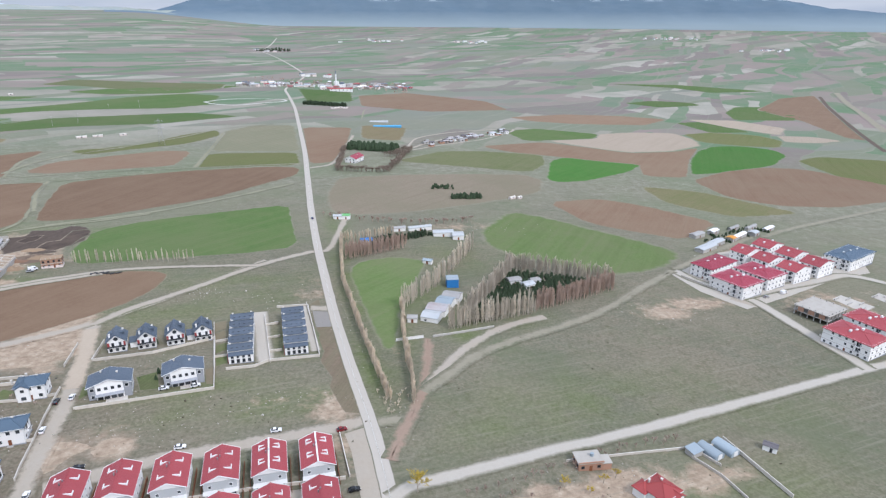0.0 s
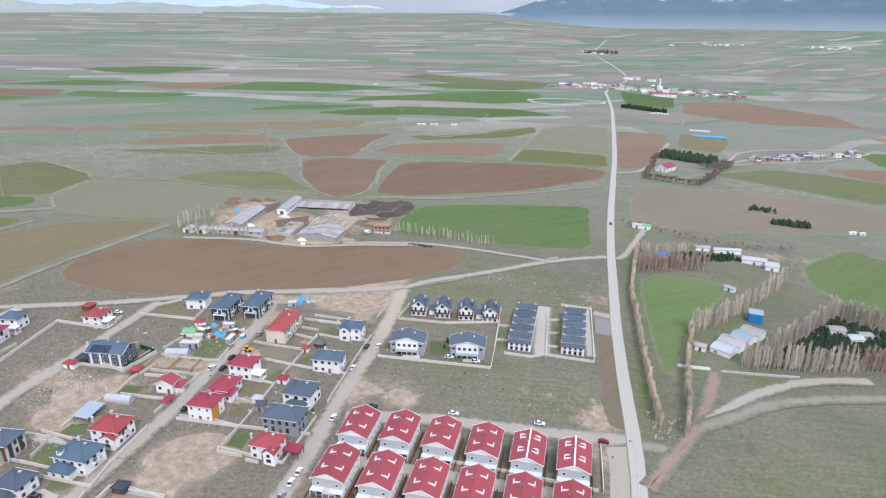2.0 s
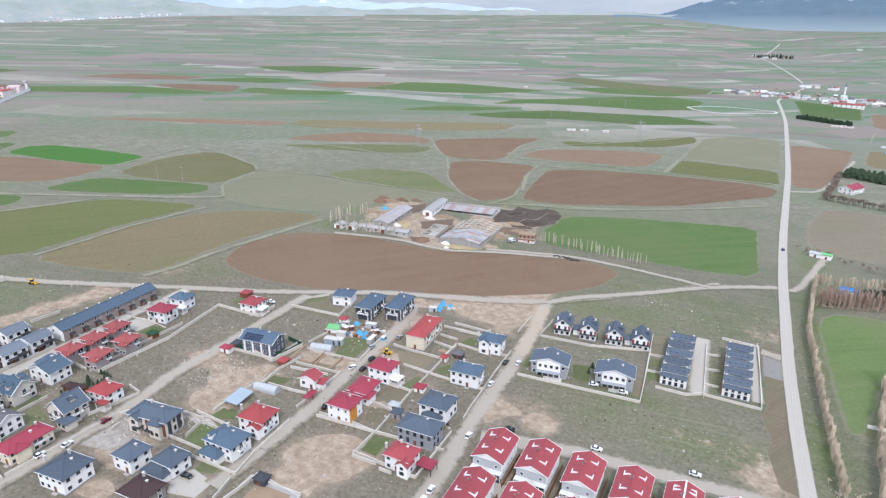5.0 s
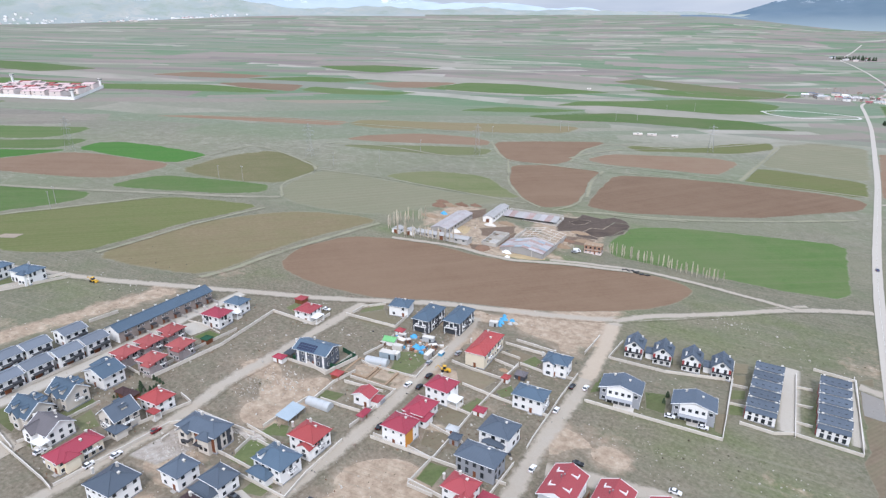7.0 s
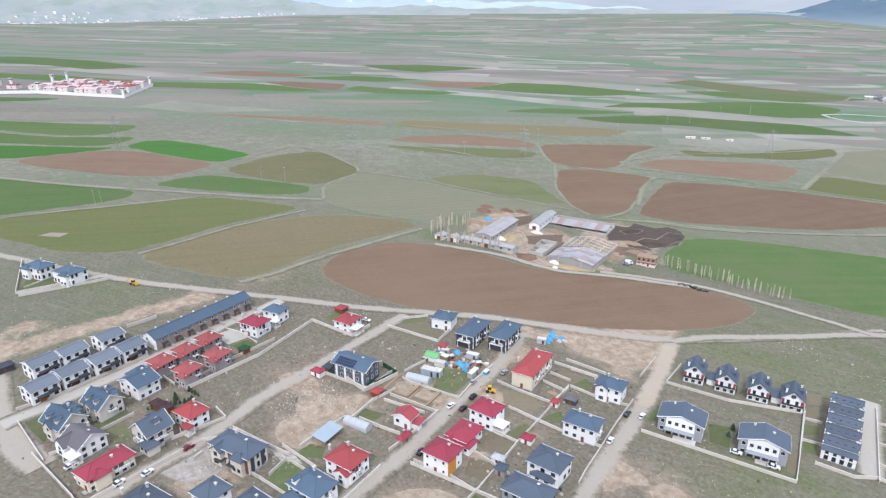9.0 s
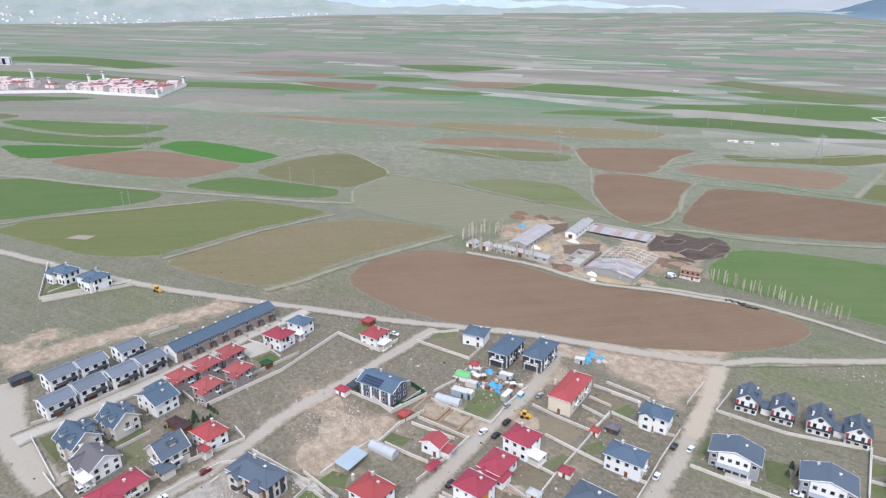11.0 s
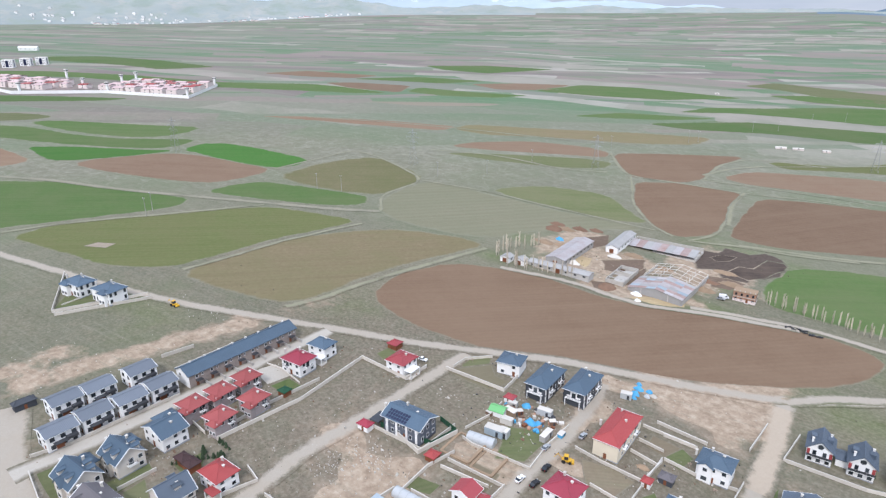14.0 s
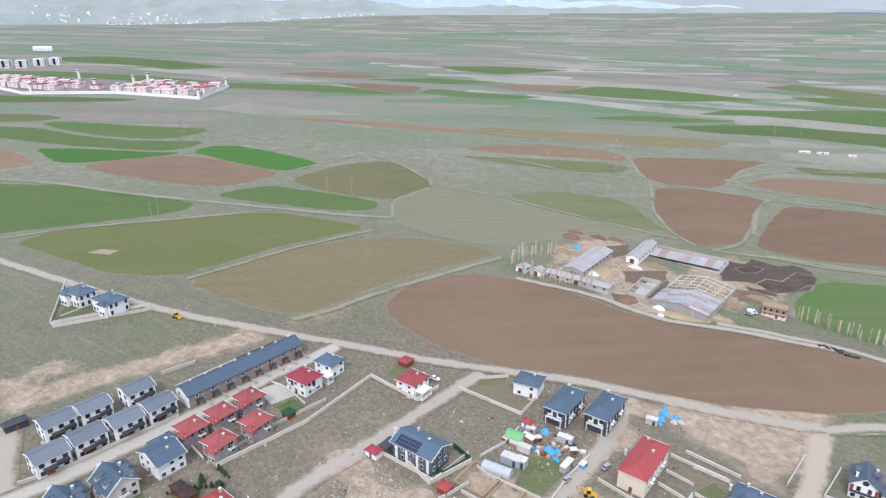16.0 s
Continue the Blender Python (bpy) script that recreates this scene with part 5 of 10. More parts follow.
# ---- walls round gardens ----
def garden_wall(height, pts, mat="render", label="beige rendered garden wall with a pale coping"):
    wall = place(thing("garden_wall", label, "wall", "plot walls"), *pts[0])
    ox, oy, oz = pts[0][0], pts[0][1], land(*pts[0])
    for a, b in zip(pts, pts[1:]):
        n = max(1, round(math.dist(a, b) / (18 if height < 3 else 60)))
        for k in range(n):
            p = [a[i] + (b[i] - a[i]) * k / n for i in (0, 1)]
            q = [a[i] + (b[i] - a[i]) * (k + 1) / n for i in (0, 1)]
            u = Vector((q[0] - p[0], q[1] - p[1], 0)).normalized()
            for name, half, low, high, m in (("wall_panel", 0.13, -0.4, height, M[mat]), ("coping", 0.15, height, height + 0.12, M["coping"])):
                vs = []
                for (x, y) in (p, q):
                    z = land(x, y)
                    for s in (-half, half):
                        for h in (low, high):
                            vs.append((x - u.y * s - ox, y + u.x * s - oy, z + h - oz))
                part(name, Shape().add(vs, [(0, 1, 3, 2), (4, 6, 7, 5), (0, 4, 5, 1), (2, 3, 7, 6), (1, 5, 7, 3), (0, 2, 6, 4)]), m, wall)


# garden and compound walls
garden_wall(1.2, [(-142.3, 203.9), (-94.9, 222.8), (-109.8, 267.4)])
garden_wall(1.2, [(-154.4, 240.4), (-132, 249.6), (-109.4, 266.3)])
garden_wall(1.2, [(-154.4, 240.4), (-158.2, 258.6)])
garden_wall(1.2, [(-95.1, 238.3), (-83.7, 241.8), (-78.9, 247.3), (-57, 254), (-73.6, 308.4), (-89.5, 304.4)])
garden_wall(1.4, [(-285, 147.5), (-261.9, 155.2), (-265.4, 167)])
garden_wall(1.4, [(-260.4, 173.2), (-235.6, 183.9), (-241.1, 197.1)])
garden_wall(1.4, [(-263.6, 81.4), (-270.5, 114.5), (-285, 147.5)])
garden_wall(1.4, [(-391.8, 42.9), (-390.6, 83.9)])
garden_wall(1.4, [(-391.8, 42.9), (-436.6, 52.1)])
garden_wall(1.6, [(-237.2, 134.5), (-222.6, 135.9), (-224.3, 153.4)])
garden_wall(1.2, [(-242.5, 129.8), (-223.1, 137.6), (-228.1, 154.9)])
garden_wall(1.2, [(-210.3, 121.8), (-215.5, 135.2), (-216.5, 146.6)])
garden_wall(1.2, [(-212, 95.9), (-195.4, 99.6)])
garden_wall(1.3, [(-188.1, 123.2), (-191.1, 136.9), (-195.3, 150.8)])
garden_wall(1.2, [(-214.7, 142.6), (-194.8, 150.4)])
garden_wall(1.2, [(-152.4, 120), (-143.5, 122.9)])
garden_wall(1.2, [(-178.9, 125.5), (-156, 134.4)])
garden_wall(1.2, [(-156, 134.4), (-143.5, 139.4), (-131.7, 144.3)])
garden_wall(1.2, [(-255.7, 29.3), (-227.8, 35.3), (-221.4, 36.1)])
garden_wall(1.2, [(-222.5, 37.1), (-226.1, 55.3), (-230.2, 75.5)])
garden_wall(1.2, [(-230.2, 75.5), (-226.8, 83.2)])
garden_wall(1.2, [(-225, 75.3), (-202, 83), (-177.4, 89.9)])
garden_wall(1.2, [(-230.7, 86.3), (-206.1, 95.4)])
garden_wall(1.2, [(-277.3, 28.2), (-249.6, 31.6)])
garden_wall(1.2, [(-285.4, 28.9), (-285.8, 40.7), (-290.1, 53.9), (-296, 77.1)])
garden_wall(1.2, [(-266.1, 79.2), (-274.1, 103.1), (-279.3, 125.7)])
garden_wall(1.4, [(-326.8, 76.9), (-328.9, 90.3)])
garden_wall(1.2, [(157.8, 381.8), (171.3, 362.3), (185.7, 348)])
garden_wall(1.2, [(204.1, 301), (214.6, 274.3)])
garden_wall(1.4, [(109.8, 203.4), (120.5, 171.4)])
garden_wall(1.0, [(97.4, 192.9), (102.1, 186.7)])
garden_wall(1.2, [(-153.8, 121.6), (-129.6, 127.4)])
garden_wall(1.2, [(-152.7, 120.5), (-156.5, 134.9)])
garden_wall(1.2, [(-129.6, 127.4), (-136.5, 153.8)])
garden_wall(1.2, [(-80.9, 158.5), (-62.1, 164.2), (-32.7, 171.5)])
garden_wall(1.2, [(-38.6, 195.9), (-31.4, 172.3)])
garden_wall(0.9, [(45.1, 185.6), (68.7, 191.1), (107.2, 199.5)])
garden_wall(1.0, [(93, 191.1), (100.1, 180.9), (104.1, 169.4)])
garden_wall(1.4, [(-389.5, 43.9), (-388, 43.7), (-385.4, 84.5)])
garden_wall(0.6, [(-397.7, 47.3), (-401.4, 55.1)])
garden_wall(1.2, [(-252, 33.5), (-252.2, 39.6)])
garden_wall(1.2, [(-237.1, 67.3), (-237.6, 86.5), (-245.2, 85.9)])
garden_wall(1.2, [(-235.5, 50.6), (-235.3, 60.1), (-236.1, 64.8)])
garden_wall(1.2, [(-278.3, 76.7), (-268.9, 78.9)])
garden_wall(0.5, [(-300.9, 112.1), (-294.3, 115.8), (-281.2, 118.1)])
garden_wall(1.2, [(-259.7, 176.7), (-261.9, 184.6), (-257.5, 195.6)])
garden_wall(1.0, [(-221.3, 153.5), (-216.8, 154), (-207.3, 158.4), (-197, 162.9), (-202.6, 176.1), (-206.4, 190)])
garden_wall(1.0, [(-224.8, 157.1), (-226.1, 169.3), (-229.9, 178.1)])
garden_wall(1.2, [(-213.2, 138.7), (-197.5, 146.2)])
garden_wall(1.2, [(-209.2, 124.9), (-200.5, 128.2), (-193, 131.6)])
garden_wall(1.2, [(-207.8, 99.8), (-211.2, 113.3), (-212.6, 121)])
garden_wall(1.2, [(-184.7, 215.7), (-181.9, 217), (-173.8, 219.9)])
garden_wall(1.2, [(-222.8, 69.9), (-224, 72.9)])
garden_wall(1.2, [(-255.6, 49.7), (-258.9, 61.4)])
garden_wall(1.2, [(-206.3, 93), (-204.8, 93.4), (-201.4, 86)])
garden_wall(1.2, [(-202.3, 94.6), (-185.5, 99.2)])
garden_wall(1.2, [(-194.3, 81), (-172.4, 87.6), (-177.5, 98.4), (-183.6, 116.8)])
garden_wall(1.2, [(-167.4, 76.7), (-171.4, 85)])
garden_wall(1.2, [(-164.8, 78.1), (-167.1, 92.6), (-148.7, 95.6)])
garden_wall(1.2, [(-141.2, 122), (-136.7, 123.4)])
garden_wall(1.2, [(-190.8, 219.9), (-173.3, 224.9)])
garden_wall(1.2, [(-163.4, 234.8), (-168.1, 254.4)])
garden_wall(1.1, [(-176.9, 204.8), (-168.9, 177.5), (-164.8, 161.7), (-160.3, 147.8), (-156.1, 134.2)])
garden_wall(1.1, [(-181.5, 174.6), (-168.9, 177.5), (-151, 182.3), (-145.4, 184.4)])
garden_wall(1.1, [(-196.8, 183.5), (-187.2, 185.6), (-173.4, 190.1), (-176, 203.6)])
garden_wall(1.1, [(-192.3, 213.8), (-174.7, 219.9)])
garden_wall(1.1, [(-188, 206.2), (-179, 208.3)])
garden_wall(1.1, [(-185.6, 199), (-175.5, 200.7)])
garden_wall(1.1, [(-176.5, 205.3), (-165.1, 208), (-154.3, 213.2)])
garden_wall(1.1, [(-177.2, 159.2), (-164.9, 162.2)])
garden_wall(1.1, [(-175.6, 145.9), (-160.3, 147.8)])
garden_wall(1.1, [(-155.3, 218), (-149.9, 198.4), (-145.4, 184.4), (-141, 169.7), (-138.7, 163.4)])
garden_wall(1.1, [(-179.4, 127.2), (-167, 132.1), (-156.4, 134.2)])
garden_wall(1.1, [(-160.3, 147.8), (-155.2, 148.3)])
garden_wall(1.1, [(-115.3, 282.1), (-100.6, 239.4)])
garden_wall(1.1, [(-108.7, 262.3), (-102.7, 265.2)])
garden_wall(1.1, [(-103.6, 248), (-97.3, 251)])
garden_wall(1.1, [(-93.1, 293.6), (-77.6, 246.2)])
garden_wall(1.1, [(-89.4, 282.6), (-83.9, 285.9)])
garden_wall(1.1, [(-85, 268.5), (-79.4, 271.6)])
garden_wall(1.1, [(-80.9, 255.6), (-75.3, 258)])
garden_wall(1.1, [(-75.1, 311.5), (-58.3, 259.7)])


# ---- houses ----
mesh_store = {}


def window_mesh(w, h, frame):
    """A window frame with its sill, lying in the x, z plane and standing proud towards -y."""
    key = ("window", w, h, frame)
    if key not in mesh_store:
        s = Shape()
        t = 0.11
        rings = [(w / 2, h / 2, 0.04), (w / 2, h / 2, -0.10), (w / 2 - t, h / 2 - t, -0.10), (w / 2 - t, h / 2 - t, 0.04)]
        for a, c, y in rings:
            s.v += [(-a, y, -c), (a, y, -c), (a, y, c), (-a, y, c)]
        for k in range(4):
            m = (k + 1) % 4
            s.f += [(4 * k + i, 4 * k + (i + 1) % 4, 4 * m + (i + 1) % 4, 4 * m + i) for i in range(4)]
        mesh_store[key] = s.mesh("window", M[frame])
        g = Shape().box(0, -0.005, -h / 2 + t, w - 2 * t, 0.05, h - 2 * t)
        mesh_store[key + ("pane",)] = g.mesh("pane", M["glass"])
    return mesh_store[key], mesh_store[key + ("pane",)]


def window(parent, x, y, z, face, w=1.4, h=1.5, frame="frame", name="window"):
    """A window on a wall that faces the angle face (degrees; 0 looks along -y)."""
    fr, pane = window_mesh(w, h, frame)
    ob = part(name, fr, None, parent, at=pose(x, y, z, 0, 0, face))
    part("pane", pane, None, ob)


def roof_gable(w, d, h, rise, over, ridge="y", thick=0.2):
    """Two slabs over a body w by d with its eaves at h; the ridge runs along y or x."""
    s = Shape()
    a, b = (w, d) if ridge == "y" else (d, w)
    drop = rise * over / (a / 2)
    e, r, l = a / 2 + over, h + rise, b / 2 + over
    for side in (-1, 1):
        quad = [(side * e, -l, h - drop), (side * e, l, h - drop), (0, l, r), (0, -l, r)]
        if ridge == "x":
            quad = [(y, x, z) for x, y, z in quad]
        s.slab([(x, y, z + thick) for x, y, z in quad], thick)
    cap = [(0.22, -l), (0.22, l), (-0.22, l), (-0.22, -l)]
    s.slab([(x, y, r + thick + 0.07) if ridge == "y" else (y, x, r + thick + 0.07) for x, y in cap], 0.12)
    return s


def roof_hip(w, d, h, rise, over, thick=0.2):
    s = Shape()
    ew, ed = w / 2 + over, d / 2 + over
    z0 = h - 0.15
    if w <= d:
        k = max(0.01, ed - ew)
        top = [(0, -k), (0, k)]
    else:
        k = max(0.01, ew - ed)
        top = [(-k, 0), (k, 0)]
    z1 = h + rise
    c = [(-ew, -ed, z0), (ew, -ed, z0), (ew, ed, z0), (-ew, ed, z0)]
    low = [(x, y, z - thick) for x, y, z in c]
    t = [(x, y, z1) for x, y in top]
    s.v = c + low + t
    if w <= d:
        s.f = [(0, 1, 8), (1, 2, 9, 8), (2, 3, 9), (3, 0, 8, 9)]
    else:
        s.f = [(0, 1, 9, 8), (1, 2, 9), (2, 3, 8, 9), (3, 0, 8)]
    s.f += [(0, 4, 5, 1), (1, 5, 6, 2), (2, 6, 7, 3), (3, 7, 4, 0), (7, 6, 5, 4)]
    # ridge and hip caps
    ends = [(0, 8), (1, 8 if w <= d else 9), (2, 9), (3, 9 if w <= d else 8), (8, 9)]
    vs = list(s.v)
    for i, j in ends:
        a, b = Vector(vs[i]), Vector(vs[j])
        if (b - a).length > 0.3:
            s.rod(a + Vector((0, 0, 0.03)), b + Vector((0, 0, 0.03)), 0.13, 0.13, 5)
    return s


def chimney(parent, x, y, z, mat="coping", high=0.8):
    s = Shape().box(0, 0, -1.2, 0.62, 0.62, 1.2 + high)
    c = part("chimney", s, M[mat], parent, at=pose(x, y, z))
    part("chimney_cap", Shape().box(0, 0, high, 0.85, 0.85, 0.14), M["coping"], c)


def body(w, d, h, gable=None, rise=0.0, down=1.6):
    """Walls of a house; gable 'y' or 'x' closes the gable ends."""
    s = Shape()
    if gable == "y":
        return s.extrude([(-w / 2, -down), (w / 2, -down), (w / 2, h), (0, h + rise), (-w / 2, h)], -d / 2, d / 2)
    if gable == "x":
        s.extrude([(-d / 2, -down), (d / 2, -down), (d / 2, h), (0, h + rise), (-d / 2, h)], -w / 2, w / 2)
        s.v = [(y, x, z) for x, y, z in s.v]
        return s
    return s.box(0, 0, -down, w, d, h + down)


def windows_round(parent, w, d, h, floors=2, frame="frame", size=(1.2, 1.35), sides="fblr", gap=3.0, door=True, name="window", skip=0.12, base=0.0):
    """Rows of windows on the four walls, floor by floor, with a front door."""
    r = random.Random(int(abs(w * 97 + d * 31 + h * 7)))
    step = (h - base) / floors
    for side in sides:
        long = w if side in "fb" else d
        n = max(1, int((long - 0.6) / gap))
        for k in range(n):
            u = (k + 0.5) / n * long - long / 2
            for fl in range(floors):
                z = base + fl * step + step * 0.55
                if door and side == "f" and fl == 0 and k == n // 2:
                    continue
                if r.random() < skip:
                    continue
                x, y, a = {"f": (u, -d / 2, 0), "b": (-u, d / 2, 180), "r": (w / 2, u, 90), "l": (-w / 2, -u, -90)}[side]
                window(parent, x, y, z, a, size[0], size[1], frame, name)
    if door:
        n = max(1, int((w - 0.6) / gap))
        u = (n // 2 + 0.5) / n * w - w / 2
        part("front_door", Shape().box(0, -0.02, 0.0, 1.1, 0.12, 2.15), M["wood"], parent, "dark panelled front door", at=pose(u, -d / 2, 0.02))
        part("door_step", Shape().box(0, 0, -1.2, 2.0, 1.2, 1.2), M["concrete"], parent, at=pose(u, -d / 2 - 0.6, 0.0))


def balcony(parent, x, y, z, face, w=3.0, deep=1.3, mat="white", railing="dark_frame"):
    b = part("balcony", Shape().box(0, -deep / 2, -0.15, w, deep, 0.18), M[mat], parent, at=pose(x, y, z, 0, 0, face))
    s = Shape().box(0, -deep + 0.05, 0.9, w, 0.07, 0.07)
    s.box(-w / 2 + 0.04, -deep / 2, 0.9, 0.07, deep, 0.07).box(w / 2 - 0.04, -deep / 2, 0.9, 0.07, deep, 0.07)
    n = int(w / 0.3)
    for k in range(n + 1):
        s.box(-w / 2 + 0.04 + (w - 0.08) * k / n, -deep + 0.05, 0.03, 0.05, 0.05, 0.88)
    part("railing", s, M[railing], b)
    door = part("balcony_door", Shape().box(0, -0.03, 0.02, 1.6, 0.1, 2.1), M["glass"], b)
    return b


def house(x, y, w, d, h, roof="hip", cover="slate_roof", wall="white", turn=17.0, rise=2.4, over=0.6, floors=2, ridge="y", label="", wing=None,
          dormer=None, chimneys=1, porch=None, frame="frame", plinth="grey_wall", group="", front_gable=None, balconies=(), name="house", sides="fr", gap=2.8, size=(1.5, 1.55), band=None):
    ob = place(thing(name, label, "house", group), x, y, turn)
    part("wall", body(w, d, h, ridge if roof == "gable" else None, rise), M[wall], ob)
    part("plinth", Shape().box(0, 0, -1.6, w + 0.12, d + 0.12, 1.85), M[plinth], ob)
    if roof == "hip":
        top = part("roof", roof_hip(w, d, h, rise, over), M[cover], ob)
    else:
        top = part("roof", roof_gable(w, d, h, rise, over, ridge), M[cover], ob)
        a, b = (w, d) if ridge == "y" else (d, w)
        for e in (-1, 1):
            for q in (-1, 1):
                s = Shape()
                p0, p1 = (q * (a / 2 + over), e * (b / 2 + over), h - rise * over / (a / 2) + 0.08), (0, e * (b / 2 + over), h + rise + 0.08)
                if ridge == "x":
                    p0, p1 = (p0[1], p0[0], p0[2]), (p1[1], p1[0], p1[2])
                s.rod(p0, p1, 0.17, 0.17, 4)
                part("bargeboard", s, M["frame"], top, "white bargeboard")
    for q in (-1, 1):
        if roof == "gable" and ridge == "y":
            g = Shape().box(q * (w / 2 + over), 0, h - rise * over / (w / 2) - 0.05, 0.14, d + 2 * over, 0.14)
        else:
            g = Shape().box(0, q * (d / 2 + over), h - (rise * over / (d / 2) if roof == "gable" else 0.15) - 0.05, w + 2 * over, 0.14, 0.14)
        part("gutter", g, M["frame"], top)
    windows_round(ob, w, d, h, floors, frame, size, sides, gap)
    if band:
        part("floor_band", Shape().box(0, 0, h / floors - 0.12, w + 0.16, d + 0.16, 0.3), M[band], ob)
    if wing:
        wx, wy, ww, wd, wh, wr = wing
        part("side_wing", Shape().box(wx, wy, -1.6, ww, wd, wh + 1.6), M[wall], ob)
        part("wing_roof", roof_hip(ww, wd, wh, wr, over * 0.8), M[cover], ob, at=pose(wx, wy, 0))
        if wy - wd / 2 < -d / 2 - 0.2:
            for k in (-1, 1):
                window(ob, wx + k * ww * 0.22, wy - wd / 2, min(1.7, wh * 0.55), 0, 1.3, 1.3, frame)
    if front_gable:
        gx, gw, gd, gh, gr = front_gable
        part("gable_bay", body(gw, gd, gh, "y", gr), M[wall], ob, at=pose(gx, -d / 2 - gd / 2 + 0.8, 0))
        part("gable_roof", roof_gable(gw, gd + 1.5, gh, gr, 0.5), M[cover], ob, at=pose(gx, -d / 2 - gd / 2 + 1.6, 0))
        window(ob, gx, -d / 2 - gd + 0.8, gh - 1.2, 0, 1.5, 1.5, frame)
        window(ob, gx, -d / 2 - gd + 0.8, 1.7, 0, 2.0, 1.7, frame)
    if dormer:
        for dx, dy in dormer:
            o = part("dormer", Shape().box(0, 0, -1.0, 1.7, 2.0, 2.2), M[wall], top, at=pose(dx, dy, h + rise * 0.35))
            part("dormer_roof", roof_gable(1.7, 2.2, 1.2, 0.5, 0.25), M[cover], top, at=pose(dx, dy, h + rise * 0.35))
            window(top, dx, dy - 1.0, h + rise * 0.35 + 0.55, 0, 1.0, 0.9, frame)
    for k in range(chimneys):
        cx, cy = (0.18 - 0.4 * k) * w, (0.12 + 0.25 * (k % 2)) * d * (1 if k < 2 else -1)
        chimney(top, cx, cy, h + rise * 0.55)
    if porch:
        px, py, pw, pd, pm = porch
        o = part("porch", Shape().box(0, 0, 2.7, pw, pd, 0.22), M[pm], ob, at=pose(px, py, 0))
        for a in (-1, 1):
            for b in (-1, 1):
                part("post", Shape().box(a * (pw / 2 - 0.2), b * (pd / 2 - 0.2), -1.0, 0.25, 0.25, 3.7), M["frame"], o)
        part("porch_floor", Shape().box(0, 0, -1.2, pw, pd, 1.3), M["coping"], o)
    for face, u, z, bw in balconies:
        bx, by = {0: (u, -d / 2), 180: (-u, d / 2), 90: (w / 2, u), -90: (-w / 2, -u)}[face]
        balcony(ob, bx, by, z, face, bw)
    return ob


# ---- the village: villas along the gravel streets ----
house(-191.3, 198.5, 8.8, 21.5, 6.6, "hip", "scarlet_roof", "cream", 19, 2.1, chimneys=3, label="long red-roofed house with a plain cream end wall beside the street", gap=2.6, sides="r", over=0.4, balconies=((90, 5, 3.3, 3.2), (90, -5, 3.3, 3.2)))
house(-246, 196.5, 9.6, 9.0, 5.4, "hip", "blue_roof", "white", 30, 2.1, chimneys=1, label="white house under a blue-grey hipped roof beside the field road", sides="f", gap=4.4, over=0.5)
for cx, cy in ((-228.0, 198.6), (-217.6, 208.6)):
    twin = house(cx, cy, 8.4, 17.0, 6.6, "hip", "blue_roof", "white", 20, 2.6, frame="dark_frame", plinth="dark_wall", band="dark_wall", chimneys=2,
          balconies=((0, 0, 3.4, 6.4), (90, -4, 3.4, 3.4), (90, 4, 3.4, 3.4)), label="unfinished white villa with dark trim and a slate-blue roof", group="twin villas by the field")
    for u in (-3.5, 3.5):
        part("timber_front", Shape().box(u, -8.56, 0.4, 1.3, 0.14, 6.0), M["dark_wall"], twin, "dark timber cladding")
    for u in (-6.6, -1.2, 1.4, 6.8):
        part("timber_front", Shape().box(4.26, u, 0.4, 0.14, 1.5, 6.0), M["dark_wall"], twin, "dark timber cladding")
    part("dark_porch", Shape().box(0, -8.6, 0.3, 5.4, 0.2, 2.7), M["dark_wall"], twin, "dark recessed porch front")
    for u in (-2.9, 2.9):
        part("porch_post", Shape().box(u, -9.7, -1.0, 0.26, 0.26, 4.3), M["frame"], twin)
solar_house = house(-234.2, 139.8, 15.6, 9.4, 6.6, "gable", "blue_roof", "anthracite", 21, 1.9, ridge="x", chimneys=3, plinth="dark_wall", gap=2.4, size=(1.3, 1.7), over=0.9, label="anthracite villa with white windows and a solar array on its roof")
house(-197.0, 137.2, 7.0, 5.6, 4.4, "gable", "red_roof", "white", 20, 1.6, floors=1, ridge="y", chimneys=0, wing=(3.6, 1.0, 5.0, 4.4, 2.7, 1.2), label="small white cottage under stepped crimson roofs")
house(-188.3, 107.2, 10.4, 9.0, 6.2, "hip", "scarlet_roof", "white", 17, 2.6, chimneys=3, front_gable=(2.6, 4.6, 2.6, 4.6, 1.3), balconies=((90, -1.5, 3.2, 3.2),), label="white villa under a bright red hipped roof with chimneys")
house(-184.6, 92.6, 12.0, 9.0, 6.0, "hip", "blue_roof", "white", 14, 2.6, chimneys=2, wing=(-1.5, -5.2, 8.0, 5.0, 3.2, 1.6), dormer=[(-3.5, -3.2)], balconies=((90, 0, 3.1, 3.2),), label="white villa under several blue-grey hipped roofs")
h9 = house(-172.0, 133.8, 9.6, 8.6, 6.6, "hip", "crimson_roof", "white", 16, 2.3, chimneys=1, size=(1.0, 1.2), label="white villa with an orange side panel and crimson roof")
part("side_panel", Shape().box(4.85, -1.8, 0.3, 0.14, 4.6, 5.9), M["orange"], h9, "orange wall cladding")
house(-177.2, 148.0, 8.4, 10.6, 4.4, "hip", "crimson_roof", "white", 16, 2.0, floors=1, chimneys=1, wing=(3.2, -3.4, 5.0, 5.4, 3.2, 1.5), front_gable=(-1.8, 4.0, 2.4, 3.4, 1.4), label="low white house under stepped crimson roofs")
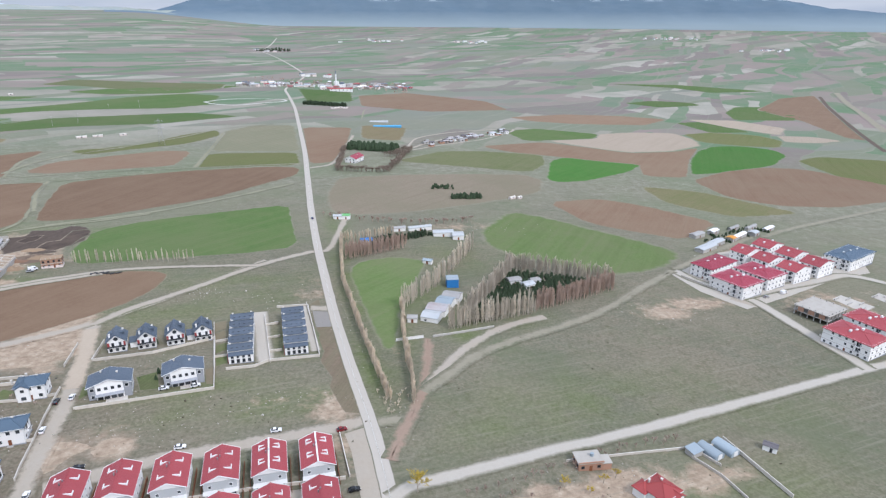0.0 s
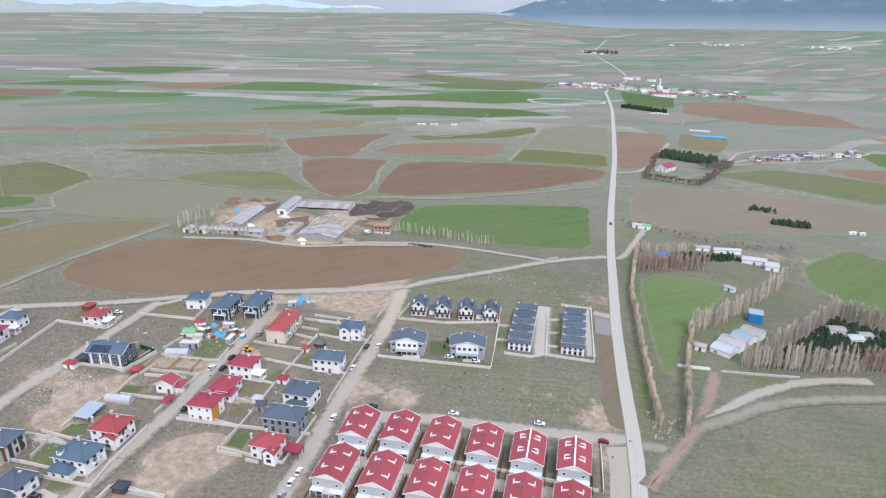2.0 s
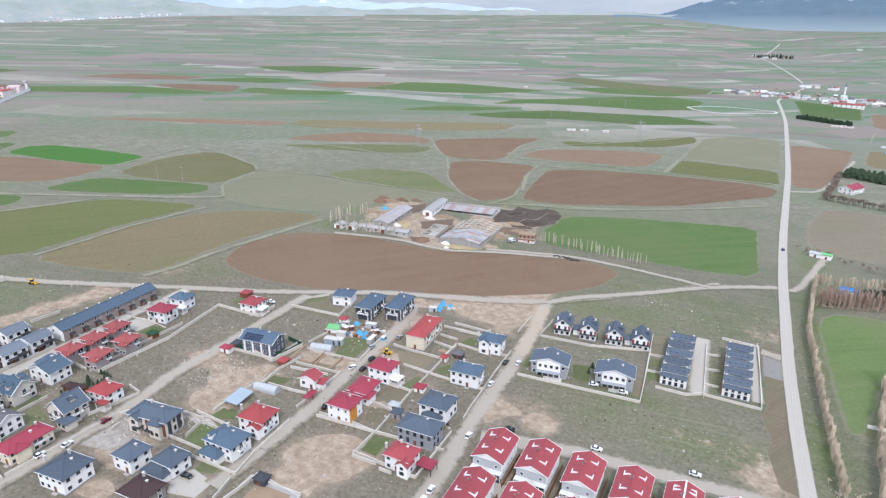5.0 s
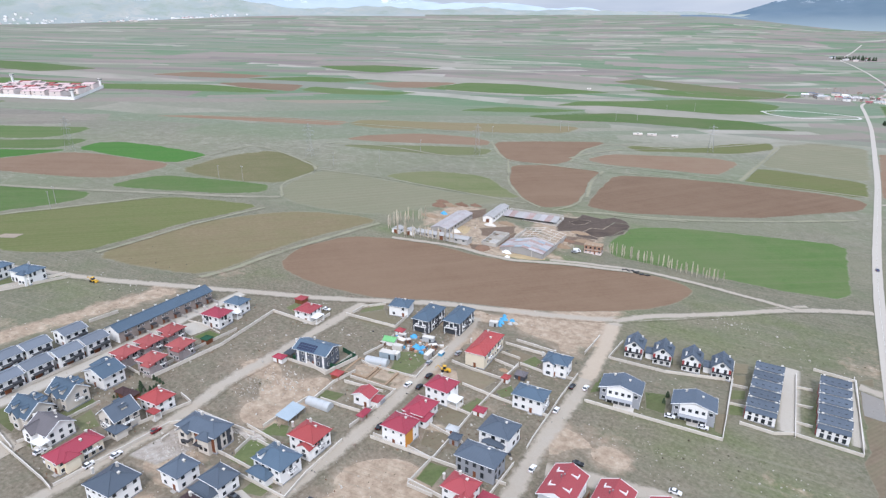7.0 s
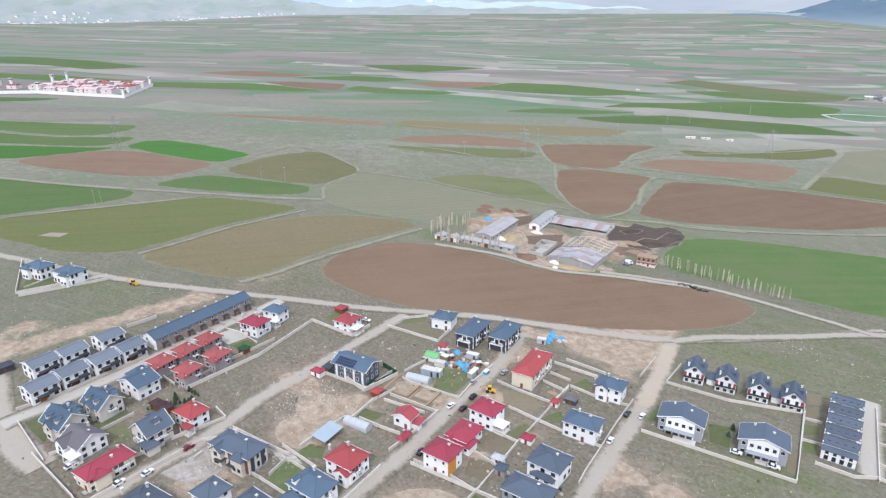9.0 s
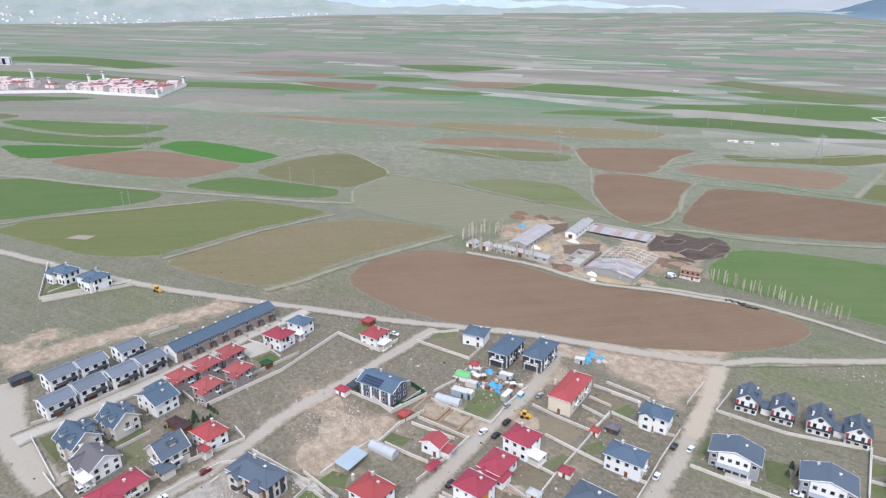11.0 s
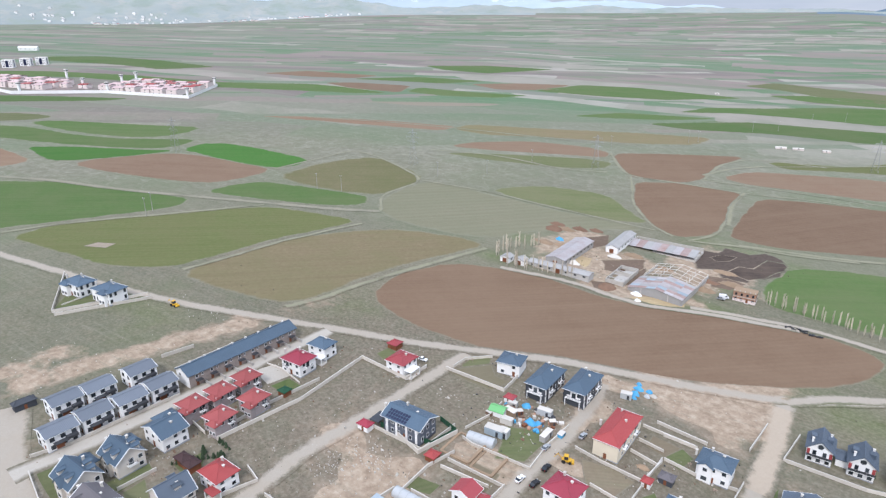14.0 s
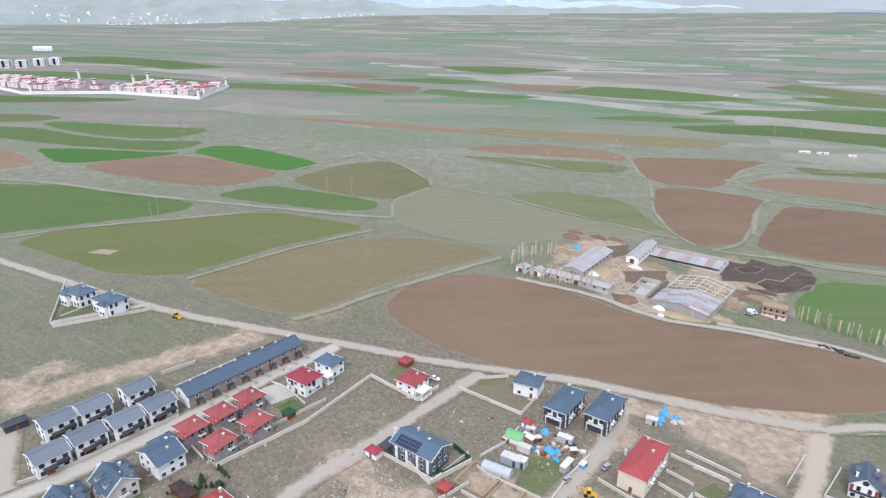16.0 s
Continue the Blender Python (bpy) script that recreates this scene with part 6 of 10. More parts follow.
house(-180.4, 162.0, 9.6, 8.8, 6.5, "hip", "crimson_roof", "white", 14, 2.2, chimneys=2, porch=(7.0, -1.5, 4.6, 5.0, "snowwhite"), label="white villa with a crimson roof and flat white porch")
house(-154.2, 184.8, 12.0, 8.2, 6.4, "hip", "blue_roof", "white", 18, 1.9, chimneys=2, label="white two-storey house under a low blue roof", balconies=((90, 0, 3.2, 3.4),))
house(-162.7, 213.2, 10.2, 8.0, 6.4, "hip", "blue_roof", "white", 18, 1.9, chimneys=3, label="white two-storey house under a low blue roof", front_gable=(-2.2, 4.4, 2.0, 6.2, 1.2))
house(-147.9, 159.4, 11.2, 9.8, 6.2, "hip", "slate_roof", "white", 14, 2.2, chimneys=1, wing=(0.6, -4.2, 7.5, 4.6, 3.2, 1.2), frame="dark_frame", label="white villa under a dark slate roof with a deep porch")
house(-142.4, 143.6, 14.0, 8.6, 6.4, "hip", "slate_roof", "grey_wall", 16, 2.6, chimneys=1, frame="dark_frame", gap=2.6, size=(1.2, 2.0), wing=(-7.6, 3.4, 4.0, 4.0, 2.8, 1.4), label="grey-clad villa with tall windows under a dark hipped roof")
red_house = house(-137.2, 129.2, 9.2, 7.6, 5.8, "hip", "red_roof", "white", 13, 2.0, chimneys=3, front_gable=(3.0, 4.0, 2.4, 4.8, 1.4), label="white villa under a red roof with round chimneys")
part("carport", Shape().box(8.4, 2.0, 2.6, 6.0, 5.0, 0.25), M["crimson_roof"], red_house, "red carport roof")
for px, py in ((5.8, -0.2), (11.0, -0.2), (5.8, 4.2), (11.0, 4.2)):
    part("carport_post", Shape().box(px, py, -1.0, 0.2, 0.2, 3.6), M["dark_frame"], red_house)

# white semi-detached houses under grey sheet roofs
for cx, cy in ((-289.8, 37.7), (-293.9, 48.6), (-307.3, 40.9), (-310.0, 52.0), (-296.7, 60.3), (-300.6, 71.4), (-314.0, 66.6)):
    semi = house(cx, cy, 8.4, 10.0, 5.6, "gable", "grey_roof", "white", 17, 1.5, ridge="y", chimneys=0, over=0.4, frame="dark_frame", gap=2.8, label="white semi-detached house under a low grey sheet roof", group="white semi-detached houses")
    part("entrance_panel", Shape().box(4.26, -1.2, 0.3, 0.16, 2.6, 2.6), M["wood"], semi, "brown timber entrance panel")
    part("porch_roof", Shape().box(5.2, -1.2, 2.95, 2.0, 4.2, 0.2), M["dark_frame"], semi)
    part("upper_balcony", Shape().box(5.0, 2.4, 2.9, 1.6, 3.4, 0.9), M["dark_frame"], semi)

# terraced row, seven bays
terrace = place(thing("terraced_row", "long stone-fronted terrace under one slate-blue roof", "house"), -310.4, 104.2, 17)
part("wall", body(9.0, 50.5, 5.4, "y", 2.2), M["white"], terrace)
part("stone_front", Shape().box(4.56, 0, -1.4, 0.16, 50.4, 6.7), M["stone"], terrace, "rough brown stone cladding")
terrace_roof = part("roof", roof_gable(9.0, 50.5, 5.4, 2.2, 0.6), M["blue_roof"], terrace)
for k in range(8):
    yy = -22.0 + 6.3 * k
    window(terrace, 4.64, yy, 4.1, 90, 1.2, 1.5)
    window(terrace, 4.64, yy + 2.4, 4.1, 90, 0.9, 1.2)
    part("front_door", Shape().box(4.68, yy, 0.0, 0.1, 1.1, 2.2), M["wood"], terrace)
    part("porch_roof", Shape().box(5.5, yy + 0.4, 2.6, 1.9, 2.6, 0.2), M["dark_frame"], terrace)
    part("yard_wall", Shape().box(6.6, yy + 2.9, -1.2, 4.2, 0.25, 2.4), M["concrete"], terrace)
    chimney(terrace_roof, -1.2, yy + 1.0, 6.9, "white", 0.9)
    part("back_garden_wall", Shape().box(-8.0, yy + 2.9, -1.0, 9.0, 0.3, 2.2), M["coping" if k < 4 else "dark_frame"], terrace)
part("back_garden_wall", Shape().box(-12.4, -9.0, -1.0, 0.3, 26.0, 2.2), M["coping"], terrace)
part("back_garden_wall", Shape().box(-12.4, 14.0, -1.0, 0.3, 19.0, 2.2), M["dark_frame"], terrace)
window(terrace, -1.8, -25.25, 4.0, 0)

# five small stone houses under orange-red roofs
for cx, cy, t in ((-281.5, 78.4, 20), (-284.6, 89.0, 20), (-288.6, 100.0, 20), (-269.8, 84.6, 24), (-274.0, 98.0, 24)):
    house(cx, cy, 7.6, 7.6, 5.6, "hip", "tile_roof", "mauve_stone", t, 2.0, chimneys=1, over=0.7, gap=2.8, wing=(2.2, -4.2, 3.6, 2.2, 5.0, 1.2), balconies=((90, 1.2, 3.0, 2.4),), label="small stone-clad house under an orange-red hipped roof", group="five stone houses")

house(-290.4, 121.8, 10.2, 8.6, 6.0, "hip", "crimson_roof", "white", 22, 2.2, chimneys=3, balconies=((0, -2, 3.1, 3.4), (90, 0, 3.1, 3.0)), label="white villa with balconies under a crimson hipped roof")
house(-296.2, 134.6, 8.8, 7.4, 5.8, "hip", "blue_roof", "white", 24, 2.4, chimneys=1, porch=(3.4, -5.6, 5.0, 3.4, "snowwhite"), label="white house under a blue hipped roof with a porch")
house(-269.6, 157.6, 8.6, 9.2, 5.4, "hip", "red_roof", "white", 20, 1.9, chimneys=1, porch=(6.2, -1.0, 3.6, 6.0, "snowwhite"), label="white house with a red hipped roof on a corner plot")
house(-272.6, 67.6, 11.4, 9.0, 5.4, "gable", "blue_roof", "white", 19, 2.4, ridge="y", chimneys=2, wing=(-5.0, 3.5, 6.0, 7.0, 5.2, 2.2), label="white house with stone corners under crossing blue roofs")
house(-266.6, 53.4, 10.4, 9.0, 5.6, "gable", "blue_roof", "ivory", 20, 3.4, ridge="x", chimneys=3, dormer=[(2.4, -3.0), (-2.4, -3.0), (0.2, 3.2), (3.6, 2.6)], front_gable=(0.2, 3.6, 1.8, 5.6, 2.0), balconies=((90, 0, 3.0, 3.0),), wing=(-3.6, 4.0, 5.0, 5.0, 5.4, 2.6), label="villa with a steep blue roof, dormers and a side tower")
house(-262.6, 40.6, 11.0, 9.4, 5.6, "gable", "blue_roof", "ivory", 20, 3.6, ridge="x", chimneys=3, dormer=[(2.6, -3.0), (-2.6, -3.0), (0.2, 3.2), (3.6, 2.6)], front_gable=(0.2, 3.6, 1.8, 5.6, 2.0), balconies=((90, 0, 3.0, 3.0),), wing=(-4.0, 4.2, 5.4, 5.4, 5.4, 2.8), label="villa with a steep blue roof, dormers and a side tower")
house(-249.4, 43.6, 10.4, 9.4, 4.8, "gable", "mauve_roof", "white", 20, 2.9, ridge="x", chimneys=3, porch=(3.4, -6.2, 5.4, 3.6, "snowwhite"), front_gable=(-2.6, 5.0, 2.6, 4.6, 2.2), label="white villa under a weathered grey tiled roof")
house(-231.9, 46.0, 7.4, 15.0, 4.9, "hip", "crimson_roof", "cream", 17, 2.2, chimneys=2, gap=2.4, wing=(2.6, -3.4, 4.4, 4.8, 4.6, 1.4), balconies=((90, 3, 2.9, 5.0),), label="cream villa under a long crimson roof beside the street")
house(-241.0, 62.8, 9.2, 9.2, 5.8, "gable", "slate_roof", "ivory", 16, 3.6, ridge="y", chimneys=1, band="dark_wall", balconies=((90, 0, 3.2, 4.0), (0, 0, 3.2, 4.2)), dormer=[(2.2, 0.5), (-2.2, 1.2)], wing=(4.6, -4.2, 5.0, 4.2, 3.0, 1.4), frame="dark_frame", label="stone villa under a steep dark-blue gabled roof")
house(-243.0, 76.6, 9.0, 7.6, 5.0, "hip", "scarlet_roof", "white", 18, 2.2, chimneys=2, porch=(4.2, -5.2, 4.6, 3.0, "scarlet_roof"), label="white house under a bright red hipped roof")
jagged = house(-214.2, 81.8, 17.0, 8.2, 6.4, "hip", "slate_roof", "ivory", 21, 2.2, chimneys=2, frame="dark_frame", gap=2.3, size=(1.0, 2.0), front_gable=(-4.4, 4.4, 2.4, 5.8, 1.6), wing=(4.6, -4.0, 4.8, 3.4, 5.6, 1.8), label="grey and cream villa under jagged slate roofs")
for u in (-6.9, 0.4, 7.6):
    part("timber_panel", Shape().box(u, -4.16, 0.3, 1.3, 0.14, 5.8), M["wood"], jagged, "reddish-brown timber panel")
for u in (-2.4, 2.0):
    part("dark_bay", Shape().box(8.56, u, 0.3, 0.14, 1.5, 5.6), M["dark_wall"], jagged, "dark glazed bay strip")
    part("garage_canopy", Shape().box(u * 1.2, -5.4, 2.7, 3.2, 2.6, 0.22), M["dark_frame"], jagged, "dark flat entrance canopy")
house(-207.2, 50.0, 11.0, 10.4, 6.0, "hip", "slate_roof", "white", 19, 2.6, chimneys=3, label="white villa under a broad slate hipped roof", gap=2.5)
house(-189.4, 75.2, 8.6, 7.6, 5.0, "hip", "slate_roof", "white", 14, 2.8, chimneys=1, wing=(-1.0, -4.6, 9.0, 4.6, 2.8, 1.8), label="white villa with a steep slate pyramid roof")
house(-183.0, 62.5, 10.0, 8.6, 4.6, "hip", "dark_roof", "stone", 16, 2.6, chimneys=2, label="stone house under a black and red roof")
house(-200.5, 67.5, 8.0, 8.0, 5.6, "hip", "slate_roof", "white", 16, 2.4, chimneys=1, label="white house under a slate roof with tall windows")
house(-409.0, 56.8, 13.0, 9.0, 6.4, "hip", "blue_roof", "white", 26, 2.0, chimneys=3, gap=2.2, size=(1.2, 1.9), frame="dark_frame", wing=(-3.0, -4.4, 5.0, 4.0, 6.0, 1.4), label="white villa with a rounded bay under a blue roof")
house(-393.8, 67.8, 13.0, 9.6, 6.4, "hip", "blue_roof", "white", 26, 2.0, chimneys=3, gap=2.2, size=(1.2, 1.9), frame="dark_frame", wing=(3.0, -4.4, 5.0, 4.0, 6.0, 1.4), label="white villa with a rounded bay under a blue roof")


# ---- the red-roofed duplex estate ----
def duplex(x, y, patio=False):
    """A two-family house: its ridge runs back from the street gable, with notched roof terraces behind white upstands."""
    ob = place(thing("duplex_house", "red-roofed two-family house with a pale clapboard gable", "house", "red duplex estate"), x, y, 15)
    w, d, h, rise = 10.4, 15.2, 6.2, 2.3
    part("wall", body(w, d, h, "y", rise), M["white"], ob)
    part("plinth", Shape().box(0, 0, -1.6, w + 0.1, d + 0.1, 1.9), M["grey_wall"], ob)
    lap = [(-d / 2 + 0.1, 3.1), (-d / 2 - 0.10, 3.1)]
    for k in range(9):
        z = 3.1 + 0.34 * k
        lap += [(-d / 2 - 0.04, z + 0.34), (-d / 2 - 0.10, z + 0.34)]
    lap += [(-d / 2 + 0.1, 6.16)]
    cl = Shape().extrude(lap, -w / 2 + 0.1, w / 2 - 0.1)
    cl.v = [(y, x, z) for x, y, z in cl.v]
    part("clapboard", cl, M["film"], ob, "pale grey clapboard front")
    roof = part("roof", roof_gable(w, d, h, rise, 0.6), M["red_roof"], ob)
    e, r = w / 2 + 0.6, h + rise + 0.2
    fall = rise / (w / 2)
    for q in (-1, 1):
        for yy in (-d / 2 - 0.6, d / 2 + 0.6):
            part("bargeboard", Shape().rod((q * e, yy, r - fall * e - 0.05), (0, yy, r - 0.05), 0.17, 0.17), M["frame"], roof, "white bargeboard")
        part("gutter", Shape().box(q * e, 0, r - fall * e - 0.2, 0.16, d + 1.2, 0.2), M["frame"], roof)
    if patio:
        part("ridge_cap", Shape().box(0, 0, r - 0.05, 0.55, d + 1.0, 0.16), M["frame"], roof, "white ridge cap")
    for q in (-1, 1):
        for yy in (-3.9, 3.3):
            n = Shape()
            x0, x1 = 1.2, 3.4
            z0, z1 = r - fall * x0, r - fall * x1
            n.add([(q * x0, yy, z0), (q * x1, yy, z1), (q * x1, yy + 0.28, z1), (q * x0, yy + 0.28, z0),
                   (q * x0, yy, z0 + 0.12), (q * x1, yy, z1 + 0.75), (q * x1, yy + 0.28, z1 + 0.75), (q * x0, yy + 0.28, z0 + 0.12)],
                  [(0, 1, 2, 3), (4, 5, 6, 7), (0, 1, 5, 4), (1, 2, 6, 5), (2, 3, 7, 6), (3, 0, 4, 7)])
            n.box(q * x1, yy + 1.0, z1 - 0.2, 0.3, 2.1, 0.62)
            if patio:
                n.box(q * (x0 + x1) / 2, yy + 2.0, z1 + 0.1, x1 - x0, 0.25, 0.7)
            part("roof_terrace", n, M["frame"], roof, "white upstand of a roof terrace")
    for k in range(2):
        part("flue", Shape().rod((-0.9 + 0.7 * k, 0.5 + k, r - 1.0), (-0.9 + 0.7 * k, 0.5 + k, r + 0.6), 0.22, 0.22, 8), M["metal"], roof)
    for u in (-3.2, 3.2):
        part("garden_door", Shape().box(u, -d / 2 - 0.04, 0.2, 2.6, 0.1, 2.2), M["glass"], ob)
        window(ob, u, -d / 2 - 0.08, 4.4, 0, 1.1, 1.2)
        part("veranda_roof", Shape().box(u, -d / 2 - 1.0, 2.75, 4.4, 2.0, 0.18), M["frame"], ob)
        part("veranda_rail", Shape().box(u, -d / 2 - 1.9, -0.4, 4.4, 0.12, 1.3), M["dark_frame"], ob)
        for a in (-2.1, 0.0, 2.1):
            part("veranda_post", Shape().box(u + a, -d / 2 - 1.9, -1.2, 0.18, 0.18, 3.95), M["frame"], ob)
    for q, face in ((1, 90),):
        for yy in (-5.5, -1.5, 2.0, 5.5):
            for z in (1.7, 4.6):
                window(ob, q * w / 2, yy, z, face, 1.0, 1.3)
    for q in (-1, 1):
        part("party_fence", Shape().box(q * 6.6, -2, -1.0, 0.15, 18.0, 2.3), M["wood"], ob)
    return ob


for k, (ux, uy) in enumerate(((-115.9, 153.1), (-102.0, 158.6), (-87.6, 163.6), (-72.9, 168.1), (-58.3, 172.7), (-43.2, 177.3))):
    duplex(ux, uy, k > 3)
for k in range(6):
    duplex(-109.6 + 14.45 * k, 131.2 + 4.75 * k, False)


# ---- the walled estate of alpine houses, twin villas and stepped terraces ----
def alpine_house(x, y):
    ob = place(thing("alpine_house", "white gabled house with red shutters and a round attic window", "house", "alpine houses"), x, y, 22)
    w, d, h, rise = 7.6, 9.0, 5.8, 3.0
    part("wall", body(w, d, h, "y", rise), M["white"], ob)
    part("plinth", Shape().box(0, 0, -1.6, w + 0.1, d + 0.1, 1.9), M["grey_wall"], ob)
    roof = part("roof", roof_gable(w, d, h, rise, 0.7), M["slate_roof"], ob)
    for q in (-1, 1):
        chimney(roof, q * 2.6, 2.5 * q, h + 1.4, "white", 1.2)
        part("dormer", Shape().box(q * 2.4, 0.5, h + 0.6, 1.8, 2.4, 1.7), M["slate_roof"], roof)
    part("balcony", Shape().box(0, -d / 2 - 0.6, 2.8, w, 1.2, 0.18), M["white"], ob)
    part("balcony_rail", Shape().box(0, -d / 2 - 1.15, 2.98, w, 0.1, 0.85), M["dark_frame"], ob)
    ring = Shape()
    for k in range(16):
        a, b = 2 * math.pi * k / 16, 2 * math.pi * (k + 1) / 16
        ring.rod((1.0 * math.cos(a), -d / 2 - 0.05, 6.7 + 1.0 * math.sin(a)), (1.0 * math.cos(b), -d / 2 - 0.05, 6.7 + 1.0 * math.sin(b)), 0.12, 0.12, 4)
    oculus = part("attic_window", ring, M["frame"], ob, "round attic window")
    part("pane", Shape().rod((0, -d / 2 - 0.06, 6.7), (0, -d / 2 + 0.02, 6.7), 0.95, 0.95, 16), M["glass"], oculus)
    for u in (-2.6, 0, 2.6):
        window(ob, u, -d / 2, 1.5, 0, 1.3, 1.6, "dark_frame")
    for u in (-1.5, 1.5):
        window(ob, u, -d / 2, 4.1, 0, 1.1, 1.7, "dark_frame")
    for u in (-3.3, 3.3):
        part("shutter", Shape().box(u, -d / 2 - 0.06, 3.1, 0.9, 0.12, 2.0), M["scarlet_roof"], ob, "red shutter panel")
    for q, face in ((1, 90),):
        for yy in (-2.5, 2.0):
            window(ob, q * w / 2, yy, 1.6, face)
            window(ob, q * w / 2, yy, 4.4, face)


for ax, ay in ((-149.2, 253.6), (-137.8, 258.2), (-126.6, 263.0), (-115.4, 267.8)):
    alpine_house(ax, ay)
for ax, ay in ((-143.5, 257.5), (-121.0, 267.0)):
    link = place(thing("garage", "low garage with a slate roof between two houses", "garage", "link garages"), ax, ay, 22)
    part("wall", Shape().box(0, 0, -1.4, 3.4, 6.0, 4.2), M["white"], link)
    part("roof", roof_gable(3.4, 6.0, 2.8, 1.0, 0.3, "x"), M["slate_roof"], link)

for vx, vy in ((-134.2, 217.6), (-109.6, 229.6)):
    villa = house(vx, vy, 15.4, 9.6, 6.2, "gable", "slate_roof", "grey_wall", 22, 2.4, ridge="y", chimneys=2, frame="frame", gap=2.6, label="broad grey villa with a white central bay and slate roof", group="twin grey villas")
    part("white_bay", Shape().extrude([(-5.0, 0.0), (5.0, 0.0), (5.0, 6.6), (0, 8.0), (-5.0, 6.6)], -5.25, -4.78), M["white"], villa, "white rendered central bay")
    for u in (-3.6, -1.2, 1.2, 3.6):
        window(villa, u, -5.25, 4.9, 0, 1.2, 1.3, "dark_frame")
        part("patio_door", Shape().box(u, -5.3, 0.1, 1.9, 0.1, 2.3), M["glass"], villa)
    part("terrace", Shape().box(0, -6.6, -1.4, 12.0, 2.8, 1.5), M["coping"], villa)
    part("pergola", Shape().box(0, -6.4, 2.7, 10.4, 2.2, 0.16), M["grey_wall"], villa)


def stepped_terrace(x, y, turn, n, length):
    """Attached units climbing the slope, each with its own crosswise roof."""
    for k in range(n):
        step = length / n
        a = radians(turn + 90)
        ux, uy = x + math.cos(a) * step * (k + 0.5), y + math.sin(a) * step * (k + 0.5)
        ob = place(thing("terrace_house", "white terrace unit with red door frame under a slate roof", "house", "stepped terraces"), ux, uy, turn, 0.15)
        w, d, h = 10.6, step - 0.04, 5.6
        back = d * 0.72
        front = d - back - 0.04
        part("wall", body(w, back, h, "x", 1.5), M["white"], ob, at=pose(0, (d - back) / 2, 0))
        part("lower_front", Shape().box(0, -d / 2 + (d - back) / 2, -1.8, w, front, 5.9), M["white"], ob)
        part("front_roof", Shape().slab([(-w / 2 - 0.2, -d / 2 - 0.3, 4.1), (w / 2 + 0.2, -d / 2 - 0.3, 4.1), (w / 2 + 0.2, -d / 2 + front, 4.9), (-w / 2 - 0.2, -d / 2 + front, 4.9)], 0.18), M["slate_roof"], ob)
        roof = part("roof", roof_gable(w, back, h, 1.5, 0.35, "x"), M["slate_roof"], ob, at=pose(0, (d - back) / 2, 0))
        for q in (-1, 1):
            part("parapet", Shape().box(q * (w / 2 + 0.1), (d - back) / 2, h - 1.0, 0.3, back + 0.6, 1.4), M["frame"], ob)
            chimney(roof, q * 4.4, 0.4, h + 1.3, "white", 0.7)
        for u in (-3.6, -1.2, 1.2, 3.6):
            part("roof_window", Shape().box(u, -back * 0.26, h + 0.62, 0.9, 0.9, 0.22), M["glass"], roof)
            window(ob, u, -d / 2, 1.3, 0, 1.3, 1.8, "dark_frame")
            window(ob, u, -d / 2, 3.3, 0, 1.1, 1.1, "dark_frame")
        part("red_panel", Shape().box(-w / 2 - 0.3, -d * 0.32, 0.4, 0.2, 1.6, 4.0), M["scarlet_roof"], ob, "red side panel")
        for q, face in ((1, 90),):
            window(ob, q * (w / 2 + 0.02), 1.2, 1.6, face)
            window(ob, q * (w / 2 + 0.02), -1.2, 4.2, face)
        part("plinth", Shape().box(0, 0, -1.8, w + 0.1, d, 2.0), M["grey_wall"], ob)


stepped_terrace(-90.2, 244.6, 15.5, 5, 40.0)
stepped_terrace(-67.6, 254.8, 15.5, 5, 40.0)


# ---- apartment blocks east of the main road ----
def apartment(x, y, w, d, h, floors, cover, turn, label, roof="hip", rise=1.6, wall="white", gap=2.6, ridge="x"):
    ob = place(thing("apartment_block", label, "apartment block", "apartment blocks"), x, y, turn)
    part("wall", body(w, d, h, ridge if roof == "gable" else None, rise, 2.5), M[wall], ob)
    part("plinth", Shape().box(0, 0, -2.5, w + 0.12, d + 0.12, 2.9), M["grey_wall"], ob)
    if roof == "gable":
        top = part("roof", roof_gable(w, d, h, rise, 0.5, ridge), M[cover], ob)
    else:
        top = part("roof", roof_hip(w, d, h, rise, 0.7), M[cover], ob)
    for k in (-1, 0, 1):
        part("roof_box", Shape().box(0.05 * w * k, 0.22 * d * k, h + rise * 0.6, 1.0, 1.6, 1.0), M["frame"], top, "white stair-head box")
    windows_round(ob, w, d, h, floors, "frame", (1.3, 1.4), "fr", 3.3, door=True, skip=0.2)
    step = h / floors
    for fl in range(1, floors):
        balcony(ob, w * 0.25, -d / 2, fl * step + 0.1, 0, 3.4, 1.4)
        balcony(ob, -w / 2, d * 0.25, fl * step + 0.1, -90, 3.0, 1.3)
        part("floor_band", Shape().box(0, 0, fl * step - 0.1, w + 0.1, d + 0.1, 0.2), M["coping"], ob)
    return ob


apartment(182.3, 390.2, 15, 29, 9.0, 3, "crimson_roof", -55, "white three-storey apartment block under a crimson hipped roof", "hip")
apartment(184.5, 361, 23, 20, 9.0, 3, "crimson_roof", -58, "white three-storey apartment block under a crimson hipped roof", "hip")
apartment(207.5, 378, 24, 20, 9.0, 3, "crimson_roof", -58, "white three-storey apartment block under a crimson hipped roof", "hip")
apartment(217.5, 419.5, 12.5, 19, 9.0, 3, "red_roof", -58, "white apartment house under a plain red pitched roof", "gable", 2.6)
apartment(241.2, 436, 13.5, 19, 9.0, 3, "red_roof", -58, "white apartment house under a plain red pitched roof", "gable", 2.6)
apartment(225.7, 404.2, 13, 18, 9.0, 3, "red_roof", -60, "white apartment house under a plain red pitched roof", "gable", 2.6)
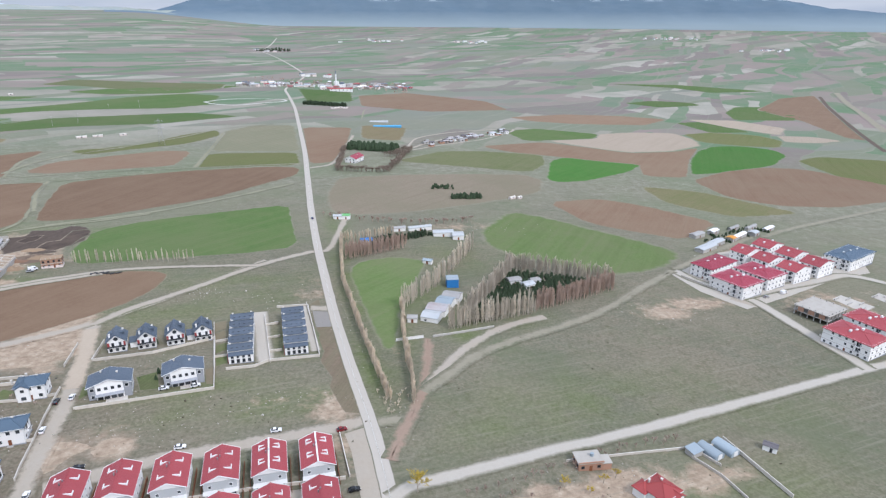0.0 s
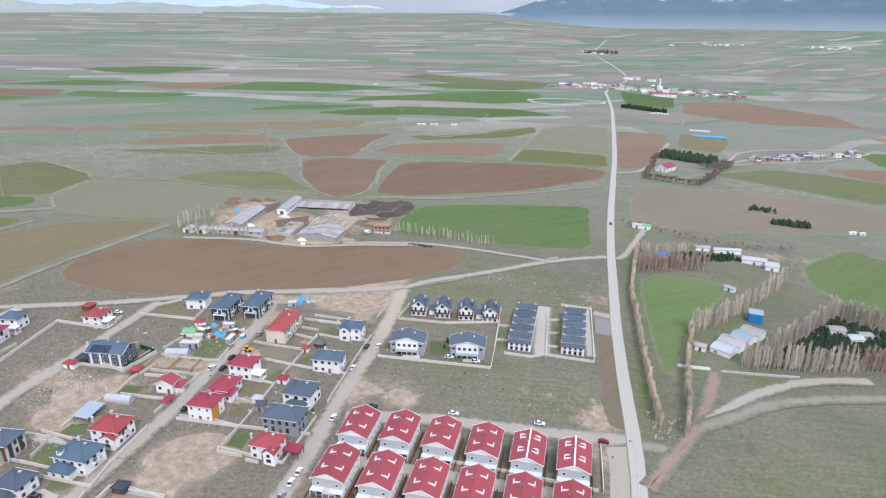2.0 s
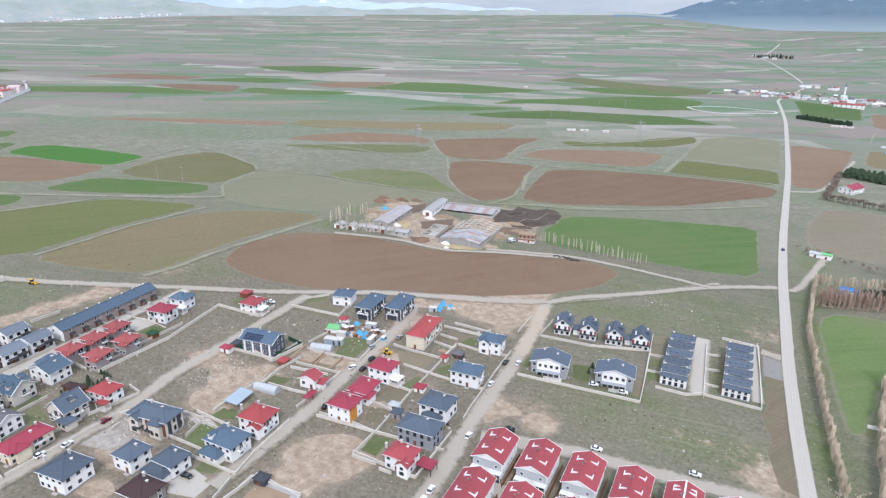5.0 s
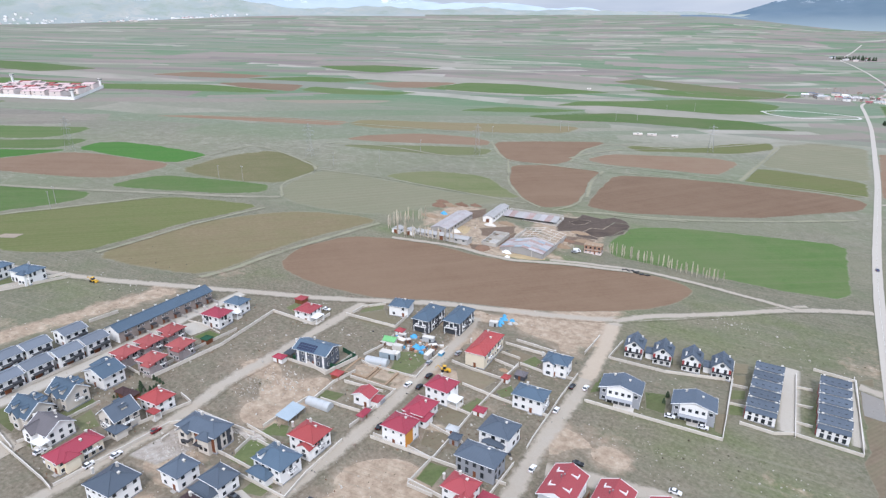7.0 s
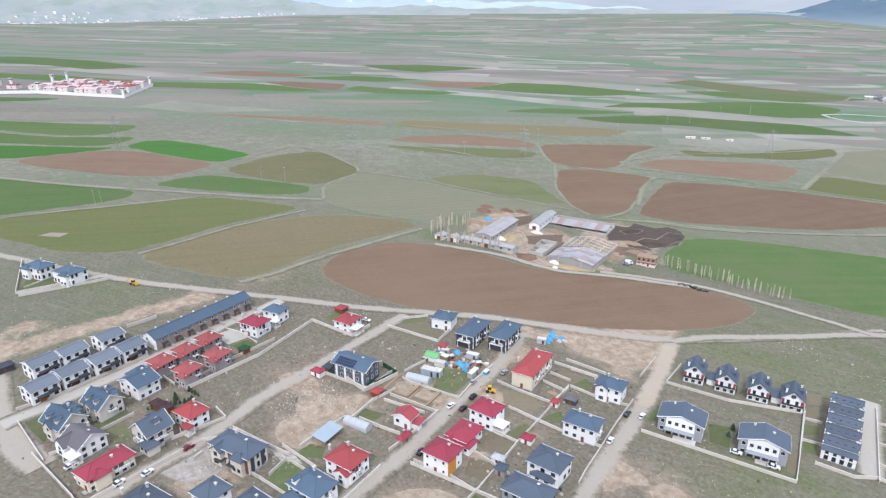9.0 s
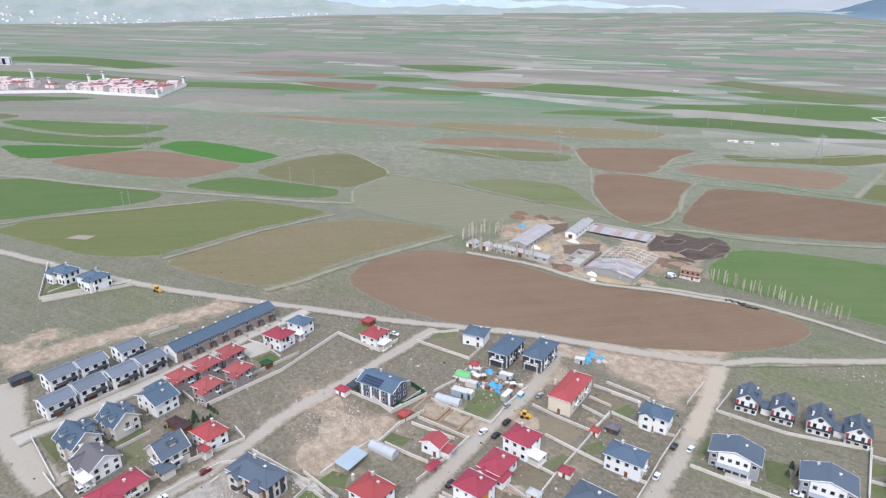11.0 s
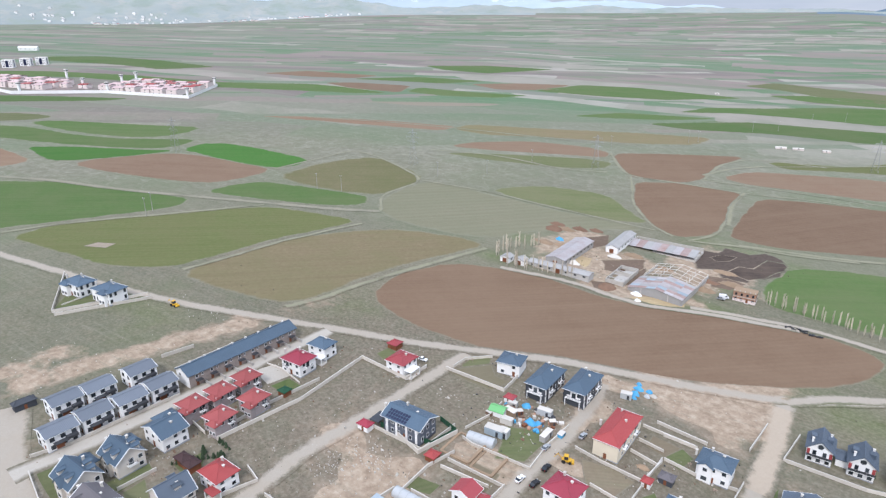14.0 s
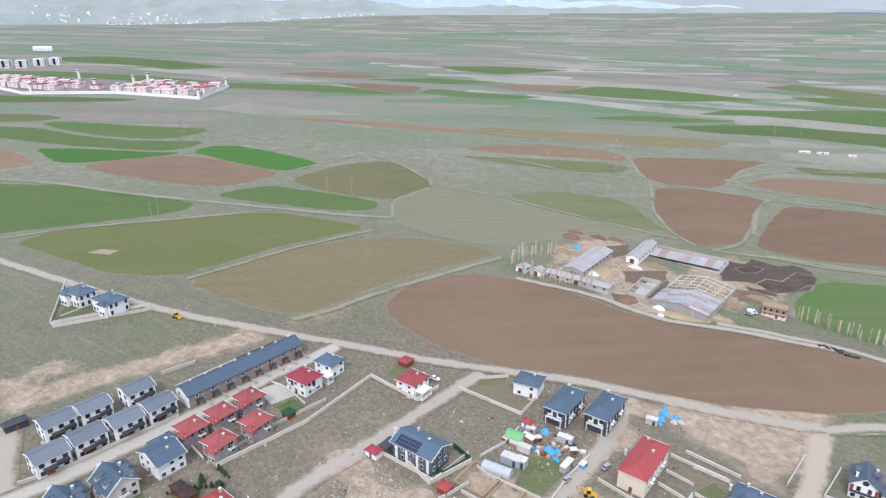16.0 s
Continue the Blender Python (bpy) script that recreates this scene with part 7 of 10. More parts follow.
apartment(250.0, 418.5, 13.5, 19, 9.0, 3, "red_roof", -58, "white apartment house under a plain red pitched roof", "gable", 2.6)
apartment(235.0, 387.6, 13.5, 18, 9.0, 3, "red_roof", -60, "white apartment house under a plain red pitched roof", "gable", 2.6)
apartment(258.2, 401, 13.5, 19, 9.0, 3, "red_roof", -58, "white apartment house under a plain red pitched roof", "gable", 2.6)
apartment(296.1, 425.1, 18, 36, 9.0, 3, "blue_roof", -56, "pale apartment block under a broad blue roof", "hip")
apartment(214.5, 288.6, 24, 17, 9.0, 3, "red_roof", -60, "white apartment block with many windows under a red roof", "hip")
apartment(236, 306, 24, 17, 9.0, 3, "red_roof", -60, "white apartment block with many windows under a red roof", "hip")

skeleton = place(thing("unfinished_building", "roofless concrete frame of an unfinished two-storey building", "building"), 219.2, 327.6, -58)
part("lower_slab", Shape().box(0, 0, 2.9, 20.0, 20.0, 0.35), M["concrete"], skeleton)
part("upper_slab", Shape().box(0, 0, 6.0, 20.5, 20.5, 0.35), M["rubble"], skeleton, "pale upper floor slab with debris")
for a in range(6):
    for b in range(6):
        if a in (0, 5) or b in (0, 5):
            part("column", Shape().box(-9.4 + 3.76 * a, -9.4 + 3.76 * b, -2.0, 0.5, 0.5, 8.0), M["concrete"], skeleton)
            part("rebar_stub", Shape().box(-9.4 + 3.76 * a, -9.4 + 3.76 * b, 6.35, 0.35, 0.35, 0.9), M["concrete"], skeleton)
for k in range(3):
    part("infill_wall", Shape().box(-6 + 6 * k, -9.8, 3.25, 3.4, 0.25, 2.7), M["brick"], skeleton)
    part("infill_wall", Shape().box(-9.8, -6 + 6 * k, 0, 0.25, 3.4, 2.9), M["brick"], skeleton)
for (sx, sy, sw, sd, st) in ((252, 349, 20, 13, -58), (281, 357, 18, 12, -58)):
    base = place(thing("concrete_foundation", "pale concrete foundation of a house not yet begun", "foundation", "foundations"), sx, sy, st)
    part("slab", Shape().box(0, 0, -1.6, sw, sd, 1.9), M["rubble"], base)
    for k in range(5):
        part("stub_wall", Shape().box(-sw / 2 + sw * (k + 0.5) / 5, -sd * 0.2 + (k % 2) * sd * 0.45, 0.3, 0.4, sd * 0.4, 1.1), M["concrete"], base)

# allotment sheds north of the blocks
for (sx, sy, sw, sd, sh, st, cov) in ((198, 441, 20, 7, 3, 40, "film"), (212, 456, 16, 6, 3, 40, "film"), (204, 474, 13, 6, 3, 36, "asbestos"), (222, 486, 10, 5, 3, 40, "snowwhite"), (238, 476, 24, 4, 2.6, 42, "snowwhite"),
                                  (229, 468, 6, 6, 3, 40, "orange"), (256, 487, 8, 6, 3, 40, "film"), (276, 503, 14, 4, 2.6, 40, "snowwhite"), (262, 505, 16, 3, 2.4, 40, "asbestos"), (245, 500, 14, 3, 2.4, 40, "asbestos")):
    shed = place(thing("allotment_shed", "low allotment shed under a pale sheet roof", "shed", "allotment sheds"), sx, sy, st)
    part("wall", Shape().box(0, 0, -1.0, sw, sd, sh + 1.0), M["concrete"], shed)
    part("roof", roof_gable(sw, sd, sh, 0.7, 0.3, "x"), M[cov], shed)
    part("shed_door", Shape().box(0, -sd / 2 - 0.03, 0, 1.2, 0.1, 2.0), M["wood"], shed)

# ---- south-east corner: houses and sheds by the concrete road ----
brick_house = place(thing("brick_house", "unfinished flat-roofed brick house with a rooftop water tank", "house"), 52.5, 184.5, 8)
part("wall", Shape().box(0, 0, -1.2, 9.0, 6.5, 4.4), M["brick"], brick_house)
part("roof_slab", Shape().box(0, 0, 3.2, 9.6, 7.1, 0.25), M["rubble"], brick_house)
part("parapet", Shape().box(0, -3.4, 3.45, 9.4, 0.25, 0.5), M["brick"], brick_house)
part("side_room", Shape().box(6.0, -0.8, -1.2, 3.6, 4.6, 3.6), M["brick"], brick_house)
part("side_roof", Shape().box(6.0, -0.8, 2.4, 4.0, 5.0, 0.25), M["rubble"], brick_house)
part("water_tank", Shape().rod((1.5, 0.5, 3.45), (1.5, 0.5, 4.6), 0.7, 0.7, 12), M["sky_roof"], brick_house, "light blue water tank")
windows_round(brick_house, 9.0, 6.5, 3.0, 1, "dark_frame", (1.2, 1.2), "flr", 2.6)
house(73.4, 168.5, 9.0, 9.5, 4.6, "hip", "scarlet_roof", "white", 36, 2.2, floors=1, chimneys=2, wing=(-3.6, 4.2, 5.0, 4.6, 4.0, 1.6), front_gable=(1.8, 4.4, 2.4, 3.8, 1.4), label="white house with crossing bright red roofs in a scruffy garden")
for (sx, sy, st, ln) in ((101, 194.5, -60, 9), (108, 197, -60, 9)):
    tun = place(thing("sheet_metal_barn", "round-roofed shed of light blue corrugated sheet", "shed", "round-roofed sheds"), sx, sy, st + 90)
    arc = [(2.5 * math.cos(math.pi * k / 14), 1.0 + 1.8 * math.sin(math.pi * k / 14)) for k in range(15)]
    part("shell", Shape().extrude([(2.5, -1.2)] + arc + [(-2.5, -1.2)], -ln / 2, ln / 2), M["sky_roof"], tun)
    part("shed_door", Shape().box(0, -ln / 2 - 0.04, 0, 2.2, 0.1, 2.3), M["frame"], tun)
annex = place(thing("shed", "low lean-to shed with a bluish sheet roof", "shed"), 94.5, 193.5, 30)
part("wall", Shape().box(0, 0, -1.0, 5.0, 4.0, 3.2), M["concrete"], annex)
part("roof", Shape().slab([(-2.8, -2.3, 2.2), (2.8, -2.3, 2.2), (2.8, 2.3, 2.9), (-2.8, 2.3, 2.9)], 0.15), M["sky_roof"], annex)
hut = place(thing("field_hut", "small white hut with a dark sheet roof", "hut"), 125.7, 198.0, -35)
part("wall", Shape().box(0, 0, -0.8, 5.0, 3.2, 3.2), M["white"], hut)
part("roof", roof_gable(5.0, 3.2, 2.4, 0.6, 0.25, "x"), M["mauve_roof"], hut)
part("hut_door", Shape().box(0.5, -1.64, 0, 0.9, 0.1, 1.9), M["dark_frame"], hut)


# ---- farm among the fields ----
def long_shed(name, x, y, w, d, h, turn, cover, wall, label, rise=1.4, ridge="y"):
    ob = place(thing(name, label, "barn", "farm buildings"), x, y, turn)
    part("wall", body(w, d, h, ridge, rise), M[wall], ob)
    part("roof", roof_gable(w, d, h, rise, 0.4, ridge), M[cover], ob)
    long, n = (d, int(d / 5)) if ridge == "y" else (w, int(w / 5))
    for k in range(n):
        u = (k + 0.5) / n * long - long / 2
        for q in ((1,) if ridge == "y" else (-1,)):
            if ridge == "y":
                window(ob, q * w / 2, u, h * 0.6, 90 * q, 1.6, 0.9, "dark_frame")
            else:
                window(ob, u, q * d / 2, h * 0.6, 0 if q < 0 else 180, 1.6, 0.9, "dark_frame")
    part("barn_door", Shape().box(0, -d / 2 - 0.05, 0, 2.6, 0.12, 2.6), M["wood"], ob)
    return ob


long_shed("cattle_barn", -327.0, 311.5, 12.0, 42.0, 3.8, 20, "zinc_roof", "concrete", "long cattle barn under a rusty zinc roof")
long_shed("low_shed", -311.0, 287.5, 38.0, 6.5, 2.8, 18.5, "asbestos", "concrete", "long low farm shed under grey corrugated sheets", 1.0, "x")
long_shed("cattle_barn", -322.5, 352.5, 7.5, 34.0, 3.8, 21, "asbestos", "white", "narrow white barn under a pale sheet roof")
for k in range(2):
    long_shed("farm_cottage", -338.5 + 7.5 * k, 271.0 + 4.5 * k, 6.0, 6.0, 2.8, 20, "asbestos", "white", "small whitewashed farm cottage", 1.2)

# roofless walled wing
wing = place(thing("roofless_barn", "half-roofed barn wing with patched pale roof sheets", "barn", "farm buildings"), -303.5, 373.0, 20)
part("floor_slab", Shape().box(0, 0, -1.2, 41.5, 18, 1.5), M["concrete"], wing)
for k in range(9):
    u0, u1 = -20.8 + 4.6 * k, -20.8 + 4.6 * (k + 1) - 0.06
    part("roof_sheet", Shape().slab([(u0, -10.8, 1.9 + 0.04 * (k % 2)), (u1, -10.8, 1.9 + 0.04 * (k % 2)), (u1, 0.6, 3.3 + 0.04 * (k % 2)), (u0, 0.6, 3.3 + 0.04 * (k % 2))], 0.09), M[("zinc_roof", "asbestos", "rust_sheet")[k * 5 % 3]], wing)
for (a, b, sw, sd) in ((0, 2.7, 42, 0.4), (0, 8.5, 42, 0.4), (21, 0, 0.4, 17), (-21, 5.6, 0.4, 6), (0, -10.4, 42, 0.4)):
    part("wall", Shape().box(a, b, -1.0, sw, sd, 3.4 if b > 0 else 1.3), M["rubble"], wing)
for k in range(8):
    part("pillar", Shape().box(-18 + 5.2 * k, 2.7, 2.4, 0.6, 0.6, 1.2), M["concrete"], wing)

small_ruin = place(thing("ruined_shed", "small roofless concrete shed with broken walls", "shed", "farm buildings"), -287.5, 313.0, 20)
for (a, b, sw, sd) in ((0, -12, 10, 0.4), (0, 12, 10, 0.4), (-5, 0, 0.4, 24.4), (5, 0, 0.4, 24.4), (0, 2, 9.6, 0.4)):
    part("wall", Shape().box(a, b, -1.0, sw, sd, 3.4), M["rubble"], small_ruin)
part("floor_slab", Shape().box(0, 0, -1.0, 9.6, 23.6, 1.15), M["concrete"], small_ruin)
for k in range(4):
    part("tie_beam", Shape().box(0, -9 + 6 * k, 2.4, 10.2, 0.35, 0.3), M["concrete"], small_ruin)

# great barn, its roof half stripped
great = place(thing("great_barn", "wide barn with a rusty roof half stripped to bare trusses", "barn", "farm buildings"), -267.3, 328.0, 17)
bw, bd, bh, br = 29.0, 44.0, 2.7, 2.7
part("end_wall", Shape().extrude([(-bw / 2, -1.5), (bw / 2, -1.5), (bw / 2, bh), (0, bh + br), (-bw / 2, bh)], -bd / 2, -bd / 2 + 0.4), M["asbestos"], great)
for q in (-1, 1):
    part("side_wall", Shape().box(q * bw / 2, 0, -1.5, 0.4, bd, 1.5 + bh - 0.8), M["concrete"], great)
fall = br / (bw / 2)
for q in (-1, 1):
    for k in range(7):
        u0, u1 = -bd / 2 - 0.4 + 3.2 * k, -bd / 2 - 0.4 + 3.2 * (k + 1) - 0.05
        if q < 0 and k > 5:
            continue
        for m in range(3):
            a0, a1 = bw / 2 * m / 3, bw / 2 * (m + 1) / 3 + (0.4 if m == 2 else 0.1)
            z = 0.15 + 0.05 * ((k + m) % 3)
            part("roof_sheet", Shape().slab([(q * a0, u0, bh + br - fall * a0 + z), (q * a1, u0, bh + br - fall * a1 + z), (q * a1, u1, bh + br - fall * a1 + z), (q * a0, u1, bh + br - fall * a0 + z)], 0.08),
                 M[("sky_roof", "zinc_roof", "rust_sheet", "zinc_roof", "rust_sheet", "asbestos", "zinc_roof")[(k * 3 + m * 2 + 4 * (q > 0)) % 7]], great)
for k in range(10):
    yy = -bd / 2 + bd * k / 9
    for q in (-1, 1):
        part("rafter", Shape().rod((q * bw / 2, yy, bh), (0, yy, bh + br), 0.15, 0.15), M["coping"], great)
        part("post", Shape().box(q * bw / 4, yy, -1.0, 0.25, 0.25, 1.0 + bh + br / 2), M["coping"], great)
for k in range(7):
    a = -bw / 2 + bw * k / 6
    part("purlin", Shape().box(a, bd * 0.25, bh + br - fall * abs(a), 0.18, bd * 0.5, 0.18), M["coping"], great)

farmhouse = place(thing("farmhouse", "roofless two-storey brick farmhouse with empty windows", "house", "farm buildings"), -234.4, 348.2, 22)
part("wall", Shape().box(0, 0, -1.2, 11.0, 6.6, 6.6), M["brick"], farmhouse)
part("floor_band", Shape().box(0, 0, 2.7, 11.2, 6.8, 0.35), M["rubble"], farmhouse)
part("roof_slab", Shape().box(0, 0, 5.4, 11.4, 7.0, 0.3), M["heap"], farmhouse)
part("lower_render", Shape().box(0, 0, -1.1, 11.1, 6.7, 2.6), M["pinkish"], farmhouse)
windows_round(farmhouse, 11.0, 6.6, 5.4, 2, "dark_frame", (1.1, 1.3), "fr", 2.2)
for k in range(5):
    part("rebar_stub", Shape().box(-5 + 2.5 * k, -3.2, 5.7, 0.3, 0.3, 0.7), M["concrete"], farmhouse)


def heap(name, x, y, w, d, h, mat, label, seed=0, category="heap"):
    """A lumpy low mound."""
    s = Shape()
    n, rings = 18, 6
    s.v.append((0, 0, h))
    for i in range(1, rings + 1):
        for k in range(n):
            a, r = 2 * math.pi * k / n, i / rings
            j = 1 + 0.35 * noise.noise((math.cos(a) * 1.5, math.sin(a) * 1.5, seed * 3.1))
            z = h * (1 - r ** 1.6) * (1 + 0.7 * noise.noise((math.cos(a) * r * 3, math.sin(a) * r * 3, seed))) - (0.25 if i == rings else 0)
            s.v.append((math.cos(a) * r * w / 2 * j, math.sin(a) * r * d / 2 * j, z))
    s.f = [(0, 1 + k, 1 + (k + 1) % n) for k in range(n)]
    for i in range(rings - 1):
        s.f += [(1 + i * n + k, 1 + (i + 1) * n + k, 1 + (i + 1) * n + (k + 1) % n, 1 + i * n + (k + 1) % n) for k in range(n)]
    ob = solid(name, s, M[mat], label, category, smooth=True)
    place(ob, x, y, 17)


for k, (hx, hy, hw, hd, hh, hm, hl) in enumerate((
        (-282.8, 294.7, 11, 9, 2.2, "rust", "heap of reddish soil in the farmyard"), (-366, 335, 14, 9, 2.5, "rust", "heap of reddish soil behind the barns"),
        (-357, 350, 12, 6, 2.0, "rust", "heap of reddish soil behind the barns"), (-316, 303, 9, 5, 1.8, "coping", "silage heap under white sheeting"),
        (-311, 333, 9, 5, 1.8, "coping", "silage heap under white sheeting"), (-268.5, 302, 7, 4, 1.6, "snowwhite", "small heap under white sheeting"),
        (-263, 296.5, 4, 3, 1.0, "snowwhite", "small heap under white sheeting"), (-349, 324, 6, 4, 2.0, "tarp", "stack under a blue tarpaulin"),
        (-253, 340, 13, 7, 1.8, "heap", "bank of loose earth by the farmyard"), (-250, 360, 16, 8, 1.6, "heap", "bank of loose earth by the farmyard"),
        (-306, 345, 14, 7, 1.5, "heap", "trampled earth mound in the yard"), (-283, 345, 12, 6, 1.2, "heap", "trampled earth mound in the yard"),
        (-340, 318, 16, 8, 1.5, "heap", "pale spoil heap behind the barn"), (-262, 372, 14, 7, 1.4, "heap", "dry manure bank on the farm"), (-372, 344, 12, 6, 1.6, "rust", "heap of reddish soil behind the barns"), (-349, 358, 12, 6, 1.5, "rust", "heap of reddish soil behind the barns"), (-361, 342, 13, 7, 1.8, "heap", "heap of brown soil behind the barns"), (-258, 352, 12, 6, 1.4, "rust", "bank of reddish soil by the farmyard"), (-352, 312, 18, 8, 1.2, "heap", "pale straw heap behind the barn"),
        (-215.5, 179.5, 5, 4, 1.6, "tarp", "building goods under a blue tarpaulin"), (-213, 181.5, 4, 3, 1.4, "tarp", "building goods under a blue tarpaulin"), (-223.5, 185, 4, 3, 1.5, "tarp", "building goods under a blue tarpaulin"),
        (-208.8, 231.4, 4.2, 2.6, 1.5, "tarp", "timber stack under a blue tarpaulin"), (-207.4, 227.6, 3.6, 2.8, 1.6, "tarp", "timber stack under a blue tarpaulin"), (-205.2, 233.6, 3.2, 2.2, 1.3, "tarp", "timber stack under a blue tarpaulin"),
        (-206.0, 225.0, 3.0, 2.0, 1.2, "tarp", "timber stack under a blue tarpaulin"), (-203.6, 230.2, 2.6, 2.0, 1.2, "film", "pale building sacks on the site"), (-202.4, 232.6, 3.4, 2.2, 1.0, "rubble", "grey heap of rubble on the site"), (-210.8, 234.4, 2.6, 1.8, 1.1, "tarp", "timber stack under a blue tarpaulin"),
        (-178, 196, 5, 3, 0.8, "heap", "small heap of earth"))):
    heap("soil_mound" if hm in ("heap", "rust", "bark") else "sheeted_mound", hx, hy, hw, hd, hh, hm, hl, k + 1)

# scrap implements beside the farm road
for k in range(14):
    sx, sy = -206 + 1.1 * k + rng.uniform(-0.6, 0.6), 339 + 0.25 * k + rng.uniform(-1.6, 1.6)
    imp = place(thing("scrap_implement", "dark rusty farm implement lying beside the track", "scrap", "scrap implements"), sx, sy, rng.uniform(0, 180))
    part("beam", Shape().box(0, 0, 0.5, 2.2, 0.25, 0.25), M["dark_frame"], imp)
    for u in (-0.8, 0, 0.8):
        part("tine", Shape().box(u, 0.2, -0.1, 0.2, 0.9, 0.7), M["dark_frame"], imp)


# ---- the tree-lined holding beside the main road ----
long_roof = place(thing("sheet_roofed_barn", "old barn under overlapping light blue and grey sheets", "barn"), -1.5, 313.0, -18)
for (a, b, sw, sd, sh, mat) in ((0, -14, 9.5, 9, 3.2, "film"), (0.4, -5, 11, 9, 3.6, "zinc_roof"), (1.6, 4.5, 9, 10, 3.4, "sky_roof"), (2.6, 14, 10, 9, 3.0, "asbestos")):
    bay = part("barn_bay", body(sw, sd, sh, "x", 1.2), M["white"], long_roof, at=pose(a, b, 0))
    part("bay_roof", roof_gable(sw, sd, sh, 1.2, 0.3, "x"), M[mat], bay)
    window(bay, -2, -sd / 2, 1.6, 0, 1.2, 1.0, "dark_frame")
blue_box = place(thing("storage_block", "cobalt-blue clad storage block with a pale flat roof", "building"), 5.6, 347.5, 6)
part("wall", Shape().box(0, 0, -1.0, 7.0, 7.0, 6.2), M["cobalt"], blue_box)
part("roof", Shape().box(0, 0, 5.2, 7.4, 7.4, 0.25), M["sky_roof"], blue_box)
for (sx, sy, sw, sd, sh, st, cov, nm) in ((44, 356, 8, 6, 3, 20, "asbestos", "grey"), (52, 350, 7, 6, 3, 30, "film", "pale"), (57, 357, 6, 5, 3, 20, "asbestos", "grey"), (-18, 457, 18, 4, 2.6, 20, "film", "pale"),
                                          (0, 446, 15, 7, 3.2, 6, "film", "pale"), (11, 441, 8, 9, 3.4, 6, "film", "pale"), (-34, 452, 10, 4, 2.6, 20, "asbestos", "grey"), (-77.5, 477, 6, 5, 3.2, 0, "lime", "lime-green"),
                                          (-84, 476, 7, 4, 2.6, 0, "film", "pale"), (-54.5, 417.5, 8, 6, 3.4, 10, "cobalt", "blue"), (-10, 384, 6, 3, 2.4, -20, "sky_roof", "light blue"), (-16, 296, 5, 4, 2.6, 0, "asbestos", "grey")):
    shed = place(thing("shed", "small shed under a " + nm + " sheet roof among trees", "shed", "sheds of the holding"), sx, sy, st)
    part("wall", Shape().box(0, 0, -1.0, sw, sd, sh + 1.0), M["white"], shed)
    part("roof", roof_gable(sw, sd, sh, 0.8, 0.35, "x"), M[cov], shed)
    part("shed_door", Shape().box(0, -sd / 2 - 0.03, 0, 1.2, 0.1, 2.0), M["wood"], shed)
garden_wall(1.4, [(-23.0, 272.5), (-9.5, 277.5)], "white", "white rendered gateway wall")
garden_wall(1.0, [(-5.0, 278.5), (12.0, 286.0), (27.0, 293.0)], "concrete")

# ---- the fenced wood and lodge farther up the road ----
house(-101.8, 706, 13, 22, 5.0, "gable", "crimson_roof", "white", -18, 3.0, ridge="y", chimneys=1, label="red-roofed lodge in front of a pine belt", gap=3.4)

# ---- small garden buildings of the village ----
for (sx, sy, sw, sd, sh, st, cov, wl_, lab) in (
        (-217.8, 138.6, 3.6, 3.6, 2.4, 20, "scarlet_roof", "wood", "small wooden garden pavilion under a red roof"), (-163.4, 165.8, 4.0, 3.4, 2.3, 18, "crimson_roof", "white", "tiny white garden house under a red roof"),
        (-171.8, 190.4, 2.8, 2.8, 2.3, 18, "scarlet_roof", "white", "tiny white garden house under a red roof"), (-243.4, 127.2, 4.6, 3.2, 2.5, 20, "crimson_roof", "white", "white gatehouse under a crimson roof"),
        (-286, 164, 4.6, 4.6, 2.6, 20, "red_roof", "wood", "open garden pavilion under a red roof"), (-189.8, 131.0, 5.0, 2.4, 2.2, 108, "crimson_roof", "stone", "low garden store under a crimson roof"),
        (-162.1, 150.0, 4.0, 2.6, 2.2, 18, "film", "white", "small white garden shed"), (-169.4, 197.2, 4.4, 3.6, 2.4, 18, "mauve_roof", "dark_wall", "small dark wooden shed"),
        (-157.6, 147.0, 3.4, 3.4, 2.8, 18, "slate_roof", "grey_wall", "grey garden tower under a slate roof"), (-163.5, 91.8, 4.2, 3.4, 2.5, 18, "dark_wall", "dark_wall", "black guard kiosk at the yard entrance"),
        (-229.4, 181.8, 3.6, 3.0, 2.4, 20, "red_roof", "white", "tiny site hut under a red roof"), (-254.0, 71.0, 4.0, 4.0, 2.6, 20, "dark_roof", "wood", "brown wooden garden pavilion"),
        (-258.0, 69.4, 4.4, 3.4, 2.6, 20, "dark_roof", "wood", "brown wooden garden pavilion"), (-316.5, 29.0, 7.0, 3.0, 2.8, 105, "dark_wall", "dark_wall", "dark site container at the street end"),
        (-277.0, 110.5, 3.4, 3.4, 2.4, 20, "fence_green", "wood", "small green garden pavilion"), (-193.5, 141.0, 3.6, 2.8, 2.4, 20, "film", "grey_wall", "grey lean-to garden shed")):
    hut = place(thing("garden_shed", lab, "shed"), sx, sy, st)
    part("wall", Shape().box(0, 0, -1.0, sw, sd, sh + 1.0), M[wl_], hut)
    part("roof", roof_hip(sw, sd, sh, 1.1, 0.35), M[cov], hut)
    part("shed_door", Shape().box(0, -sd / 2 - 0.03, 0, 0.9, 0.1, 1.9), M["wood"], hut)

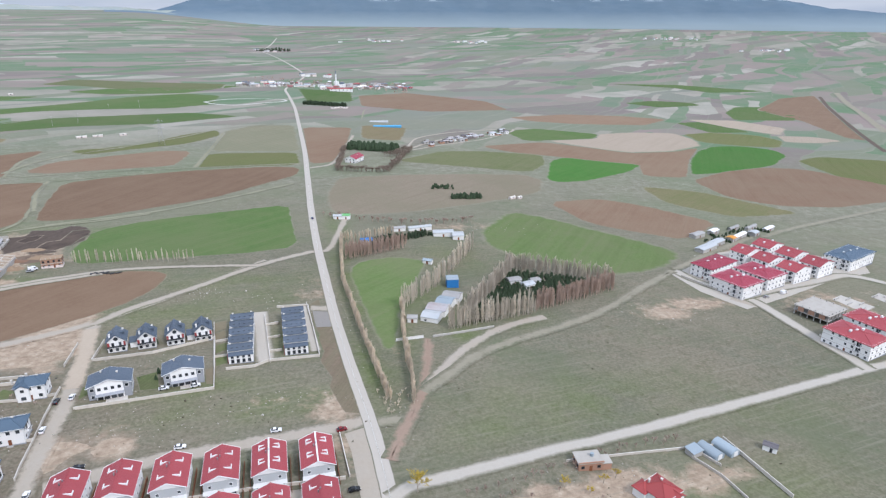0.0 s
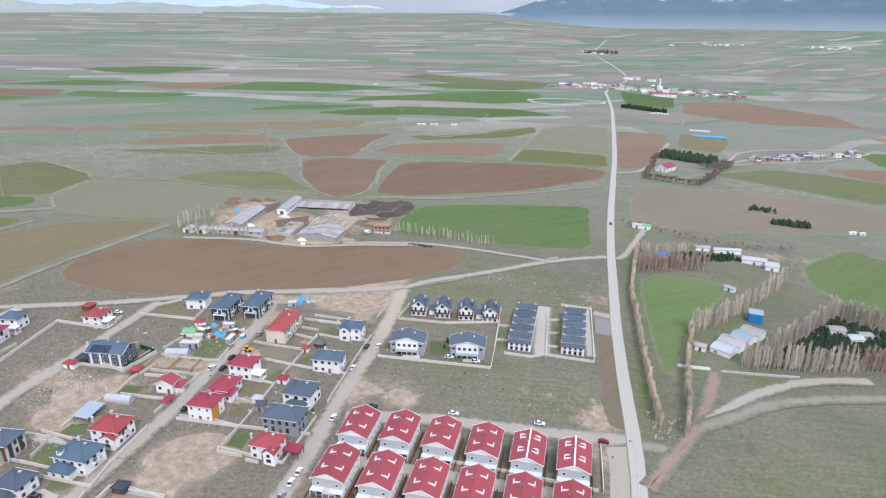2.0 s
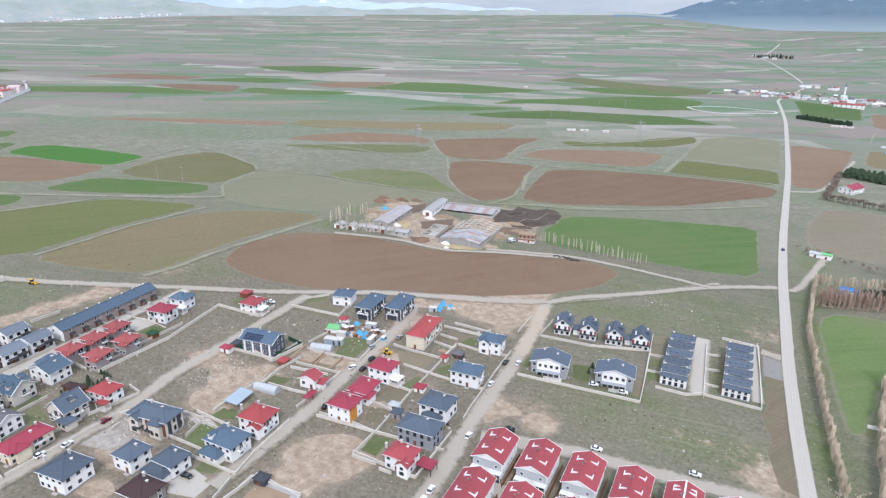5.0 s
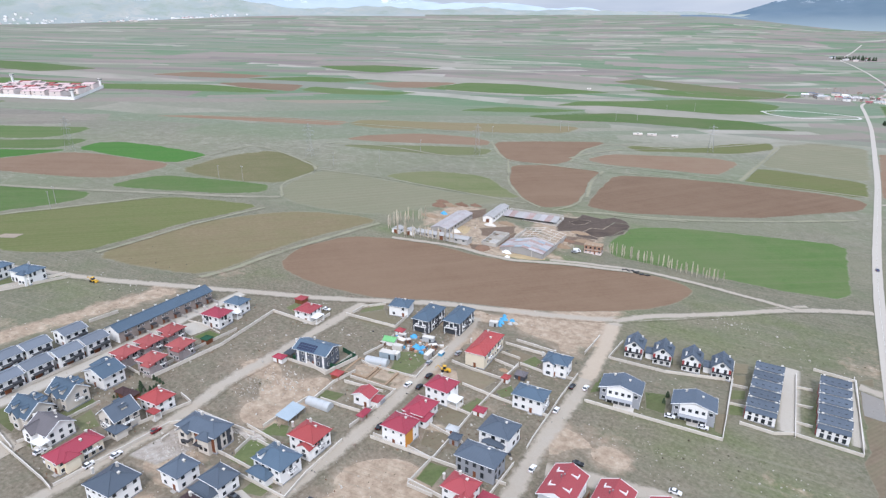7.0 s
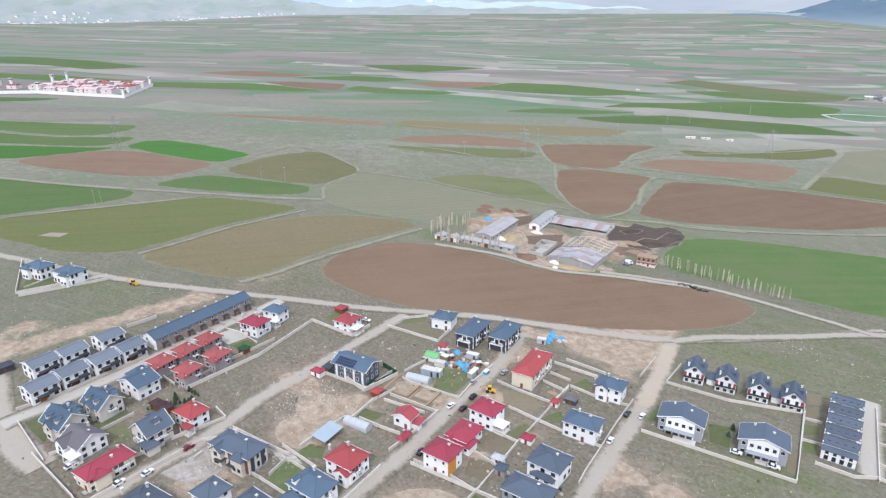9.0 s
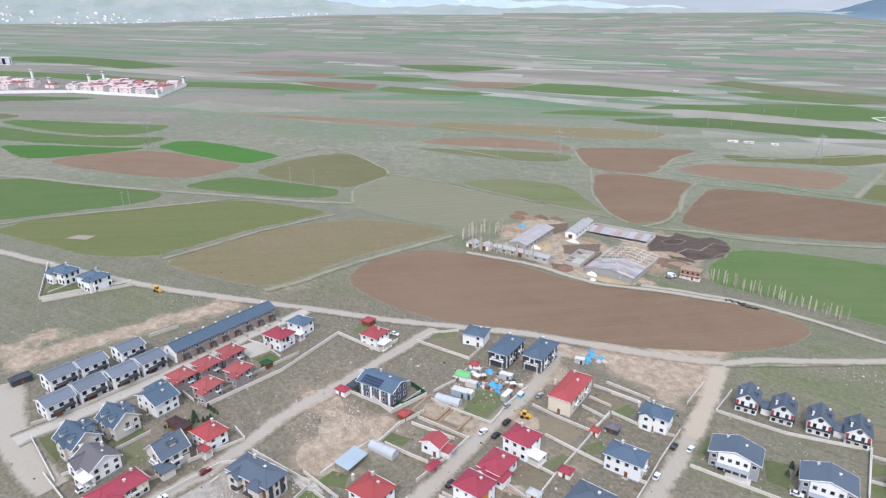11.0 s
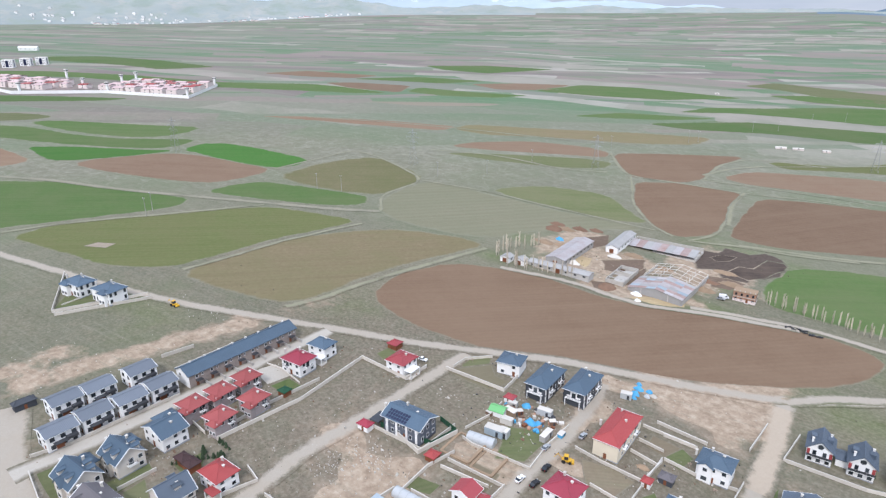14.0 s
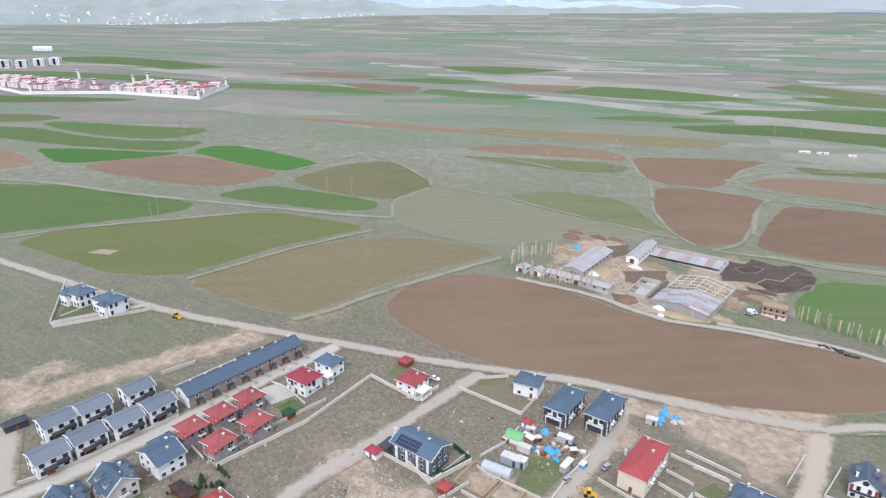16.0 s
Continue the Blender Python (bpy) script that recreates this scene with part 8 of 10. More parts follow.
for (gx, gy, gt, gl, gw, mat, lab) in ((-206.4, 122.4, 20, 10.5, 4.0, "film", "milky plastic greenhouse tunnel"), (-216.5, 158.0, 27, 10.0, 4.0, "film", "grey plastic greenhouse tunnel")):
    tun = place(thing("greenhouse_tunnel", lab, "greenhouse"), gx, gy, gt)
    arc = [(gw / 2 * math.cos(math.pi * k / 12), 0.6 + 1.9 * math.sin(math.pi * k / 12)) for k in range(13)]
    sh = Shape().extrude([(gw / 2, -0.8)] + arc + [(-gw / 2, -0.8)], -gl / 2, gl / 2)
    sh.v = [(y, x, z) for x, y, z in sh.v]
    part("film_cover", sh, M[mat], tun)
    for k in range(5):
        u = -gl / 2 + gl * k / 4
        hoop = Shape()
        for a, b in zip(arc, arc[1:]):
            hoop.rod((u, a[0] * 1.01, a[1] * 1.01), (u, b[0] * 1.01, b[1] * 1.01), 0.05, 0.05, 4)
        part("hoop", hoop, M["metal"], tun)
canopy = place(thing("sheet_canopy", "open shelter with a light blue sheet roof on posts", "shelter"), -206.8, 110.5, 110)
part("roof", Shape().slab([(-5, -3, 2.4), (5, -3, 2.4), (5, 3, 3.1), (-5, 3, 3.1)], 0.12), M["sky_roof"], canopy)
for a in (-4.6, 0, 4.6):
    for b in (-2.7, 2.7):
        part("post", Shape().box(a, b, -0.8, 0.16, 0.16, 3.4), M["metal"], canopy)

# solar array on the anthracite villa
for r in range(3):
    for k in range(8):
        x0, y0 = -6.6 + 1.12 * k, -1.75 - 1.22 * r
        sl = 1.9 / 4.7
        z0 = 6.6 + 1.9 + 0.30 + sl * y0
        part("solar_panel", Shape().slab([(x0, y0 - 1.0, z0 - sl * 1.0), (x0 + 0.92, y0 - 1.0, z0 - sl * 1.0), (x0 + 0.92, y0, z0), (x0, y0, z0)], 0.06), M["solar"], solar_house)
for u in (-6.4, -2.2, 2.2, 6.4):
    part("white_pilaster", Shape().box(u, -4.76, 0.2, 0.9, 0.14, 6.0), M["white"], solar_house, "white rendered vertical band")

fence = place(thing("mesh_fence", "dark green mesh fence round the villa garden", "fence"), -228.0, 131.0)
ring = [(-241.5, 132.2), (-232.3, 137.6), (-223.5, 141.8), (-224.8, 153.1), (-233.4, 152.2)]
for p, q in zip(ring, ring[1:]):
    n = max(1, round(math.dist(p, q) / 3))
    for k in range(n):
        a, b = ([p[i] + (q[i] - p[i]) * f / n for i in (0, 1)] for f in (k, k + 1))
        turn = math.atan2(b[1] - a[1], b[0] - a[0])
        x, y = (a[0] + b[0]) / 2, (a[1] + b[1]) / 2
        z = land(x, y) - land(-228.0, 131.0)
        part("fence_panel", Shape().box(x + 228.0, y - 131.0, z - 0.3, math.dist(a, b) - 0.1, 0.08, 2.5, turn), M["fence_green"], fence)
        part("fence_post", Shape().box(a[0] + 228.0, a[1] - 131.0, z - 0.4, 0.12, 0.12, 2.4, turn), M["dark_frame"], fence)
carport = place(thing("carport", "dark flat-roofed carport beside the villa", "carport"), -243.7, 132.9, 21)
part("roof", Shape().box(0, 0, 2.5, 4.0, 6.0, 0.2), M["dark_wall"], carport)
for u in (-1.8, 1.8):
    for v in (-2.8, 2.8):
        part("post", Shape().box(u, v, -0.8, 0.16, 0.16, 3.3), M["dark_frame"], carport)

# building camp beside the street
camp = place(thing("site_tent", "lime-green tent roof over a white site shelter", "tent"), -225.7, 173.0, 25)
part("wall", Shape().box(0, 0, -0.6, 5.6, 4.4, 2.8), M["snowwhite"], camp)
part("roof", roof_gable(5.6, 4.4, 2.2, 1.1, 0.3, "x"), M["lime"], camp)
for (sx, sy, st, sw, sd, sh, mat, lab) in ((-217.2, 164.6, 25, 7.0, 3.2, 2.8, "sky_roof", "pale blue site container"), (-214.6, 166.6, 25, 3.4, 3.0, 2.8, "film", "pale site container"), (-222.8, 176.5, 100, 2.6, 5.0, 2.4, "heap", "tan lorry body"),
                                           (-207.6, 222.6, 30, 4.2, 2.4, 2.4, "film", "white site cabin"), (-216.0, 187.4, 25, 5.4, 2.4, 2.6, "film", "white caravan"), (-219.8, 172.2, 115, 2.4, 4.6, 2.2, "coping", "white box trailer"), (-226.4, 180.6, 30, 3.6, 2.0, 2.0, "concrete", "grey site container"),
                                           (-206.0, 178.6, 108, 6.0, 2.2, 2.4, "concrete", "stack of grey concrete blocks"), (-204.0, 184.0, 108, 3.0, 2.0, 1.4, "tarp", "blue skip beside the street"), (-210.6, 186.0, 60, 2.4, 2.0, 1.6, "rust", "rusty scrap bin"),
                                           (-221.6, 179.6, 70, 2.6, 2.0, 1.6, "wood", "brown crate of site goods"), (-227.0, 170.0, 10, 2.4, 2.0, 1.4, "rust", "rusty scrap bin")):
    bx = place(thing("site_container", lab + " in the building camp", "container", "building camp"), sx, sy, st)
    part("body", Shape().box(0, 0, 0.0, sw, sd, sh), M[mat], bx)
    part("lid", Shape().box(0, 0, sh, sw + 0.1, sd + 0.1, 0.1), M["coping"], bx)
    part("skid", Shape().box(0, 0, -0.5, sw * 0.9, sd * 0.7, 0.5), M["dark_frame"], bx)
    part("container_door", Shape().box(sw * 0.2, -sd / 2 - 0.03, 0.1, min(0.9, sw * 0.3), 0.08, sh * 0.75), M["dark_frame"], bx)
for k in range(44):
    a, b = rng.uniform(-229, -206), rng.uniform(-9, 9)
    st = place(thing("board_stack", "stack of timber and blocks on the building site", "timber stack", "stacks of goods"), a, 181 + (a + 218) * 0.25 + b * 0.7, rng.uniform(0, 180))
    part("board", Shape().box(0, 0, -0.2, rng.uniform(1.0, 2.6), rng.uniform(0.6, 1.4), rng.uniform(0.5, 1.2)), M[rng.choice(("rubble", "wood", "coping", "heap", "rust", "dark_frame", "concrete", "brick", "tarp"))], st)

# excavated foundation pits
for (px, py, pw, pd) in ((-217.0, 151.0, 11, 12), (-206.5, 153.5, 8, 11)):
    pit = place(thing("foundation_pit", "shallow foundation trench with raw earth banks", "pit", "foundation pits"), px, py, 20)
    for (a, b, sw, sd) in ((0, -pd / 2, pw, 0.9), (0, pd / 2, pw, 0.9), (-pw / 2, 0, 0.9, pd), (pw / 2, 0, 0.9, pd)):
        part("earth_bank", Shape().slab([(a - sw / 2, b - sd / 2, 0.5), (a + sw / 2, b - sd / 2, 0.4), (a + sw / 2, b + sd / 2, 0.55), (a - sw / 2, b + sd / 2, 0.45)], 0.9), M["heap"], pit)

slab_yard = place(thing("basement_slab", "grey basement slab with upstands on a building site", "foundation"), -157.0, 87.5, 16)
part("slab", Shape().box(0, 0, -1.2, 20, 13, 1.45), M["asbestos"], slab_yard)
for (a, b, sw, sd) in ((0, 6.4, 20, 0.3), (-9.9, 0, 0.3, 13), (9.9, 0, 0.3, 13)):
    part("upstand", Shape().box(a, b, 0.2, sw, sd, 0.9), M["coping"], slab_yard)
part("bluish_screed", Shape().box(0, 1, 0.25, 14, 8, 0.06), M["heap"], slab_yard, "bare brown earth fill")


# ---- trees ----
def bare_poplar(seed, high, twig):
    """A leafless poplar: tapered trunk, steep limbs and bundles of upright twigs."""
    r = random.Random(seed)
    trunk, crown = Shape(), Shape()
    lean = (r.uniform(-0.3, 0.3), r.uniform(-0.3, 0.3))
    trunk.rod((0, 0, -0.5), (lean[0] * 0.5, lean[1] * 0.5, high * 0.5), 0.24, 0.14, 6)
    trunk.rod((lean[0] * 0.5, lean[1] * 0.5, high * 0.5), (lean[0], lean[1], high * 0.97), 0.14, 0.03, 5)
    for k in range(58):
        z = high * r.uniform(0.06, 0.88)
        a = r.uniform(0, 2 * math.pi)
        out = r.uniform(0.35, 1.05) * (1 - 0.5 * z / high)
        up = r.uniform(1.8, 3.6) * (1 - 0.35 * z / high)
        p = Vector((lean[0] * z / high, lean[1] * z / high, z))
        m = p + Vector((math.cos(a) * out * 0.7, math.sin(a) * out * 0.7, up * 0.45))
        e = p + Vector((math.cos(a) * out, math.sin(a) * out, up))
        crown.rod(p, m, 0.075, 0.06, 3)
        crown.rod(m, e, 0.06, 0.025, 3)
        for _ in range(3):
            q = m.lerp(e, r.uniform(0, 0.8))
            crown.rod(q, q + Vector((r.uniform(-0.5, 0.5), r.uniform(-0.5, 0.5), r.uniform(0.7, 1.7))), 0.05, 0.02, 3)
    return trunk.mesh("trunk", M["bark"]), crown.mesh("crown", M[twig])


def broad_bare(seed, high, twig, spread=0.36):
    """A leafless bushy tree with forking limbs."""
    r = random.Random(seed)
    trunk, crown = Shape(), Shape()
    trunk.rod((0, 0, -0.5), (0.1, 0, high * 0.35), 0.2, 0.13, 6)

    def fork(p, way, length, rad, depth):
        e = p + way * length
        (trunk if depth == 0 else crown).rod(p, e, rad, rad * 0.6, 3)
        if depth < 3:
            for _ in range(4 if depth < 2 else 3):
                w = (way + Vector((r.uniform(-1, 1), r.uniform(-1, 1), r.uniform(-0.2, 0.7))) * spread * 1.5).normalized()
                fork(p.lerp(e, r.uniform(0.5, 1.0)), w, length * r.uniform(0.55, 0.8), max(0.055, rad * 0.55), depth + 1)

    for k in range(3):
        a = 2 * math.pi * k / 3 + r.uniform(-0.4, 0.4)
        fork(Vector((0.1, 0, high * 0.3)), Vector((math.cos(a) * spread, math.sin(a) * spread, 1)).normalized(), high * 0.33, 0.11, 0)
    return trunk.mesh("trunk", M["bark"]), crown.mesh("crown", M[twig])


def pine(seed, high, wide=0.30, taper=0.6):
    """A dark conifer: whorls of drooping boughs carrying ragged needle sprays."""
    r = random.Random(seed)
    trunk, crown = Shape(), Shape()
    trunk.rod((0, 0, -0.5), (0, 0, high * 0.96), 0.2, 0.03, 5)
    rows = 9
    for i in range(rows):
        z = high * (0.12 + 0.82 * i / rows)
        reach = high * wide * (1 - i / rows) ** taper + 0.25
        for k in range(8):
            a = 2 * math.pi * (k + 0.5 * (i % 2)) / 8 + r.uniform(-0.3, 0.3)
            l = reach * r.uniform(0.65, 1.15)
            d, s = Vector((math.cos(a), math.sin(a), 0)), Vector((-math.sin(a), math.cos(a), 0))
            p = Vector((0, 0, z + r.uniform(-0.2, 0.2)))
            tip = p + d * l + Vector((0, 0, -0.25 * l))
            w = 0.34 * l + 0.12
            mid = p + d * l * 0.55 + Vector((0, 0, 0.12))
            crown.add([p, mid + s * w, tip, mid - s * w, mid + Vector((0, 0, 0.3))], [(0, 1, 4), (1, 2, 4), (2, 3, 4), (3, 0, 4), (0, 3, 2, 1)])
    return trunk.mesh("trunk", M["bark"]), crown.mesh("crown", M["needles"])


POPLARS = [bare_poplar(11 + k, h, "twig") for k, h in enumerate((11.0, 12.5, 13.5, 12.0))]
REDDISH = [bare_poplar(31 + k, h, "twig_red") for k, h in enumerate((9.0, 10.0, 9.5))]
SHORT = [bare_poplar(131 + k, h, "twig_tawny") for k, h in enumerate((5.2, 6.0, 5.6))]
PINES = [pine(71 + k, h) for k, h in enumerate((7.0, 8.5, 6.0))]
ROUND = [pine(171 + k, h, 0.46, 0.42) for k, h in enumerate((5.0, 6.0, 4.4))]
GREY = [broad_bare(91 + k, h, "twig_red", 0.55) for k, h in enumerate((4.0, 5.0))]


def tree(x, y, kinds, name, label, group, scale=1.0):
    trunk, crown = rng.choice(kinds)
    ob = thing(name, label, "tree", group)
    k = scale * rng.uniform(0.82, 1.15)
    ob.matrix_basis = Matrix.Translation((x, y, land(x, y))) @ Matrix.Rotation(rng.uniform(0, 6.28), 4, "Z") @ Matrix.Diagonal((k, k, k, 1))
    part("trunk", trunk, None, ob)
    part("crown", crown, None, ob)


def along(pts, step, wobble=0.5):
    out = []
    for a, b in zip(pts, pts[1:]):
        n = max(1, int(math.dist(a, b) / step))
        for k in range(n):
            out.append((a[0] + (b[0] - a[0]) * k / n + rng.uniform(-wobble, wobble), a[1] + (b[1] - a[1]) * k / n + rng.uniform(-wobble, wobble)))
    return out


def inside(pts, x, y):
    hit = False
    for (ax, ay), (bx, by) in zip(pts, pts[1:] + pts[:1]):
        if (ay > y) != (by > y) and x < (bx - ax) * (y - ay) / (by - ay) + ax:
            hit = not hit
    return hit


def scatter(pts, step):
    """Loose grid of places inside an outline."""
    xs, ys = [p[0] for p in pts], [p[1] for p in pts]
    out, y = [], min(ys)
    while y < max(ys):
        x = min(xs)
        while x < max(xs):
            a, b = x + rng.uniform(-0.4, 0.4) * step, y + rng.uniform(-0.4, 0.4) * step
            if inside(pts, a, b):
                out.append((a, b))
            x += step
        y += step
    return out


def thicket(name, places, kinds, mat, label, scale=1.0):
    """A stand of trees too dense to count."""
    shapes = {}
    for pair in kinds:
        for me in pair:
            co = np.empty(3 * len(me.vertices))
            me.vertices.foreach_get("co", co)
            shapes[me.name] = co.reshape(-1, 3), [tuple(p.vertices) for p in me.polygons]
    verts, faces, n = [], [], 0
    for x, y in places:
        k, a = scale * rng.uniform(0.75, 1.15), rng.uniform(0, 6.28)
        c, d, z = math.cos(a) * k, math.sin(a) * k, land(x, y)
        for me in rng.choice(kinds):
            co, fs = shapes[me.name]
            verts.append(np.stack((x + co[:, 0] * c - co[:, 1] * d, y + co[:, 0] * d + co[:, 1] * c, z + co[:, 2] * k), 1))
            faces += [tuple(n + i for i in f) for f in fs]
            n += len(co)
    me = bpy.data.meshes.new(name)
    me.from_pydata(np.concatenate(verts).tolist(), [], faces)
    me.materials.append(mat)
    tagged(new(name, me), label, "trees", kind="stuff")


POPLAR_LABEL = "leafless pale poplar in a windbreak row"
for x, y in along([(3.4, 288.3), (27, 300.5), (50.7, 312.8)], 1.5, 0.6):
    tree(x, y, POPLARS, "poplar_tree", POPLAR_LABEL, "triangle windbreak")
for x, y in along([(11.8, 304.9), (28, 342), (44.9, 381)], 1.7, 0.8) + along([(40.7, 383), (75, 374), (107.7, 366)], 1.7, 0.8):
    tree(x, y, POPLARS, "poplar_tree", POPLAR_LABEL, "triangle windbreak", 0.85)
for x, y in along([(-21.4, 312.1), (-5.3, 342.3), (8, 380), (21, 420)], 1.5, 1.3):
    tree(x, y, POPLARS, "poplar_tree", "large leafless poplar beside the barns", "barn windbreak", 0.95)
for x, y in along([(-72.5, 420), (-70.4, 405), (-60.3, 344.3), (-40.7, 279.3), (-29, 241.8), (-21.5, 217.7)], 1.45, 0.7):
    tree(x, y, SHORT, "bare_tree", "leafless tawny tree in a roadside row", "roadside row", 0.95)
for x, y in along([(-22.7, 314), (-19.2, 275.3), (-15.3, 248), (-11.2, 217.0)], 1.6, 0.8) + along([(-72, 420), (-50, 432), (-35, 440)], 2.4, 0.8):
    tree(x, y, SHORT, "bare_tree", "leafless tawny tree at the edge of the pasture", "pasture row", 1.0)
for x, y in along([(-347.5, 269.8), (-350, 285), (-346, 306)], 2.8, 1.5) + along([(-331, 266), (-317, 276), (-300, 288)], 2.6, 1.0):
    tree(x, y, POPLARS, "poplar_tree", "tall leafless poplar beside the farm", "farm poplars", 0.78)
for x, y in along([(-226, 355), (-205, 359), (-180, 364), (-156.6, 369)], 2.3, 1.2):
    tree(x, y, POPLARS, "poplar_tree", "short leafless poplar along the wheat field", "field poplars", 0.58)
thicket("poplar_windbreak", along([(4.4, 290.3), (28, 302.5), (51.7, 314.8)], 1.1, 0.7) + along([(14.0, 306), (30, 343), (46.5, 380)], 1.1, 1.2) + along([(40.7, 381), (75, 372), (107.0, 364)], 1.1, 1.2), POPLARS, M["twig"], "dense pale curtain of leafless poplars", 0.86)
thicket("bare_thicket", along([(-66, 381), (-28, 410)], 1.2, 1.2) + scatter([(14, 304), (30, 340), (44, 376), (100, 364), (52, 325), (10, 293)], 6.0), GREY, M["twig_red"], "brown leafless undergrowth among the evergreens", 0.5)
thicket("reddish_plantation", scatter([(-64, 383.2), (-27.2, 412), (-26, 424), (-66, 398)], 2.2), REDDISH, M["twig_red"], "dense stand of reddish leafless saplings", 0.85)
thicket("reddish_plantation", scatter([(50.5, 313), (104.8, 352), (107.7, 363), (54, 326)], 2.2), REDDISH, M["twig_red"], "dense stand of reddish leafless saplings", 0.95)
thicket("pine_stand", scatter([(14, 304), (30, 340), (44, 376), (100, 364), (52, 325), (10, 293)], 2.3), ROUND, M["needles"], "dark evergreen thicket inside the windbreak", 0.60)
thicket("pine_stand", scatter([(-62, 408), (-50, 428), (-14, 452), (-8, 445), (-40, 420)], 2.4), ROUND, M["needles"], "dark evergreen belt behind the saplings", 0.6)
thicket("pine_stand", scatter([(-125, 775), (-58, 772), (-56, 800), (-118, 812)], 3.6), ROUND, M["needles"], "dark pine belt round the lodge", 1.35)
thicket("bare_thicket", along([(-113, 650), (-60, 656), (-52, 720), (-42, 788)], 1.2, 2.5) + along([(-113, 650), (-118, 720), (-124, 775)], 1.8, 2.0) + along([(-66, 740), (-44, 792)], 1.2, 5.0), GREY, M["hedge"], "leafless brown hedge round the lodge", 1.4)
thicket("pine_stand", scatter([(-12, 590), (10, 594), (10, 606), (-12, 602)], 4.2) + scatter([(8, 556), (36, 562), (36, 572), (8, 566)], 2.2), ROUND, M["needles"], "small dark pine clump in the open fields", 0.75)
thicket("pine_stand", scatter([(-270, 1215), (-185, 1208), (-185, 1232), (-270, 1245)], 4.5), ROUND, M["needles"], "dark pine belt before the far village", 1.2)
thicket("bare_thicket", along([(-20, 472), (0, 476), (26, 486)], 2.6, 3.0) + along([(-96, 480), (-60, 470), (-20, 470)], 4.0, 4.0), GREY, M["twig_red"], "leafless brown scrub behind the holding", 1.1)
thicket("bare_thicket", along([(9, 166), (34, 178), (64, 192), (94, 203)], 3.2, 1.2) + scatter([(0, 158), (40, 172), (60, 168), (30, 152)], 6), GREY, M["twig_red"], "leafless roadside scrub", 0.6)
thicket("bare_thicket", along([(-20, 210), (-14, 230)], 2.0, 2.0) + along([(-26, 225), (-20, 212), (-16, 216)], 2.0, 1.5), GREY, M["twig_tawny"], "tawny scrub where the tracks meet", 0.4)
willow = thing("willow_tree", "yellow budding willow beside the road fork", "tree")
tr, cr = broad_bare(123, 7.5, "willow", 0.6)
willow.matrix_basis = pose(-8.2, 166.5, land(-8.2, 166.5)) @ Matrix.Diagonal((1.35, 1.35, 1.2, 1))
part("trunk", tr, None, willow)
part("crown", cr, None, willow)
tr2, cr2 = broad_bare(124, 6.5, "willow", 0.7)
part("second_crown", cr2, None, willow, at=pose(0.8, 0.5, 0, 0, 0, 70))
for x, y in ((42, 172), (56, 175), (61, 178), (50, 169)):
    tree(x, y, [broad_bare(int(x), 4.0, "willow", 0.7)], "willow_bush", "yellowish budding bush beside the brick house", "yellow bushes", 1.0)
for x, y in ((-122, 233), (-118.5, 231), (-121, 228), (-134, 258.6), (-253, 80), (-259, 76), (-116, 234)):
    tree(x, y, PINES, "garden_conifer", "small dark garden conifer beside a house", "garden conifers", 0.5)

thicket("garden_hedges", along([(198, 447), (282, 512)], 2.0, 1.2) + along([(206, 462), (270, 515)], 2.6, 1.6) + along([(226, 462), (216, 482)], 1.8, 1.0) + along([(250, 480), (240, 502)], 1.8, 1.0) + along([(272, 496), (262, 514)], 1.8, 1.0), ROUND, M["needles"], "dark hedges between the allotment plots", 0.42)
for k in range(6):
    for v in (-6.5, -2.5):
        tree(-102.4 + 14.45 * k - 0.3 * v, 133.6 + 4.75 * k + v, ROUND, "garden_shrub", "dark evergreen shrub between two duplex gardens", "duplex garden shrubs", 0.34)
for x, y in ((-256, 60), (-252, 47), (-247, 54), (-246, 70), (-236, 56), (-280, 68), (-266, 66), (-284, 116), (-262, 160), (-259, 186), (-204, 104), (-195, 100), (-178, 118), (-166, 138), (-170, 170), (-160, 176), (-150, 172), (-152, 150), (-134, 136), (-144, 132), (-170, 210), (-158, 206)):
    tree(x, y, GREY, "garden_bush", "small leafless bush in a house garden", "garden bushes", 0.42)

# clipped cypress hedge
for x, y in along([(-259, 66), (-256.5, 75), (-254, 82.5)], 1.5, 0.1) + along([(-262, 82), (-255, 84)], 1.5, 0.1):
    tree(x, y, PINES, "cypress", "small dark cypress in a garden hedge", "cypress hedge", 0.30)


# ---- stones and rubble ----
def stone_litter(name, label, places, size, mat):
    """Loose angular stones too many to count."""
    s = Shape()
    for x, y in places:
        k = size * rng.uniform(0.4, 1.6) * (2.2 if rng.random() < 0.05 else 1.0)
        z = land(x, y)
        p = [(x + rng.uniform(-1, 1) * k * 0.3 + k * a, y + rng.uniform(-1, 1) * k * 0.3 + k * b * 0.8, z - 0.1) for a, b in ((-0.6, -0.5), (0.6, -0.5), (0.6, 0.5), (-0.6, 0.5))]
        q = [(x + (a - x) * 0.6, y + (b - y) * 0.6, z + k * rng.uniform(0.35, 0.8)) for a, b, _ in p]
        s.add(p + q, [(0, 1, 5, 4), (1, 2, 6, 5), (2, 3, 7, 6), (3, 0, 4, 7), (4, 5, 6, 7)])
    me = bpy.data.meshes.new(name)
    me.from_pydata(s.v, [], s.f)
    me.materials.append(M[mat])
    tagged(new(name, me), label, "stones", kind="stuff")


def strewn(n, x, y, w, d):
    """Places spread round a centre, in line with the street grid."""
    out = []
    for _ in range(int(n * 0.7)):
        u, v = rng.gauss(0, 0.45) * w, rng.gauss(0, 0.45) * d
        out.append((x + u * 0.956 - v * 0.292, y + u * 0.292 + v * 0.956))
    return out


